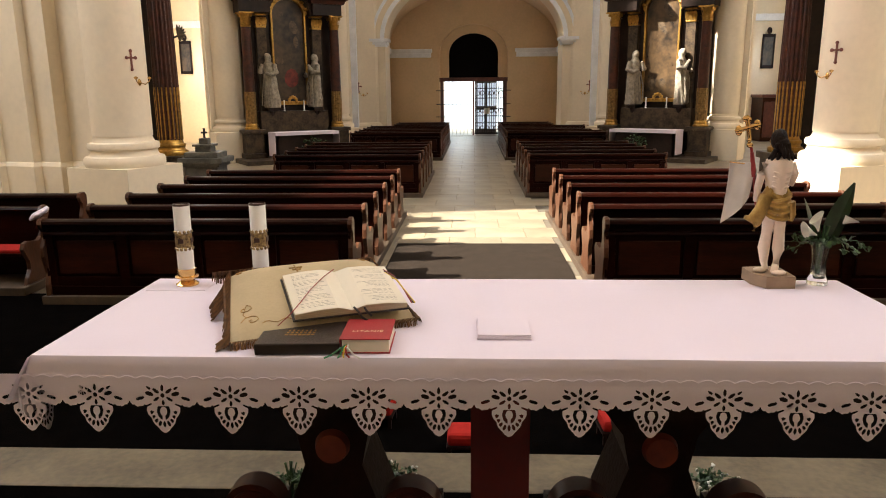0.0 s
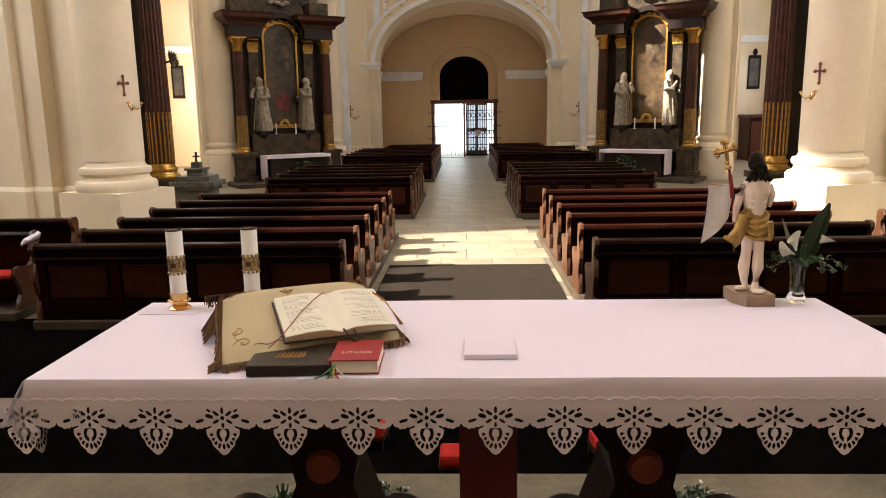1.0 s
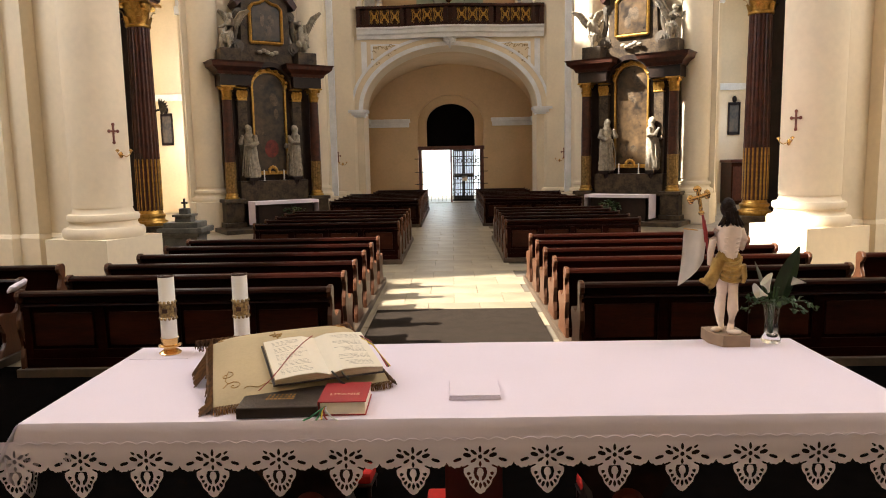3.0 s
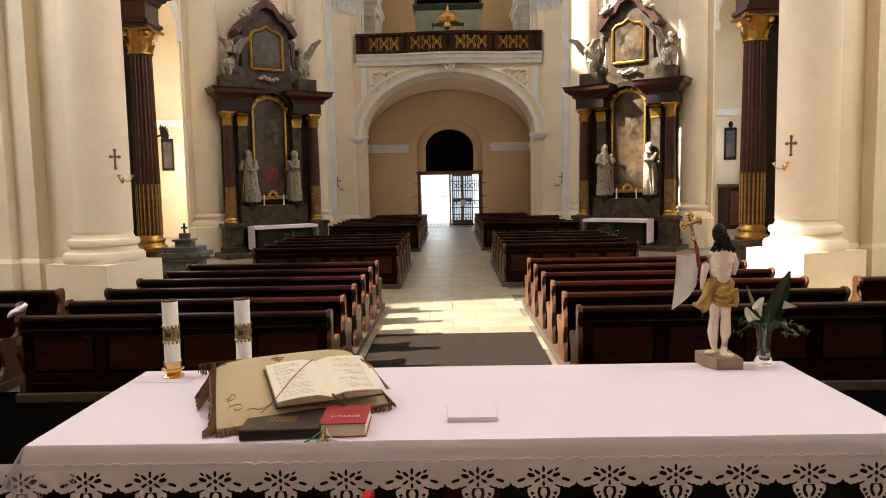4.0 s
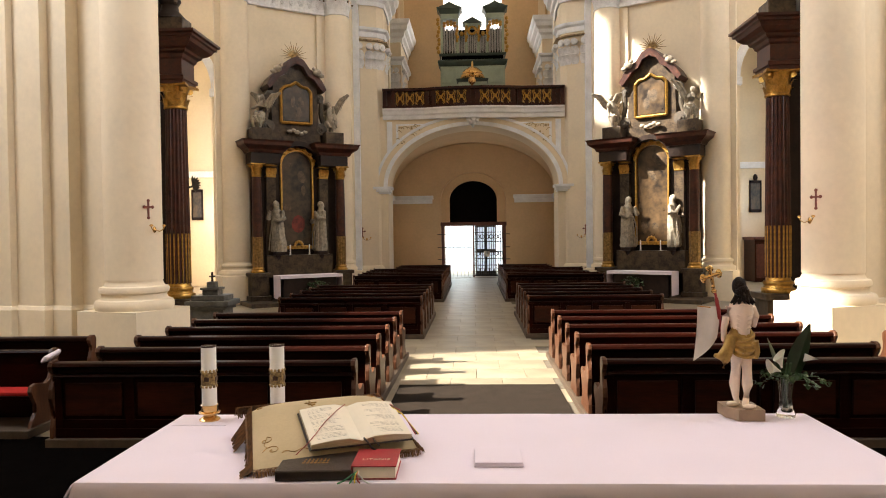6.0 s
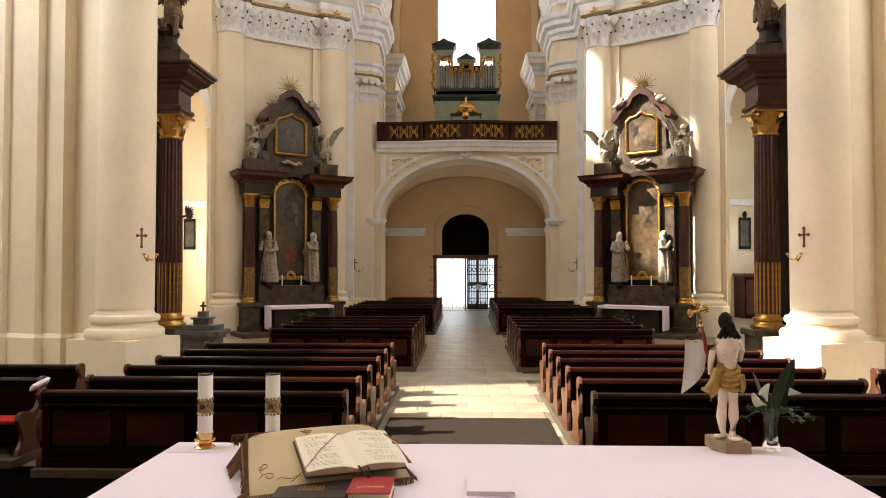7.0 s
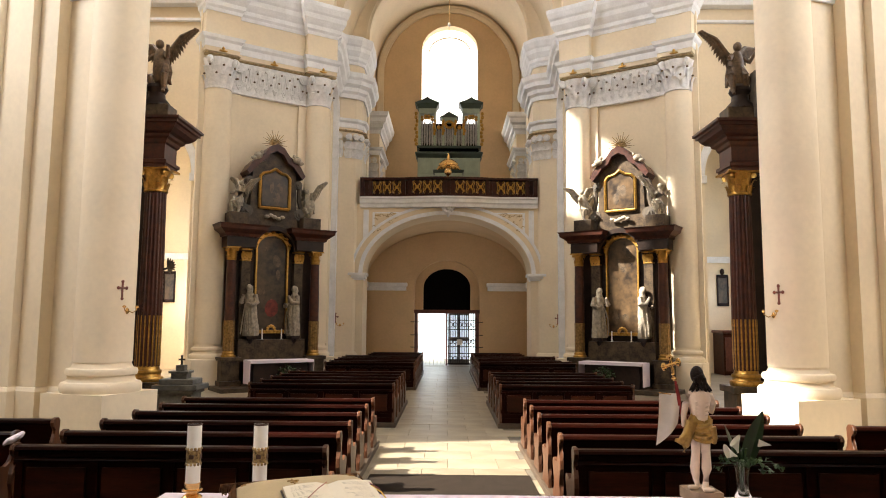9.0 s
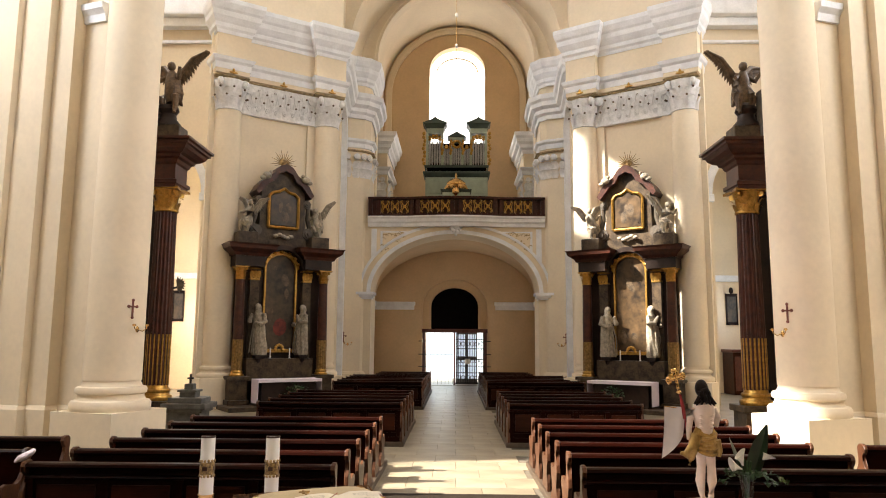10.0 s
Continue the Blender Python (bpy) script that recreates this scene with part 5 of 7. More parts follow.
def bouquet(at, label, seed, big=True, spread=0.16, low=0.02):
    rg = random.Random(seed)
    e = thing("flower_vase", label, "flower vase", at)
    part("glass_vase", lathe([(0.004, 0.004), (0.030, 0.0), (0.031, 0.012), (0.022, 0.03), (0.020, 0.07), (0.024, 0.105), (0.031, 0.138), (0.029, 0.138), (0.022, 0.104), (0.018, 0.07), (0.019, 0.034), (0.004, 0.022)], 24), GLASS, e, "clear cut-glass vase", True)
    bm_ = bmesh.new()
    for k in range(6):
        a = rg.uniform(0, 6.28)
        tube([(0.006 * math.cos(a), 0.006 * math.sin(a), 0.025), (0.012 * math.cos(a + 1), 0.012 * math.sin(a + 1), 0.13), (0.03 * math.cos(a + 1), 0.03 * math.sin(a + 1), 0.19)], 0.003, 5, bm_)
    part("stems", bm_, IVY, e, "green stems in water")
    if big:
        bm_ = bmesh.new()
        leaf_blade(0.215, 0.070, 0.02, bm_, pose(0.012, -0.005, 0.115, 4, 21, 8))
        leaf_blade(0.15, 0.06, 0.03, bm_, pose(0.0, 0.02, 0.12, -8, 4, 60))
        part("large_leaf", bm_, LEAF, e, "large dark green leaf", True)
        for (x, y, z, rx, ry, rz) in ((-0.018, -0.012, 0.170, 0, -12, 0), (0.050, 0.012, 0.185, 0, 62, 0), (-0.022, -0.012, 0.158, 10, -66, 0)):
            bm_ = bmesh.new()
            rows_ = []
            for k in range(7):
                t = k / 6
                r_ = 0.003 + 0.019 * t ** 1.6
                rows_.append([bm_.verts.new(pose(x, y, z, rx, ry, rz) @ Vector((r_ * math.cos(a), r_ * math.sin(a), 0.045 * t + 0.016 * t * t * math.cos(a)))) for a in [math.pi * 2 * i / 14 for i in range(15)]])
            for p, q in zip(rows_, rows_[1:]):
                for i in range(14):
                    bm_.faces.new((p[i], p[i + 1], q[i + 1], q[i]))
            part("calla_flower", bm_, PETAL, e, "white calla flower", True)
    bm_ = bmesh.new()
    ends = []
    for k in range(9 if big else 16):
        a = rg.uniform(0, 6.28)
        d = Vector((math.cos(a), math.sin(a) * 0.6, 0))
        L0 = rg.uniform(0.5, 1.0) * spread
        pts = [Vector((0, 0, 0.13)) + d * (L0 * t) + UP * (0.07 * t - (0.11 - low) * t * t * rg.uniform(0.6, 1.2)) for t in (0, 0.25, 0.5, 0.75, 1.0)]
        tube(pts, 0.0014, 4, bm_)
        ends.append(pts[-1])
        for i in range(12):
            t = rg.uniform(0.15, 1.0) * 4
            p = pts[int(min(3, t))].lerp(pts[int(min(3, t)) + 1], t % 1)
            ivy_leaf(bm_, Matrix.Translation(p + Vector((rg.uniform(-.012, .012), rg.uniform(-.012, .012), rg.uniform(-.012, .012)))) @ Euler((rg.uniform(-1.2, 1.8), rg.uniform(-1, 1), rg.uniform(0, 6.28))).to_matrix().to_4x4(), rg.uniform(0.008, 0.015))
    tagged(part("ivy", bm_, IVY, e, "trailing ivy leaves"), kind="stuff")
    if not big:
        bm_ = bmesh.new()
        for p in ends:
            for k in range(3):
                blob(p + Vector((rg.uniform(-.012, .012), rg.uniform(-.012, .012), rg.uniform(-.006, .014))), (0.007, 0.007, 0.004), bm_, 1, (rg.uniform(-60, 60), rg.uniform(-60, 60), 0))
        tagged(part("small_blossoms", bm_, PETAL, e, "small white blossoms"), kind="stuff")
    return e


bouquet((1.105, 0.862, TZ + 0.003), "clear glass vase with white callas and ivy", 3)
v2 = bouquet((-0.70, 1.19, SANCT), "glass vase with white blossoms standing on the sanctuary floor", 8, False, 0.18, 0.0)
v3 = bouquet((-0.30, 1.21, SANCT), "glass vase with dark leaves behind the altar table", 9, False, 0.16, 0.03)
v4 = bouquet((0.92, 1.20, SANCT), "glass vase with dark leaves behind the altar table", 11, False, 0.16, 0.05)

# low red-cushioned kneeling stools below the steps


def stool(at, rz):
    e = thing("kneeling_stool", "low dark kneeling stool with a red cushion", "stool", at, rz, group="kneeling stools")
    part("seat", bx(-0.11, 0.11, -0.10, 0.10, 0.07, 0.09, 0.005), DARKWOOD, e)
    part("cushion", bx(-0.105, 0.105, -0.095, 0.095, 0.09, 0.17, 0.025), CUSHION_RED, e, "red cushion")
    for x in (-0.09, 0.09):
        for y in (-0.08, 0.08):
            part("leg", bx(x - 0.012, x + 0.012, y - 0.012, y + 0.012, 0, 0.07), DARKWOOD, e)


for x, y, r in ((0.95, 2.95, 4), (-0.03, 2.74, 0), (-0.62, 3.15, -6)):
    stool((x, y, 0.01), r)

# ---- figures ----


def robed(h, seed, arm=1):
    """A standing robed figure of height h at the origin, facing -y: one mesh."""
    rg = random.Random(seed)
    bm = bmesh.new()
    n0 = 30
    prof = [(0.0, 0.155), (0.03, 0.165), (0.15, 0.150), (0.30, 0.135), (0.45, 0.130), (0.56, 0.118), (0.66, 0.116), (0.74, 0.112), (0.80, 0.088), (0.835, 0.062), (0.88, 0.058)]
    ph = rg.uniform(0, 6)
    rings = []
    for z, r in prof:
        sway = 0.03 * math.sin(z * 3.3 + ph)
        f = 0.016 * max(0, 1 - z / 0.8)
        rings.append([bm.verts.new(h * Vector((sway + (r + f * math.sin(9 * a + z * 7 + ph) + f * math.sin(5 * a - z * 11)) * math.cos(a), 0.72 * (r + f * math.sin(9 * a + z * 7 + ph)) * math.sin(a), z))) for a in [2 * math.pi * i / n0 for i in range(n0)]])
    for p, q in zip(rings, rings[1:]):
        for i in range(n0):
            bm.faces.new((p[i], p[(i + 1) % n0], q[(i + 1) % n0], q[i]))
    bm.faces.new(rings[0][::-1])
    bm.faces.new(rings[-1])
    sw = 0.03 * math.sin(0.9 * 3.3 + ph)
    blob((h * sw, -0.01 * h, 0.915 * h), (0.055 * h, 0.06 * h, 0.075 * h), bm)
    blob((h * sw, 0.014 * h, 0.885 * h), (0.062 * h, 0.060 * h, 0.100 * h), bm)
    for sx in (-1, 1):
        up_ = 0.16 if sx == arm else 0.0
        tube([h * Vector(p) for p in ((sx * 0.11, 0, 0.77), (sx * 0.175, -0.03, 0.64), (sx * 0.12, -0.12, 0.58 + up_ * 0.4), (sx * 0.04, -0.155, 0.62 + up_))], 0.03, 9, bm, [h * x for x in (0.052, 0.055, 0.045, 0.022)])
    for k in range(5):
        x = -0.09 + 0.045 * k
        tube([h * Vector(p) for p in ((x * 0.6, -0.085, 0.60), (x + 0.02 * math.sin(k + ph), -0.118, 0.35), (x * 1.2, -0.125, 0.03))], 0.012 * h, 6, bm)
    return bm


def winged(h, seed, lean=0.2):
    """A small winged figure perching with spread wings: one mesh."""
    rg = random.Random(seed)
    bm = bmesh.new()
    tube([h * Vector(p) for p in ((0.02, 0, 0.05), (0.0, 0, 0.28), (lean * 0.3, 0, 0.52), (lean * 0.5, -0.02, 0.66))], 0.1, 12, bm, [h * x for x in (0.13, 0.16, 0.13, 0.06)])
    blob((lean * 0.55 * h, -0.02 * h, 0.76 * h), (0.075 * h, 0.08 * h, 0.09 * h), bm)
    for sx in (-1, 1):
        tube([h * Vector(p) for p in ((0.08 * sx, 0, 0.25), (0.16 * sx, -0.12, 0.14), (0.13 * sx, -0.08, -0.08), (0.15 * sx, -0.12, -0.16))], 0.05, 8, bm, [h * x for x in (0.085, 0.07, 0.045, 0.03)])
        tube([h * Vector(p) for p in ((lean * 0.4 + 0.11 * sx, 0, 0.58), (lean * 0.4 + 0.22 * sx, -0.08, 0.48), (lean * 0.4 + 0.30 * sx, -0.16, 0.56 + 0.1 * sx))], 0.04, 8, bm, [h * x for x in (0.05, 0.042, 0.03)])
        root = Vector((lean * 0.35 + 0.05 * sx, 0.08, 0.56))
        tip = Vector((lean * 0.35 + 0.60 * sx, 0.14, 0.86 if sx * lean >= 0 else 1.02))
        mid = root.lerp(tip, 0.5) + Vector((0, 0.02, 0.12))
        tube([h * root, h * mid, h * tip], 0.03, 7, bm, [h * 0.05, h * 0.045, h * 0.015])
        for layer, (nf, lo, wd) in enumerate(((15, 0.27, 0.030), (11, 0.16, 0.034))):
            for k in range(nf):
                t = 0.06 + 0.92 * k / (nf - 1)
                p = (root.lerp(mid, t * 2) if t < 0.5 else mid.lerp(tip, t * 2 - 1)) * h + Vector((0, -0.012 * h * layer, 0))
                L0 = h * lo * (1.0 - 0.45 * t * t) * (0.75 + 0.25 * math.sin(math.pi * min(1, t * 1.6)))
                d = Vector((sx * (0.25 + 0.9 * t ** 1.5), 0.03, -1 + 0.6 * t ** 2)).normalized()
                q = d.cross(Vector((0, 1, 0))).normalized() * h * wd
                fw = Vector((0, 0.010 * h, 0))
                va = [bm.verts.new(p + d * L0 * u + q * w_ + fw * f_) for u, w_, f_ in ((-0.05, -0.9, 0), (-0.05, 0.9, 0), (0.7, 1.0, 0.4), (1.0, 0.0, 0.5), (0.7, -1.0, 0.4))]
                vb = [bm.verts.new(v_.co + fw) for v_ in va]
                bm.faces.new(va)
                bm.faces.new(vb[::-1])
                for k2 in range(5):
                    bm.faces.new((va[k2], va[(k2 + 1) % 5], vb[(k2 + 1) % 5], vb[k2]))
    for k in range(4):
        a = rg.uniform(0, 6.28)
        tube([h * Vector((0.12 * math.cos(a), 0.1 * math.sin(a), 0.34)), h * Vector((0.19 * math.cos(a), 0.14 * math.sin(a) - 0.04, 0.2)), h * Vector((0.16 * math.cos(a + 0.5), 0.14 * math.sin(a + 0.5), 0.02))], 0.05, 7, bm, [h * 0.06, h * 0.06, h * 0.03])
    return bm


def cap_gold(bm, x, y, r, z0, z1):
    capital(bm, x, y, r, z0, z1, 6)
    h = z1 - z0
    prism([(x + r * 1.55 * a, y + r * 1.55 * b_) for a, b_ in ((-1, -1), (0, -0.82), (1, -1), (0.82, 0), (1, 1), (0, 0.82), (-1, 1), (-0.82, 0))], z1 - h * 0.1, z1, "z", bm)


# ---- oblique side altars ----


def side_altar(s, label, canvas, seed):
    c0 = frame_of(s) @ Vector((2.08, -0.6, 0))
    e = thing("side_altar", label, "side altar", (c0.x, c0.y, 0), group="side altars")
    back = Matrix.Translation(-c0) @ frame_of(s) @ Matrix.Translation((2.08, 0, 0))

    def ap(name, bm, m, lab="", smooth=False, parent=None):
        return part(name, turned(bm, back), m, parent or e, lab, smooth)
    Y = -1.0
    ap("step", bx(-2.1, 2.1, -2.3, -0.1, 0.0, 0.14, 0.02), GREYMARBLE, "grey marble step")
    ap("back_wall", bx(-1.55, 1.55, -0.62, -0.1, 0.14, 5.2), DKMARBLE, "dark marble back")
    for sx in (-1, 1):
        x = sx * 1.52
        pd = bx(x - 0.36, x + 0.36, Y - 0.36, -0.1, 0.14, 0.30, 0.015)
        bx(x - 0.30, x + 0.30, Y - 0.30, -0.1, 0.30, 0.96, 0.01, pd)
        bx(x - 0.36, x + 0.36, Y - 0.36, -0.1, 0.96, 1.08, 0.02, pd)
        ap("pedestal", pd, GREYMARBLE, "grey marble pedestal")
        ap("column_base", lathe([(0.17 * r, 1.08 + z * 0.35) for r, z in COL_BASE], 20, (x, Y, 0)), GOLD, "gilt column base", True)
        fl = bmesh.new()
        nfl = 14
        rings = []
        for z in (1.28, 2.30):
            rings.append([fl.verts.new((x + (0.17 + 0.014 * (k % 2)) * math.cos(2 * math.pi * k / (2 * nfl)), Y + (0.17 + 0.014 * (k % 2)) * math.sin(2 * math.pi * k / (2 * nfl)), z)) for k in range(2 * nfl)])
        for k in range(2 * nfl):
            fl.faces.new((rings[0][k], rings[0][(k + 1) % (2 * nfl)], rings[1][(k + 1) % (2 * nfl)], rings[1][k]))
        ap("fluted_shaft", fl, AGED_DIM_GILT, "aged gilt fluted lower shaft")
        ap("shaft", lathe([(0.172, 2.30), (0.172, 3.0), (0.150, 4.36)], 20, (x, Y, 0)), REDMARBLE, "red-brown marble shaft", True)
        cb = bmesh.new()
        cap_gold(cb, x, Y, 0.155, 4.34, 4.80)
        ap("capital", cb, GOLD, "gilt leaf capital", True)
        xi = sx * 0.96
        ap("pilaster", bx(xi - 0.16, xi + 0.16, -0.82, -0.6, 1.08, 4.36, 0.01), GREYMARBLE, "grey marble pilaster")
        cb = bx(xi - 0.17, xi + 0.17, -0.84, -0.6, 4.36, 4.42, 0.01)
        for k in range(3):
            acanthus(cb, Vector((xi - 0.12 + 0.12 * k, -0.84, 4.42)), Vector((0, -1, 0)), UP, 0.12, 0.34, 0.09)
        bx(xi - 0.19, xi + 0.19, -0.90, -0.6, 4.74, 4.80, 0.01, cb)
        ap("pilaster_capital", cb, GOLD, "gilt pilaster capital", True)
        # entablature block and heavy cornice
        x0, x1 = sorted((sx * 0.70, sx * 1.78))
        ap("entablature", bx(x0 + 0.02, x1 - 0.04, Y - 0.22, -0.1, 4.80, 5.18, 0.012), DKMARBLE, "dark marble entablature")
        cn = sweep([(x0, -0.15), (x0, Y - 0.22), (x1, Y - 0.22), (x1, -0.15)], [(-0.05, 5.16), (0.04, 5.16), (0.08, 5.26), (0.22, 5.36), (0.27, 5.40), (0.29, 5.50), (0.34, 5.56), (-0.05, 5.58)])
        bx(x0, x1, Y - 0.22, -0.15, 5.17, 5.56, 0, cn)
        ap("cornice", cn, REDMARBLE, "heavy red-brown marble cornice")
        ap("attic_block", bx(sx * 1.32 - 0.34, sx * 1.32 + 0.34, Y - 0.1, -0.3, 5.58, 6.02, 0.02), GREYMARBLE, "grey marble block under an angel")
        br = bx(sx * 0.79 - 0.16, sx * 0.79 + 0.16, -1.15, -0.62, 1.66, 1.78, 0.02)
        lathe([(0.03, 1.30), (0.08, 1.42), (0.15, 1.66)], 12, (sx * 0.79, -0.9, 0), br)
        ap("bracket", br, DKMARBLE, "dark marble bracket")
    # arched painting with gilt frame
    zc = 4.78
    ar = [(-0.54, 1.98), (0.54, 1.98), (0.54, zc)] + arc(0, zc, 0.54, 0.52, 0, 180, 20) + [(-0.54, zc)]
    cv = ap("painting", prism(ar, -0.66, -0.64, "y"), canvas, "darkened arched oil painting")
    rg = random.Random(seed)
    for k in range(7):
        bm = blob((rg.uniform(-0.34, 0.34), -0.662, rg.uniform(2.4, 4.9)), (rg.uniform(0.08, 0.2), 0.003, rg.uniform(0.12, 0.34)), None, 2, (0, rg.uniform(-40, 40), 0))
        part("painted_patch", turned(bm, back), CANVAS_PALE if k % 3 else canvas, cv, "muted ochre paint")
    if s < 0:
        part("painted_patch", turned(blob((0.05, -0.663, 2.75), (0.26, 0.003, 0.32)), back), CANVAS_RED, cv, "dark red paint")
    fo = arc(0, zc, 0.68, 0.66, 0, 180, 24)
    fi = arc(0, zc, 0.55, 0.53, 180, 0, 24)
    ap("painting_frame", prism([(0.60, 1.9)] + [(0.60, zc)] + fo[1:-1] + [(-0.60, zc), (-0.60, 1.9), (-0.54, 1.98), (-0.54, zc)] + fi[1:-1] + [(0.54, zc), (0.54, 1.98)], -0.76, -0.64, "y"), GOLD, "gilt arched frame", True)
    ap("frame_sill", bx(-0.6, 0.6, -0.78, -0.64, 1.86, 1.98, 0.01), GOLD, "gilt frame sill")
    sh = bmesh.new()
    for k in range(7):
        a = radians(180 * k / 6)
        blob((0.14 * math.cos(a), -0.82, 1.96 + 0.16 * math.sin(a)), (0.06, 0.04, 0.06), sh, 2)
    ap("shell", sh, GOLD, "gilt shell ornament", True)
    for k in range(7):
        a = radians(20 + 140 * k / 6)
        ap("crest_leaf", blob((0.66 * math.cos(a), -0.8, zc + 0.64 * math.sin(a)), (0.09, 0.05, 0.06), None, 2), GOLD, "gilt leaf of the frame crest", True)
    hd = prism(arc(0, zc, 0.86, 0.86, 0, 180, 24) + arc(0, zc, 0.70, 0.70, 180, 0, 24), -1.02, -0.5, "y")
    ap("arched_hood", hd, DKMARBLE, "dark arched cornice", True)
    # predella with gradine
    ap("predella", bx(-1.2, 1.2, -1.0, -0.6, 0.9, 1.66, 0.015), GREYMARBLE, "grey-green marble predella")
    for sx in (-0.34, 0.36):
        cd = lathe([(0.05, 1.66), (0.02, 1.69), (0.03, 1.74), (0.022, 1.75), (0.022, 2.02)], 10, (sx, -0.9, 0))
        ap("altar_candlestick", cd, WAX, "thin white candle", True)
    # attic storey with painting
    at = [(-0.95, 5.58), (0.95, 5.58), (0.86, 6.1), (0.80, 7.6), (0.62, 8.0), (0.40, 8.1), (0.22, 8.32), (0, 8.40), (-0.22, 8.32), (-0.40, 8.1), (-0.62, 8.0), (-0.80, 7.6), (-0.86, 6.1)]
    ap("attic", prism(at, -0.72, -0.1, "y"), GREYMARBLE, "grey marble attic storey")
    pd = [(-1.08, 7.55), (-0.98, 7.42), (-0.80, 7.62), (-0.62, 7.86), (-0.40, 7.98), (-0.24, 8.26), (0, 8.36), (0.24, 8.26), (0.40, 7.98), (0.62, 7.86), (0.80, 7.62), (0.98, 7.42), (1.08, 7.55), (0.90, 7.86), (0.66, 8.10), (0.46, 8.22), (0.26, 8.50), (0, 8.62), (-0.26, 8.50), (-0.46, 8.22), (-0.66, 8.10), (-0.90, 7.86)]
    ap("curved_pediment", prism(pd, -0.95, -0.1, "y"), REDMARBLE, "curved red-brown marble pediment")
    uf = [(-0.55, 6.30), (0.55, 6.30), (0.55, 7.42), (0.42, 7.56), (0.2, 7.60), (0, 7.74), (-0.2, 7.60), (-0.42, 7.56), (-0.55, 7.42)]
    cv = ap("upper_painting", prism([(x * 0.86, 6.97 + (z - 6.97) * 0.88) for x, z in uf], -0.78, -0.70, "y"), canvas, "darkened upper oil painting")
    for k in range(4):
        bm = blob((rg.uniform(-0.22, 0.22), -0.782, rg.uniform(6.6, 7.2)), (rg.uniform(0.06, 0.14), 0.003, rg.uniform(0.1, 0.24)))
        part("painted_patch", turned(bm, back), CANVAS_PALE, cv, "muted ochre paint")
    fr = bmesh.new()
    for (xa, za), (xb, zb) in zip(uf, uf[1:] + uf[:1]):
        tube([(xa, -0.79, za), (xb, -0.79, zb)], 0.055, 6, fr)
    ap("upper_frame", fr, GOLD, "gilt curved frame", True)
    for sx in (-1, 1):
        vb = bmesh.new()
        volute(vb, Vector((sx * 0.98, -0.6, 6.15)), Vector((0, 1, 0)), 0.22, 0.3)
        volute(vb, Vector((sx * 0.90, -0.6, 7.25)), Vector((0, 1, 0)), 0.15, 0.28)
        tube([(sx * 1.12, -0.6, 6.2), (sx * 0.98, -0.6, 6.7), (sx * 1.0, -0.6, 7.2)], 0.09, 8, vb)
        ap("scroll", vb, STATUE_DARK, "carved grey scroll", True)
        pt = bmesh.new()
        blob((sx * 0.72, -1.0, 8.1), (0.16, 0.12, 0.13), pt)
        blob((sx * 0.60, -1.02, 8.22), (0.07, 0.07, 0.07), pt)
        blob((sx * 0.86, -1.0, 8.0), (0.12, 0.08, 0.08), pt)
        ap("cloud_carving", pt, STATUE, "pale carved cloud", True)
    cb = bmesh.new()
    for k in range(5):
        blob((-0.28 + 0.14 * k, -0.85, 5.98 + 0.05 * math.sin(k * 1.6)), (0.10, 0.07, 0.07), cb)
    ap("cloud_carving", cb, STATUE, "pale carved cloud", True)
    sb = bmesh.new()
    for k in range(17):
        a = radians(-20 + 220 * k / 16)
        L0 = 0.50 if k % 2 else 0.38
        tube([(0.10 * math.cos(a), -0.62, 8.70 + 0.08 * math.sin(a)), (L0 * math.cos(a), -0.62, 8.70 + L0 * math.sin(a))], 0.02, 5, sb, [0.022, 0.006])
    blob((0, -0.62, 8.68), (0.13, 0.07, 0.11), sb)
    # dull gilt: the burst's darkness against the light is put into its colour
    ap("sunburst", sb, AGED_DIM_GILT, "gilt sunburst", True)
    # mensa with white cloth
    tb = frame_of(s) @ Vector((2.08, -1.75, 0))
    t = thing("side_altar_table", "stone side altar table with a white cloth", "altar table", (tb.x, tb.y, 0.14))
    tm = Matrix.Translation(-Vector((tb.x, tb.y, 0.14))) @ frame_of(s) @ Matrix.Translation((2.08, -1.75, 0))
    part("block", turned(bx(-0.95, 0.95, -0.22, 0.7, 0.14, 0.97, 0.01), tm), DKMARBLE, t, "dark marble block")
    tc = thing("side_altar_cloth", "white cloth over a side altar table", "tablecloth", (tb.x, tb.y, 0.97))
    tm2 = Matrix.Translation(-Vector((tb.x, tb.y, 0.97))) @ frame_of(s) @ Matrix.Translation((2.08, -1.75, 0))
    cb = bx(-1.1, 1.1, -0.36, 0.36, 0.97, 1.0, 0.006)
    part("cloth_top", turned(cb, tm2), CLOTH, tc)
    part("cloth_front", turned(bx(-1.1, 1.1, -0.372, -0.362, 0.90, 0.998, 0.003), tm2), CLOTH, tc)
    for sx in (-1, 1):
        part("cloth_end", turned(bx(*sorted((sx * 1.1, sx * 1.112)), -0.36, 0.36, 0.22, 0.998, 0.003), tm2), CLOTH, tc)
    # plant in front
    pl = thing("potted_plant", "low green plant before the side altar", "plant", tuple((frame_of(s) @ Vector((2.25, -2.2, 0.14)))))
    part("pot", lathe([(0.08, 0), (0.12, 0.2), (0.11, 0.2), (0.07, 0.02)], 12), STONE_GREY, pl)
    bm = bmesh.new()
    for k in range(120):
        a, r_ = rg.uniform(0, 6.28), rg.uniform(0.02, 0.42)
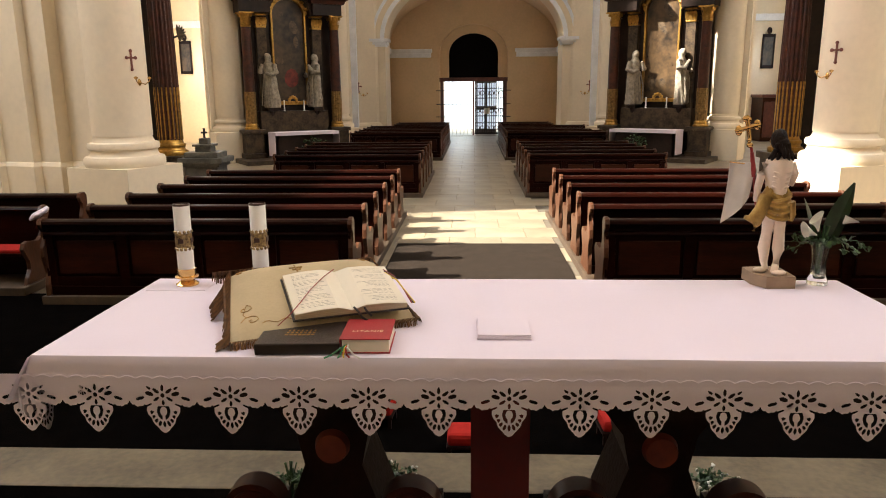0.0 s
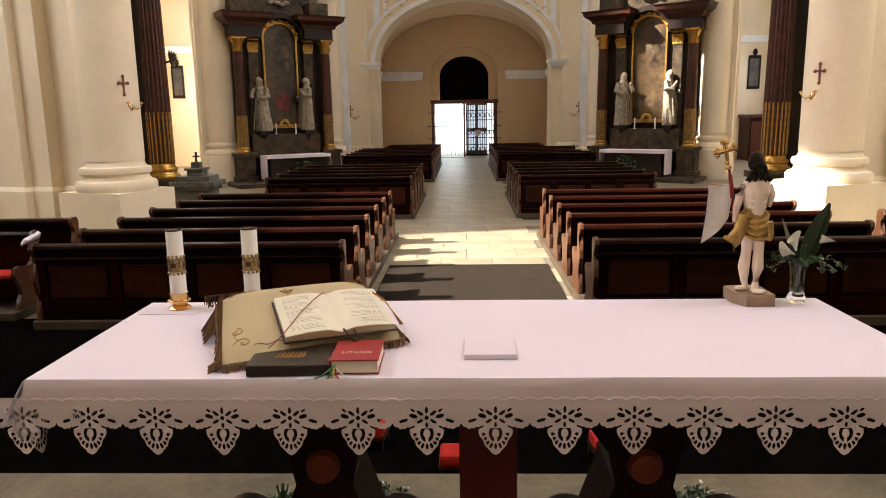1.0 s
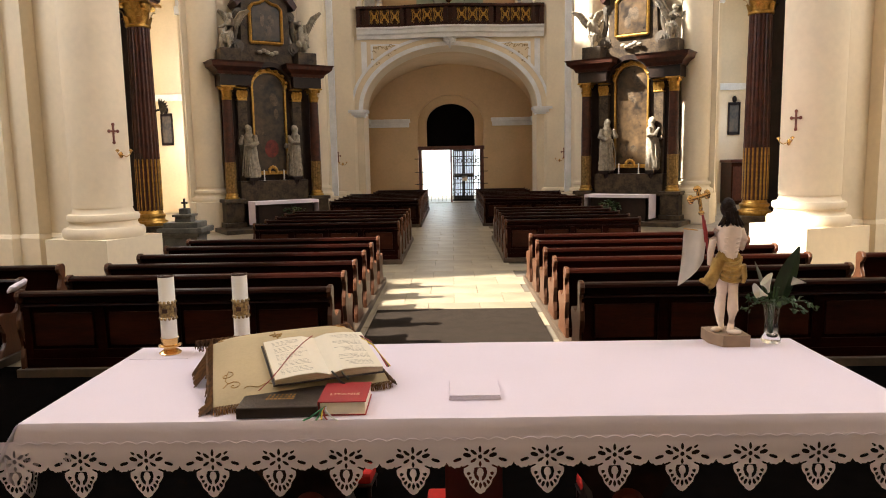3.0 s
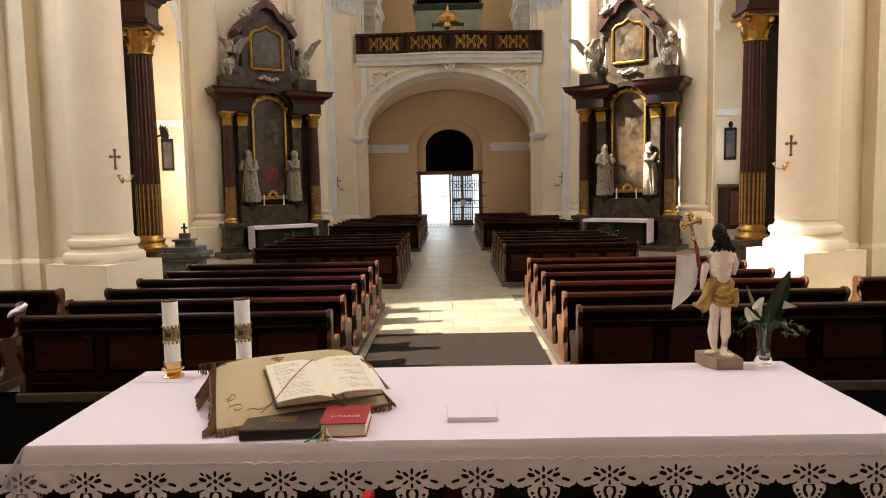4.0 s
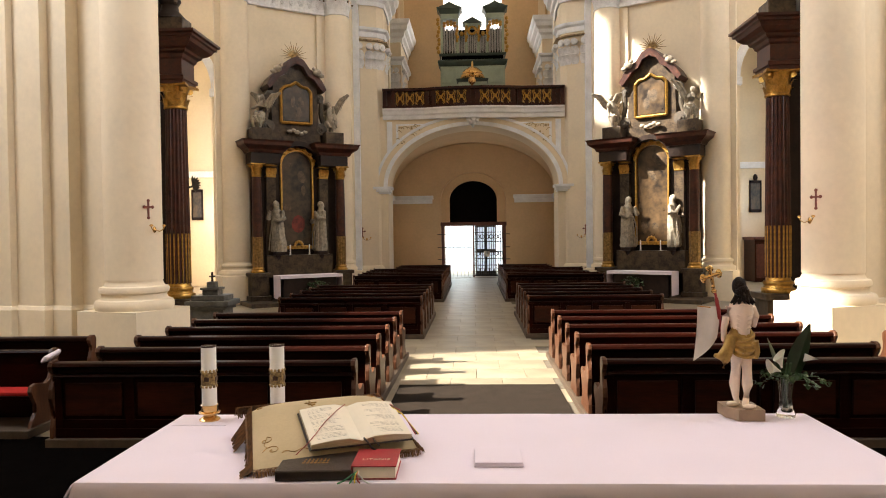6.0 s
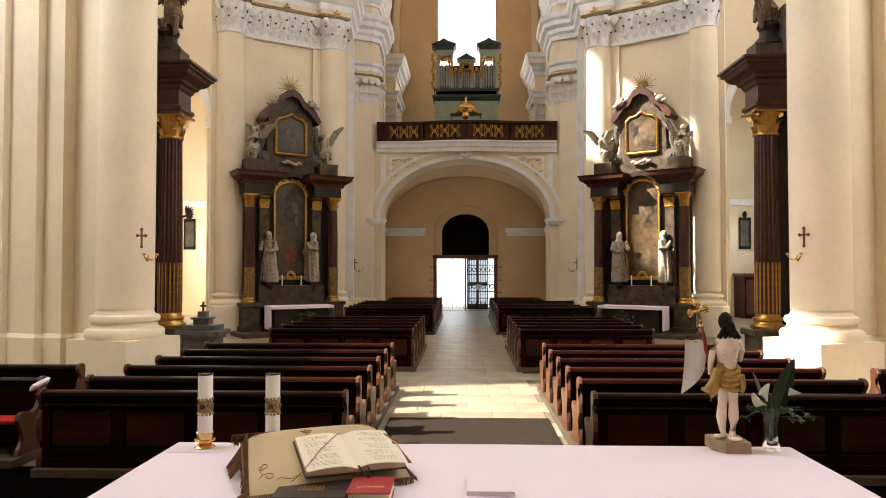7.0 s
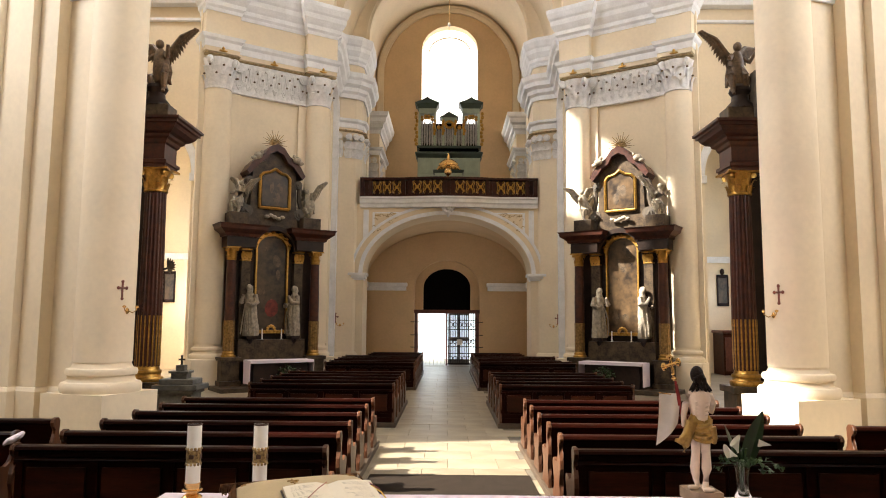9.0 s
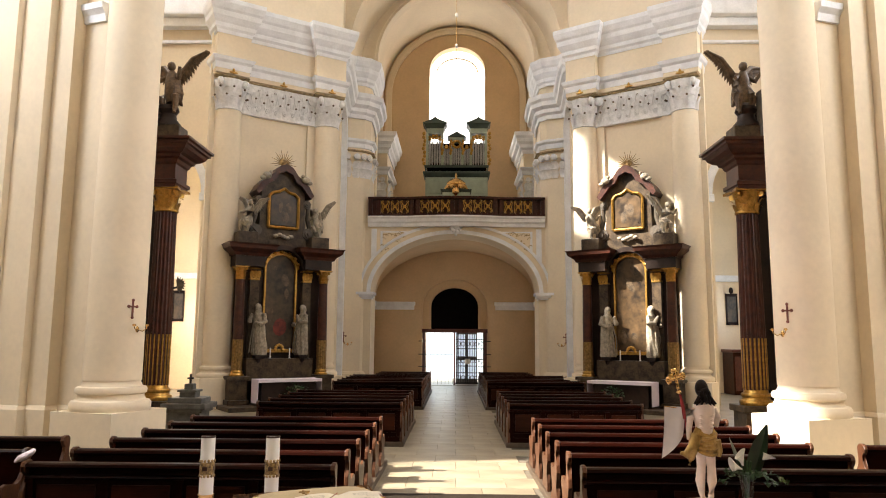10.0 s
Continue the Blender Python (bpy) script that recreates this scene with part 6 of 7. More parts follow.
        ivy_leaf(bm, pose(r_ * math.cos(a), r_ * math.sin(a) * 0.6, 0.35 + rg.uniform(0, 0.4) * (1 - r_), rg.uniform(-60, 60), rg.uniform(-60, 60), rg.uniform(0, 360)), rg.uniform(0.03, 0.06))
    for k in range(10):
        a = k * 0.63
        tube([(0, 0, 0.18), (0.12 * math.cos(a), 0.1 * math.sin(a), 0.4), (0.3 * math.cos(a), 0.2 * math.sin(a), 0.5)], 0.006, 4, bm)
    tagged(part("foliage", bm, IVY, pl), kind="stuff")
    # statues
    for k, sx in enumerate((-0.80, 0.78)):
        p = frame_of(s) @ Vector((2.08 + sx, -0.92, 1.78))
        st = tagged(obj("saint_statue", robed(1.80, seed + k, 1 if k else -1), STATUE, smooth=True), ("pale carved statue in long robes beside a painting", "pale weathered robed statue with folded arms")[k], "statue", "altar statues")
        st.matrix_world = pose(p.x, p.y, p.z, 0, 0, s * 33 + (12 if sx < 0 else -12))
    for k, sx in enumerate((-1.32, 1.32)):
        p = frame_of(s) @ Vector((2.08 + sx, -0.85, 6.02 + 0.1))
        an = tagged(obj("angel_statue", winged(1.15, seed + 5 + k, 0.25 if sx < 0 else -0.25), STATUE, smooth=True), "carved winged figure perched on a cornice", "statue", "altar angels")
        an.matrix_world = pose(p.x, p.y, p.z + 0.06, 0, 0, s * 33)
    return e


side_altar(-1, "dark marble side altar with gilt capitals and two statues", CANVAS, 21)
side_altar(1, "sunlit marble side altar with gilt capitals and two statues", CANVAS_SUNLIT, 47)

# ---- transept altars beside the front piers: one column of each shows ----
for s, nm in SIDES:
    X, Yc = 7.22, 15.5
    e = thing("transept_altar", "tall dark marble altar with red marble gilt-fluted column", "side altar", (s * X, Yc, 0), group="transept altars")

    def tp(name, bm, m, lab="", smooth=False):
        return part(name, turned(bm, Matrix.Diagonal((s, 1, 1, 1))), m, e, lab, smooth)
    pd = bx(-0.50, 0.75, -0.50, 0.50, 0.0, 0.18, 0.02)
    bx(-0.40, 0.75, -0.40, 0.40, 0.18, 0.66, 0.01, pd)
    bx(-0.48, 0.75, -0.48, 0.48, 0.66, 0.82, 0.03, pd)
    tp("pedestal", pd, GREYMARBLE, "grey-green marble pedestal")
    tp("column_base", lathe([(0.27 * r, 0.82 + z * 0.6) for r, z in COL_BASE], 28), GOLD, "gilt column base", True)
    nfl = 18
    for z0, z1, r0, r1, mt in ((1.18, 2.42, 0.285, 0.285, GOLD), (2.42, 5.46, 0.285, 0.25, REDMARBLE)):
        fl = bmesh.new()
        rings = []
        for z, r in ((z0, r0), (z1, r1)):
            rings.append([fl.verts.new(((r - (0.026 if k % 4 > 1 else 0)) * math.cos(2 * math.pi * k / (4 * nfl)), (r - (0.026 if k % 4 > 1 else 0)) * math.sin(2 * math.pi * k / (4 * nfl)), z)) for k in range(4 * nfl)])
        for k in range(4 * nfl):
            fl.faces.new((rings[0][k], rings[0][(k + 1) % (4 * nfl)], rings[1][(k + 1) % (4 * nfl)], rings[1][k]))
        if mt is GOLD:
            tp("fluted_shaft", fl, REDMARBLE, "red marble lower shaft")
            g0 = None
            for k in range(nfl):
                a = 2 * math.pi * (4 * k + 2.5) / (4 * nfl)
                if g0 is None:
                    g0 = tp("gilt_flute", tube([(0, 0, z0 + 0.02), (0, 0, z1 - 0.02)], 0.024, 6), GOLD, "gilt filling of a flute", True)
                    gf = g0
                else:
                    gf = new("gilt_flute", g0.data)
                    gf.parent = e
                gf.matrix_local = pose(0.268 * math.cos(a), 0.268 * math.sin(a), 0)
        else:
            tp("shaft", fl, mt, "red-brown fluted marble shaft")
    cb = bmesh.new()
    cap_gold(cb, 0, 0, 0.27, 5.42, 6.02)
    tp("capital", cb, GOLD, "gilt leaf capital", True)
    tp("entablature", bx(-0.30, 1.3, -0.36, 0.36, 6.02, 6.72, 0.02), DKMARBLE, "dark marble entablature")
    cn2 = sweep([(1.3, 0.36), (-0.30, 0.36), (-0.30, -0.36), (1.3, -0.36)], [(-0.05, 6.0), (0.05, 6.0), (0.05, 6.08), (0.09, 6.10), (0.09, 6.18), (0.02, 6.22), (0.02, 6.58), (0.06, 6.62), (0.09, 6.70), (0.16, 6.74), (0.18, 6.80), (0.27, 6.84), (0.36, 6.92), (0.40, 7.0), (0.46, 7.02), (0.46, 7.08), (0.52, 7.10), (0.52, 7.16), (-0.05, 7.18)])
    tp("cornice", cn2, REDMARBLE, "heavy curved red-brown marble cornice")
    tp("cornice_top", bx(-0.3, 1.3, -0.36, 0.36, 6.7, 7.15), DKMARBLE)
    tp("attic_block", bx(-0.32, 0.5, -0.3, 0.3, 7.15, 7.62, 0.03), GREYMARBLE, "grey marble block under an eagle-like angel")
    tp("back_slab", bx(0.18, 1.6, 0.34, 0.60, 0.0, 8.2, 0.02), DKMARBLE, "tall dark marble back wall")
    tp("curved_block", lathe([(0.34, 7.62), (0.33, 7.70), (0.22, 7.82), (0.20, 7.95), (0.27, 8.06), (0.24, 8.16)], 20, (0.10, 0, 0)), DKMARBLE, "dark curved block under the winged figure", True)
    tp("scroll", bx(0.3, 0.62, -0.45, -0.1, 7.15, 8.5, 0.05), STATUE_DARK, "dark carved side piece")
    an = tagged(obj("angel_statue", winged(1.4, 60 + s, 0.1 * s), CARVED_BROWN, smooth=True), "large carved figure with spread wings on a cornice", "statue", "large angels")
    an.matrix_world = pose(s * (X - 0.02), Yc - 0.05, 8.16, 0, 0, s * 20)
    pal = bmesh.new()
    for k in range(9):
        a = radians(-70 + 160 * k / 8)
        tube([(0, 0, 0), (0.12 * math.cos(a), -0.02, 0.12 * math.sin(a) + 0.05), (0.2 * math.cos(a), -0.03, 0.2 * math.sin(a) + 0.06)], 0.02, 6, pal, [0.02, 0.035, 0.008])
    if s < 0:
        ob = tagged(obj("carved_spray", pal, STATUE_DARK, smooth=True), "dark carved leaf spray fixed to the altar column", "ornament")
        ob.matrix_world = pose(s * X + 0.40, Yc - 0.02, 3.55)
        tagged(obj("spray_bracket", tube([(s * X + 0.2, Yc, 3.5), (s * X + 0.42, Yc, 3.57)], 0.025, 6), IRON), "short iron bracket holding a carved spray", "bracket")

# ---- gallery parapet ----
gal = thing("gallery_parapet", "dark mahogany gallery parapet with gilt lattice panels", "balustrade", (0.06, GA - 1.07, 7.73))


def bow(x):
    return -0.10 - 0.30 * max(0.0, math.cos(min(1.0, abs(x) / 2.1) * math.pi / 2)) ** 0.8


XS = [-4.02 + 8.04 * k / 40 for k in range(41)]
for nm2, z0, z1, d in (("lower_rail", 0.0, 0.13, 0.10), ("top_rail", 0.76, 0.90, 0.16)):
    bm = sweep([(x, bow(x)) for x in XS], [(0, z0), (d, z0 + 0.02), (d, z1 - 0.02), (0, z1), (-0.12, z1), (-0.12, z0)])
    part(nm2, bm, GALLERYWOOD, gal)
part("backing", sweep([(x, bow(x) + 0.06) for x in XS], [(0, 0.1), (0.01, 0.1), (0.01, 0.8), (0, 0.8)]), GALLERYWOOD, gal, "dark boards behind the lattice")
posts = [-3.92, -3.55, -2.05, -1.75, -0.18, 0.18, 1.75, 2.05, 3.55, 3.92]
for x in posts:
    part("post", bx(x - 0.09, x + 0.09, bow(x) - 0.10, bow(x) + 0.05, 0.1, 0.8, 0.015), GALLERYWOOD, gal)
for a, b_ in ((-3.46, -2.14), (-1.66, -0.27), (0.27, 1.66), (2.14, 3.46)):
    n3 = 3
    for k in range(n3):
        x0, x1 = a + (b_ - a) * k / n3, a + (b_ - a) * (k + 1) / n3
        xm, y_ = (x0 + x1) / 2, bow((x0 + x1) / 2) - 0.04
        bm = bmesh.new()
        hw = (x1 - x0) / 2 - 0.03
        for sx in (-1, 1):
            for sz in (-1, 1):
                tube([(xm, y_, 0.45), (xm + sx * hw * 0.45, y_ - 0.02, 0.45 + sz * 0.10), (xm + sx * hw * 0.85, y_, 0.45 + sz * 0.26), (xm + sx * hw * 0.60, y_, 0.45 + sz * 0.30), (xm + sx * hw * 0.45, y_, 0.45 + sz * 0.22)], 0.02, 5, bm, [0.032, 0.028, 0.024, 0.020, 0.012])
                blob((xm + sx * hw * 0.52, y_ - 0.02, 0.45 + sz * 0.155), (0.055, 0.02, 0.030), bm, 1, (0, -sx * sz * 35, 0))
            tube([(xm + sx * hw, y_, 0.20), (xm + sx * hw * 0.72, y_, 0.45), (xm + sx * hw, y_, 0.70)], 0.018, 5, bm)
        for t in range(6):
            blob((xm + 0.055 * math.cos(t * 1.047), y_ - 0.03, 0.45 + 0.06 * math.sin(t * 1.047)), (0.034, 0.02, 0.036), bm, 1)
        blob((xm, y_ - 0.05, 0.45), (0.03, 0.02, 0.03), bm, 1)
        part("lattice_panel", bm, GOLD, gal, "gilt lattice panel", True)
        if k:
            part("gilt_bar", bx(x0 - 0.025, x0 + 0.025, y_ - 0.04, y_ + 0.03, 0.14, 0.76, 0.008), GALLERYWOOD, gal)
gal.scale = (0.966, 0.966, 0.966)
gc = structure("trim_gallery_cornice", sweep([(x + 0.06, bow(x)) for x in XS], [(0.0, -0.47), (0.03, -0.47), (0.06, -0.32), (0.12, -0.26), (0.14, -0.12), (0.20, -0.06), (0.20, 0.0), (-1.4, 0.0), (-1.4, -0.2), (-0.5, -0.47)]), STUCCO, "white moulded cornice under the gallery", "trim")
gc.matrix_world = Matrix.Translation((0, GA - 1.07, 7.73)) @ Matrix.Scale(0.966, 4)
structure("floor_gallery", bx(-4.4, 4.5, GA - 0.05, 37.4, 7.62, 7.9), PLATFORM, "wooden floor of the organ gallery", "floor")
for s in (-1, 1):
    bm = prism([(s * 3.86 + 0.06, 5.35), (s * 3.86 + 0.06, 7.36), (s * 3.62 + 0.06, 7.36), (s * 3.62 + 0.06, 5.75)], GA - 0.035, GA + 0.01, "y")
    structure("trim_spandrel_strip", bm, STUCCO, "narrow white stucco panel", "trim").matrix_world = FORWARD
    sp = [(3.45, 6.05), (3.45, 7.25), (2.05, 7.25), (2.3, 7.0), (2.75, 6.7)]
    structure("trim_spandrel_frame", prism([(s * x + 0.06, z) for x, z in sp], GA - 0.03, GA + 0.01, "y"), STUCCO, "white framed spandrel panel", "trim").matrix_world = FORWARD
    cx_, cz_ = sum(p[0] for p in sp) / 5, sum(p[1] for p in sp) / 5
    structure("trim_spandrel_field", prism([(s * (cx_ + (x - cx_) * 0.84) + 0.06, cz_ + (z - cz_) * 0.84) for x, z in sp], GA - 0.036, GA + 0.01, "y"), CREAM, "cream spandrel field", "trim").matrix_world = FORWARD
    rg = random.Random(5)
    bm = bmesh.new()
    for k in range(26):
        t0, t1 = rg.random(), rg.random()
        x, z = 2.4 + 1.0 * t0, 7.2 - t1 * (0.25 + 0.75 * t0) * 1.0
        if k % 2:
            blob((s * x + 0.06, GA - 0.045, z), (0.045, 0.02, 0.045), bm, 1)
        else:
            tube([(s * (x + 0.09 * math.cos(a)) + 0.06, GA - 0.042, z + 0.06 * math.sin(a * 1.4)) for a in (0, 0.7, 1.4, 2.1, 2.8)], 0.014, 4, bm)
    tagged(structure("trim_spandrel_scrolls", bm, ORNAMENT, "ochre and gilt leaf scrolls", "trim", True), kind="stuff").matrix_world = FORWARD
bm = bmesh.new()
for k in range(9):
    a = 2 * math.pi * k / 9
    blob((0.04 + 0.2 * math.cos(a), GA - 1.28, 7.28 + 0.2 * math.sin(a)), (0.10, 0.08, 0.10), bm)
blob((0.04, GA - 1.32, 7.30), (0.14, 0.1, 0.18), bm)
blob((0.04, GA - 1.20, 7.05), (0.08, 0.08, 0.2), bm)
structure("trim_keystone", bm, STUCCO, "white stucco keystone ornament", "trim", True)

# ---- organ ----
org = thing("organ", "sage green organ case with tin pipes and gilt carvings", "organ", (0.06, 32.0, 7.9))
part("case_base", bx(-1.52, 1.52, 0, 1.2, 0.0, 2.55, 0.02), ORGAN_GREEN, org)
for x0, x1 in ((-1.45, -0.75), (0.75, 1.45)):
    part("base_panel", bx(x0, x1, -0.03, 0.02, 1.55, 2.25, 0.015), ORGAN_GREEN, org)
part("moulding", sweep([(-1.52, 1.2), (-1.52, 0), (1.52, 0), (1.52, 1.2)], [(0, 2.35), (0.05, 2.4), (0.12, 2.55), (0.12, 2.62), (0, 2.66)]), ORGAN_DARK, org, "dark green moulding")
part("moulding", sweep([(-1.5, 1.2), (-1.5, 0), (1.5, 0), (1.5, 1.2)], [(0, 2.82), (0.06, 2.84), (0.08, 2.94), (0, 2.96)]), ORGAN_DARK, org, "dark green moulding")
# black case back: the shade between the pipes is put into its colour
part("upper_case", bx(-1.46, 1.46, 0.25, 1.1, 2.6, 4.12), BLACK_INFILL, org, "case back blackened for the shade between the pipes")
for x in (-1.44, -0.70, -0.28, 0.28, 0.70, 1.44):
    part("post", bx(x - 0.06, x + 0.06, -0.02, 0.3, 2.9, 4.55 if abs(x) > 0.5 else 4.2, 0.01), ORGAN_GREEN, org)
for x0, x1, n4, ztop_, arch_ in ((-1.38, -0.76, 5, 4.25, 0.25), (-0.64, -0.34, 4, 3.95, 0.1), (-0.22, 0.22, 5, 4.0, 0.2), (0.34, 0.64, 4, 3.95, 0.1), (0.76, 1.38, 5, 4.25, 0.25)):
    w = (x1 - x0) / n4
    for k in range(n4):
        h_ = ztop_ - 0.2 + arch_ * abs((k + 0.5) / n4 - 0.5) * 2
        part("pipe", lathe([(w * 0.12, 2.95), (w * 0.40, 3.12), (w * 0.40, h_), (w * 0.30, h_)], 10, (x0 + w * (k + 0.5), 0.08, 0)), PIPE, org, "", True)
for x in (-1.07, 1.07):
    part("tower_head", bx(x - 0.42, x + 0.42, -0.06, 0.7, 4.55, 4.86, 0.02), ORGAN_GREEN, org)
    part("tower_cornice", sweep([(x - 0.42, 0.7), (x - 0.42, -0.06), (x + 0.42, -0.06), (x + 0.42, 0.7)], [(-0.05, 4.8), (0.02, 4.8), (0.10, 4.98), (0.17, 5.02), (0.17, 5.08), (-0.05, 5.1)]), ORGAN_DARK, org, "dark green cornice")
    part("tower_roof", prism([(x - 0.55, 5.08), (x + 0.55, 5.08), (x + 0.2, 5.22), (x, 5.34), (x - 0.2, 5.22)], -0.2, 0.8, "y"), ORGAN_DARK, org, "curved dark green roof")
    part("finial", lathe([(0.05, 5.3), (0.07, 5.38), (0.02, 5.44), (0.005, 5.56)], 10, (x, 0.2, 0)), ORGAN_DARK, org, "", True)
    bm = bmesh.new()
    for k in range(8):
        blob((x - 0.24 + 0.48 * (k % 4) / 3, -0.02, 4.34 + 0.12 * (k // 4) - 0.06 * abs(k % 4 - 1.5)), (0.09, 0.05, 0.08), bm)
    part("gilt_carving", bm, GOLD, org, "gilt carved leaves", True)
    bm = bmesh.new()
    for k in range(9):
        blob((math.copysign(1.60 + 0.04 * math.sin(k * 1.9), x), 0.05, 3.05 + 0.19 * k), (0.08, 0.05, 0.10), bm)
    part("gilt_wing", bm, GOLD, org, "gilt carved side wing", True)
part("centre_head", bx(-0.36, 0.36, -0.04, 0.6, 4.18, 4.36, 0.02), ORGAN_GREEN, org)
part("centre_roof", prism([(-0.46, 4.36), (0.46, 4.36), (0.2, 4.50), (0, 4.62), (-0.2, 4.50)], -0.16, 0.7, "y"), ORGAN_DARK, org, "curved dark green roof")
bm = bmesh.new()
for k in range(12):
    a = 2 * math.pi * k / 12
    blob((0.18 * math.cos(a), -0.04, 4.0 + 0.16 * math.sin(a)), (0.07, 0.05, 0.07), bm)
for x in (-0.5, 0.5):
    part("gilt_leaf", blob((x, -0.02, 3.86), (0.10, 0.05, 0.12)), GOLD, org, "gilt carved leaf", True)
part("gilt_carving", bm, GOLD, org, "gilt carved leaves", True)
for x in (-0.72, -0.30, 0.30, 0.72):
    for k in range(5):
        part("gilt_leaf", blob((x + 0.03 * math.sin(k * 2.1), -0.06, 3.55 + 0.15 * k), (0.065 + 0.012 * (k % 2), 0.04, 0.10)), GOLD, org, "gilt carved leaf", True)
pos = thing("organ_positive", "small green organ case with gilt ribbed dome behind the parapet", "organ", (0.04, GA - 0.55, 7.73))
part("case", bx(-0.62, 0.62, -0.1, 0.5, 0.0, 1.28, 0.02), ORGAN_GREEN, pos)
part("cornice", sweep([(-0.62, 0.5), (-0.62, -0.1), (0.62, -0.1), (0.62, 0.5)], [(-0.02, 1.2), (0.05, 1.24), (0.08, 1.34), (-0.02, 1.36)]), ORGAN_DARK, pos)
part("dome", lathe([(0.52, 1.36), (0.55, 1.44), (0.48, 1.47), (0.50, 1.54), (0.43, 1.60), (0.44, 1.67), (0.34, 1.78), (0.20, 1.88), (0.06, 1.92), (0.05, 2.06), (0.005, 2.2)], 24, (0, 0.2, 0)), BRASS, pos, "ribbed brass dome", True)
ball = tagged(obj("parapet_ball", lathe([(0.06, 0), (0.04, 0.05), (0.14, 0.14), (0.17, 0.24), (0.13, 0.35), (0.03, 0.41)], 18), BRASS, smooth=True), "brass ball on the gallery rail", "finial")
ball.matrix_world = pose(0.02, GA - 1.38, 8.59)

# ---- entrance door ----
dr = thing("door_1", "iron grille double door, one leaf open to the bright street", "door", (0, 36.78, 0), kind="structure")
for x in (-1.66, 1.66):
    part("frame_post", bx(x - 0.08, x + 0.08, -0.08, 0.08, 0, 2.98, 0.01), DOORWOOD, dr)
part("transom", bx(-1.78, 1.78, -0.1, 0.1, 2.78, 2.98, 0.015), DOORWOOD, dr)
part("mullion", bx(-0.05, 0.05, -0.06, 0.06, 0, 2.8, 0.01), DOORWOOD, dr)
for z in (0.95, 1.6, 2.3):
    part("hinge_bar", bx(-1.95, -1.5, -0.12, -0.08, z, z + 0.04), IRON, dr)
    part("hinge_bar", bx(1.5, 1.95, -0.12, -0.08, z, z + 0.04), IRON, dr)
lf = part("grille_leaf", bx(0.06, 1.58, -0.02, 0.02, 0.05, 0.14), IRON, dr, "closed iron grille leaf")
for k in range(13):
    x = 0.1 + 1.46 * k / 12
    part("bar", bx(x - 0.018, x + 0.018, -0.02, 0.02, 0.1, 2.78), IRON, lf)
for z in (0.62, 0.98, 1.34, 1.9, 2.4):
    part("bar", bx(0.06, 1.58, -0.025, 0.025, z, z + 0.045), IRON, lf)
for k in range(6):
    for j in range(3):
        bm = bmesh.new()
        for t in range(10):
            a0, a1 = 2 * math.pi * t / 10, 2 * math.pi * (t + 1) / 10
            x, z = 0.22 + 0.244 * k, 0.38 + 0.9 * j
            tube([(x + 0.1 * math.cos(a0), 0, z + 0.12 * math.sin(a0)), (x + 0.1 * math.cos(a1), 0, z + 0.12 * math.sin(a1))], 0.016, 4, bm)
        part("scroll", bm, IRON, lf)
part("notice", bx(0.55, 0.85, -0.04, -0.03, 1.1, 1.4), BANNER, dr, "small white paper notice")
lf = part("grille_leaf", bx(-1.50, -0.1, 0.0, 0.02, 1.60, 1.63), IRON, dr, "thin inner grille of the open leaf")
for k in range(8):
    x = -1.5 + 1.4 * k / 7
    part("bar", bx(x - 0.007, x + 0.007, 0.0, 0.02, 0.05, 2.78), IRON, lf)
part("tympanum", prism([(-1.5, 2.98), (1.5, 2.98), (1.5, 4.3)] + arc(0, 4.3, 1.5, 1.2, 0, 180, 20) + [(-1.5, 4.3)], 0.83, 0.90, "y"), BLACK_INFILL, dr, "black infill of the arch over the door")
inner = thing("door_2", "closed grey glazed inner door behind the grille", "door", (0.68, 37.5, 0), kind="structure")
part("leaf", bx(-0.56, 0.56, 0, 0.05, 0.0, 2.95, 0.01), STONE_GREY, inner)
for z0, z1 in ((0.3, 1.3), (1.5, 2.7)):
    for x in (-0.28, 0.28):
        part("pane", bx(x - 0.22, x + 0.22, -0.012, -0.004, z0, z1), PANE, inner, "pane with daylight behind")

# ---- crosses and sconces ----


def wall_cross(at, rz, h, label="dark red painted consecration cross"):
    bm = bx(-h * 0.05, h * 0.05, -0.012, 0.004, -h / 2, h / 2)
    bx(-h * 0.26, h * 0.26, -0.012, 0.004, h * 0.08, h * 0.18, 0, bm)
    for x, z in ((0, h / 2), (0, -h / 2), (-h * 0.26, h * 0.13), (h * 0.26, h * 0.13)):
        blob((x, -0.006, z), (h * 0.10, 0.012, h * 0.10), bm)
    ob = tagged(obj("wall_cross", bm, CROSSRED, smooth=False), label, "cross", "consecration crosses")
    ob.matrix_world = pose(*at, 0, 0, rz)


def sconce(at, rz, k=1.0):
    e = thing("wall_sconce", "small brass wall sconce with curled arms", "sconce", at, rz, group="wall sconces")
    part("plate", turned(blob((0, 0, 0), (0.06 * k, 0.02, 0.09 * k)), Matrix()), BRASS, e, "", True)
    for sx in (-1, 1):
        part("arm", tube([(0, -0.01, 0), (sx * 0.10 * k, -0.08 * k, -0.05 * k), (sx * 0.20 * k, -0.12 * k, 0.02 * k), (sx * 0.22 * k, -0.12 * k, 0.07 * k)], 0.014 * k, 6), BRASS, e)
        part("drip_pan", lathe([(0.01, 0), (0.05 * k, 0.02), (0.05 * k, 0.035), (0.02 * k, 0.05)], 10, (sx * 0.22 * k, -0.12 * k, 0.07 * k)), BRASS, e)


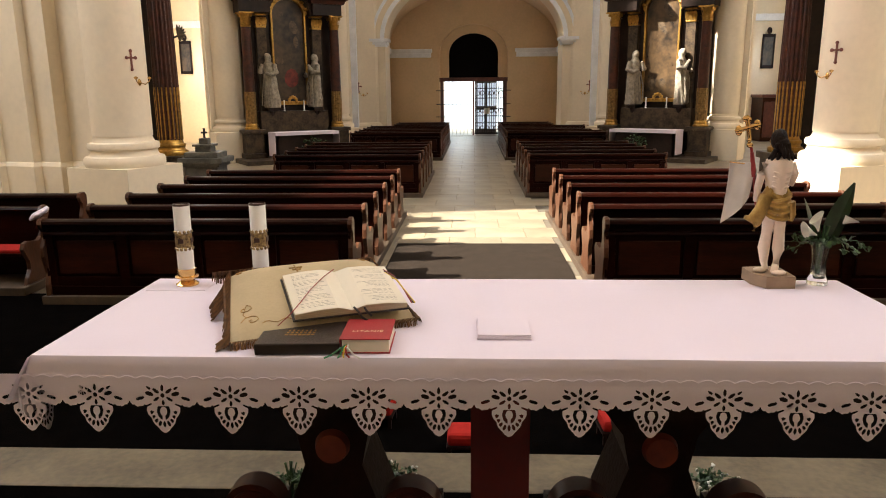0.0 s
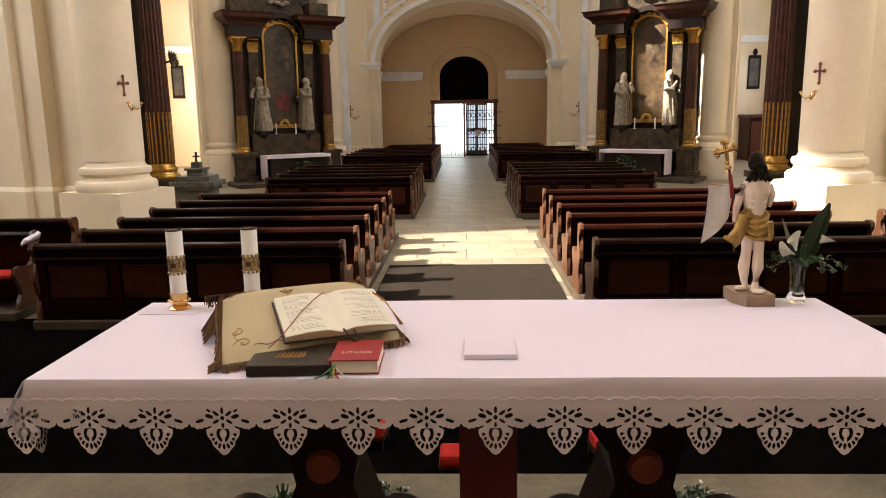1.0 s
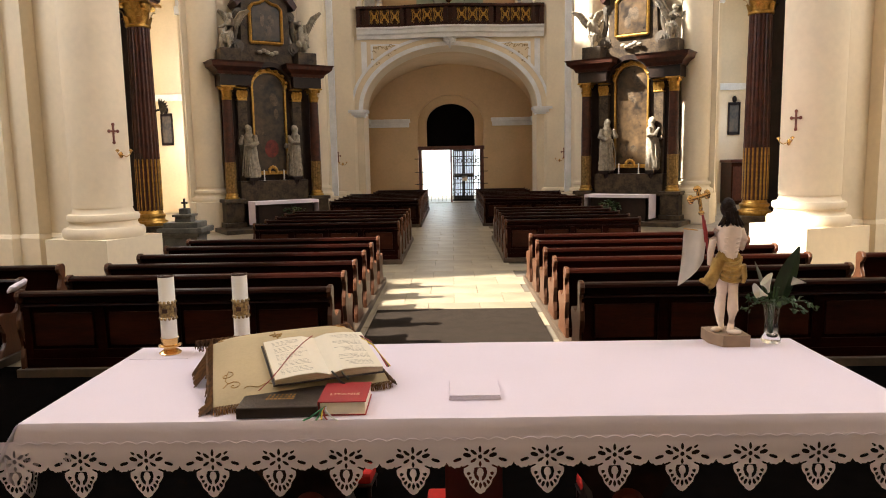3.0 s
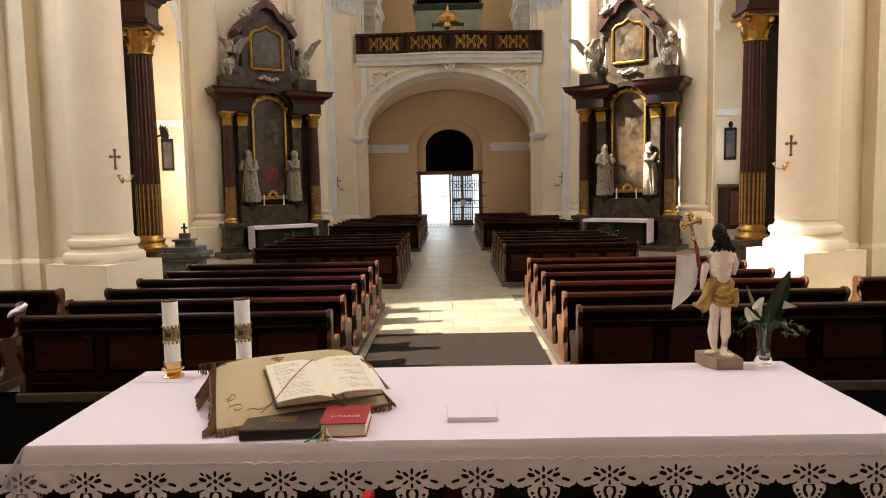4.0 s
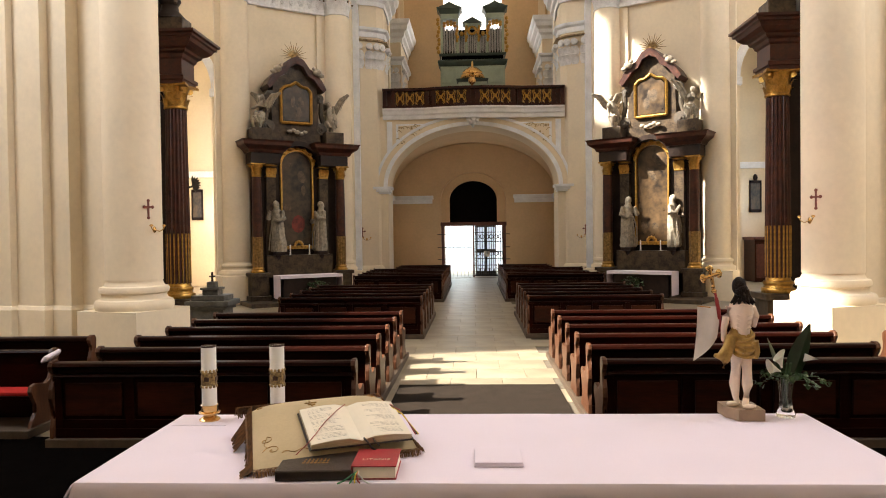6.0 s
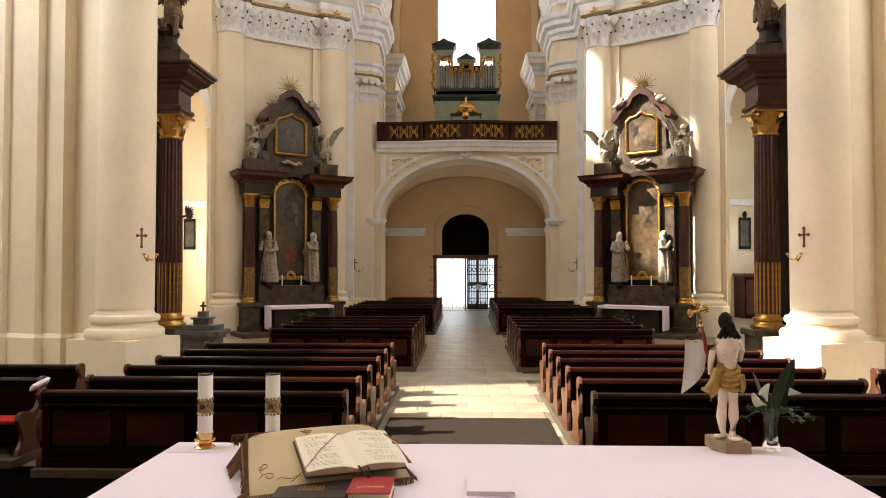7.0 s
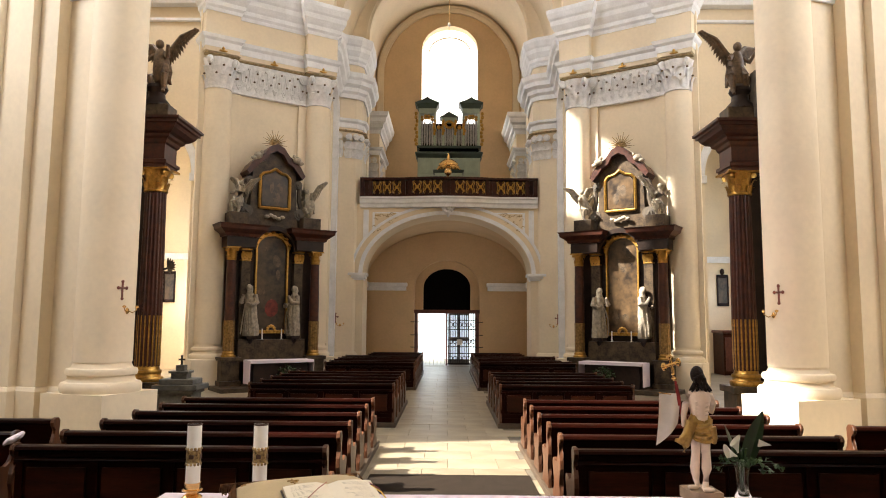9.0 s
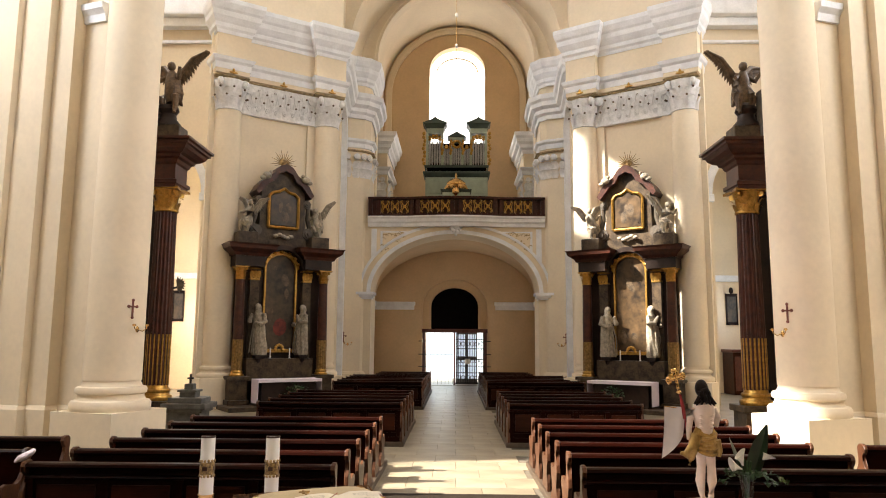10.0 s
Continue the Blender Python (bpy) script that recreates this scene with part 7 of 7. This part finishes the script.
for s in (-1, 1):
    a = radians(-34)
    cx_ = 6.52 + s * 0.065
    wall_cross((s * (cx_ - 0.523 * math.cos(a)), 11.65 + 0.523 * math.sin(a), 2.83), -s * 56 if s > 0 else 56, 0.32)
    sconce((s * (cx_ - 0.525 * math.cos(radians(-20))), 11.65 + 0.525 * math.sin(radians(-20)), 2.45), 68 if s < 0 else -68, 0.7)
    wall_cross((s * 4.72 + 0.0, 28.47, 2.45), 12 if s < 0 else -12, 0.36)
    sconce((s * 4.55, 28.53, 2.15), 15 if s < 0 else -15, 0.7)
    sconce((s * 3.77, 29.5, 2.25), 90 if s < 0 else -90, 0.7)
    sconce((s * 5.45, 28.38, 2.22), 5 if s < 0 else -5, 0.7)

# ---- font, pictures, hanging lamp rod ----
ft = thing("stone_font", "grey stone font with a small cross on its lid", "font", (-5.98, 14.4, 0))
fb = bx(-0.46, 0.46, -0.40, 0.40, 0.0, 0.14, 0.02)
bx(-0.36, 0.36, -0.32, 0.32, 0.14, 0.66, 0.015, fb)
bx(-0.42, 0.42, -0.37, 0.37, 0.66, 0.74, 0.015, fb)
bx(-0.50, 0.50, -0.42, 0.42, 0.74, 0.86, 0.02, fb)
part("body", fb, STONE_GREY, ft, "dark grey block with stepped mouldings")
fb = bx(-0.38, 0.38, -0.32, 0.32, 0.86, 0.98, 0.02)
bx(-0.18, 0.18, -0.16, 0.16, 0.98, 1.10, 0.02, fb)
bx(-0.22, 0.22, -0.20, 0.20, 1.10, 1.15, 0.012, fb)
bx(-0.10, 0.10, -0.10, 0.10, 1.15, 1.28, 0.015, fb)
part("lid", fb, STONE_GREY, ft, "stepped grey stone lid")
bm = bx(-0.02, 0.02, -0.02, 0.02, 1.26, 1.50)
bx(-0.07, 0.07, -0.02, 0.02, 1.38, 1.42, 0, bm)
part("cross", bm, IRON, ft, "small dark cross")
for s in (-1, 1):
    pc = thing("framed_picture", "small dark picture in a carved frame on the chapel wall", "picture", (13.1 if s > 0 else -13.25, 31.96, 3.9), group="chapel pictures")
    pc.scale = (0.55, 1.0, 1.0)
    part("canvas", bx(-0.40, 0.40, 0.0, 0.03, -0.62, 0.62), CANVAS, pc)
    bm = bmesh.new()
    for x0, x1, z0, z1 in ((-0.5, -0.38, -0.74, 0.74), (0.38, 0.5, -0.74, 0.74), (-0.5, 0.5, 0.6, 0.74), (-0.5, 0.5, -0.74, -0.6)):
        bx(x0, x1, -0.03, 0.05, z0, z1, 0.015, bm)
    part("frame", bm, DARKWOOD, pc)
    bm = blob((0, 0, 0.88), (0.2, 0.05, 0.16))
    part("crest", bm, DARKWOOD, pc, "", True)
cf = thing("confessional", "red-brown wooden confessional against the chapel wall", "confessional", (13.15, 31.3, 0))
cf.scale = (0.72, 1.0, 0.9)
part("body", bx(-0.8, 0.8, -0.6, 0.68, 0.0, 2.1, 0.02), PEW_PANEL, cf)
part("cornice", bx(-0.9, 0.9, -0.7, 0.68, 2.1, 2.25, 0.03), DOORWOOD, cf, "red-brown moulded cornice")
for x0, x1 in ((-0.7, -0.08), (0.08, 0.7)):
    part("door_panel", bx(x0, x1, -0.63, -0.58, 0.2, 1.9, 0.015), DOORWOOD, cf, "red-brown door panel")
rod = thing("hanging_lamp_rod", "thin lamp rod with glass beads hanging from the vault", "lamp", (0.03, 20.0, 11.2))
part("rod", tube([(0, 0, 0.0), (0, 0, H - 11.2)], 0.008, 6), BRASS, rod)
for k in range(8):
    part("bead", blob((0, 0, 0.55 + 1.05 * k), (0.05, 0.05, 0.08)), BANNER, rod, "", True)

# ---- floor slabs, last ----
rg = random.Random(12)
fl = thing("floor", "worn sandstone slabs of the church floor", "floor", kind="structure")
base = {}


def slab(w, d):
    key = (round(w, 2), round(d, 2))
    if key not in base:
        bm = bx(-w / 2 + 0.003, w / 2 - 0.003, -d / 2 + 0.003, d / 2 - 0.003, -0.05, 0.0)
        bmesh.ops.bevel(bm, geom=[e_ for e_ in bm.edges if e_.verts[0].co.z > -0.01 and e_.verts[1].co.z > -0.01], offset=0.004, segments=1, affect="EDGES")
        me_ = bpy.data.meshes.new("slab")
        bm.to_mesh(me_)
        bm.free()
        me_.materials.append(STONE)
        base[key] = me_
    return base[key]


for j in range(38):
    y = 5.6 + 0.8 * j + 0.4
    if y > 36.4:
        break
    for i in range(4):
        x = -1.6 + 0.8 * i + (0.4 if j % 2 else 0.0)
        ob = new("slab", slab(0.8, 0.8))
        ob.parent = fl
        ob.matrix_local = pose(x + 0.05, y, rg.uniform(-0.0015, 0.0015), rg.uniform(-0.08, 0.08), rg.uniform(-0.08, 0.08), 0)
for x0, x1, y0, y1 in ((-13.9, -1.95, 2.3, 37.4), (2.05, 13.9, 2.3, 37.4), (-1.95, 2.05, 2.3, 5.6), (-1.95, 2.05, 36.4, 43.9)):
    ob = obj("slab_field", bx(x0, x1, y0, y1, -0.05, -0.002), STONE, fl)
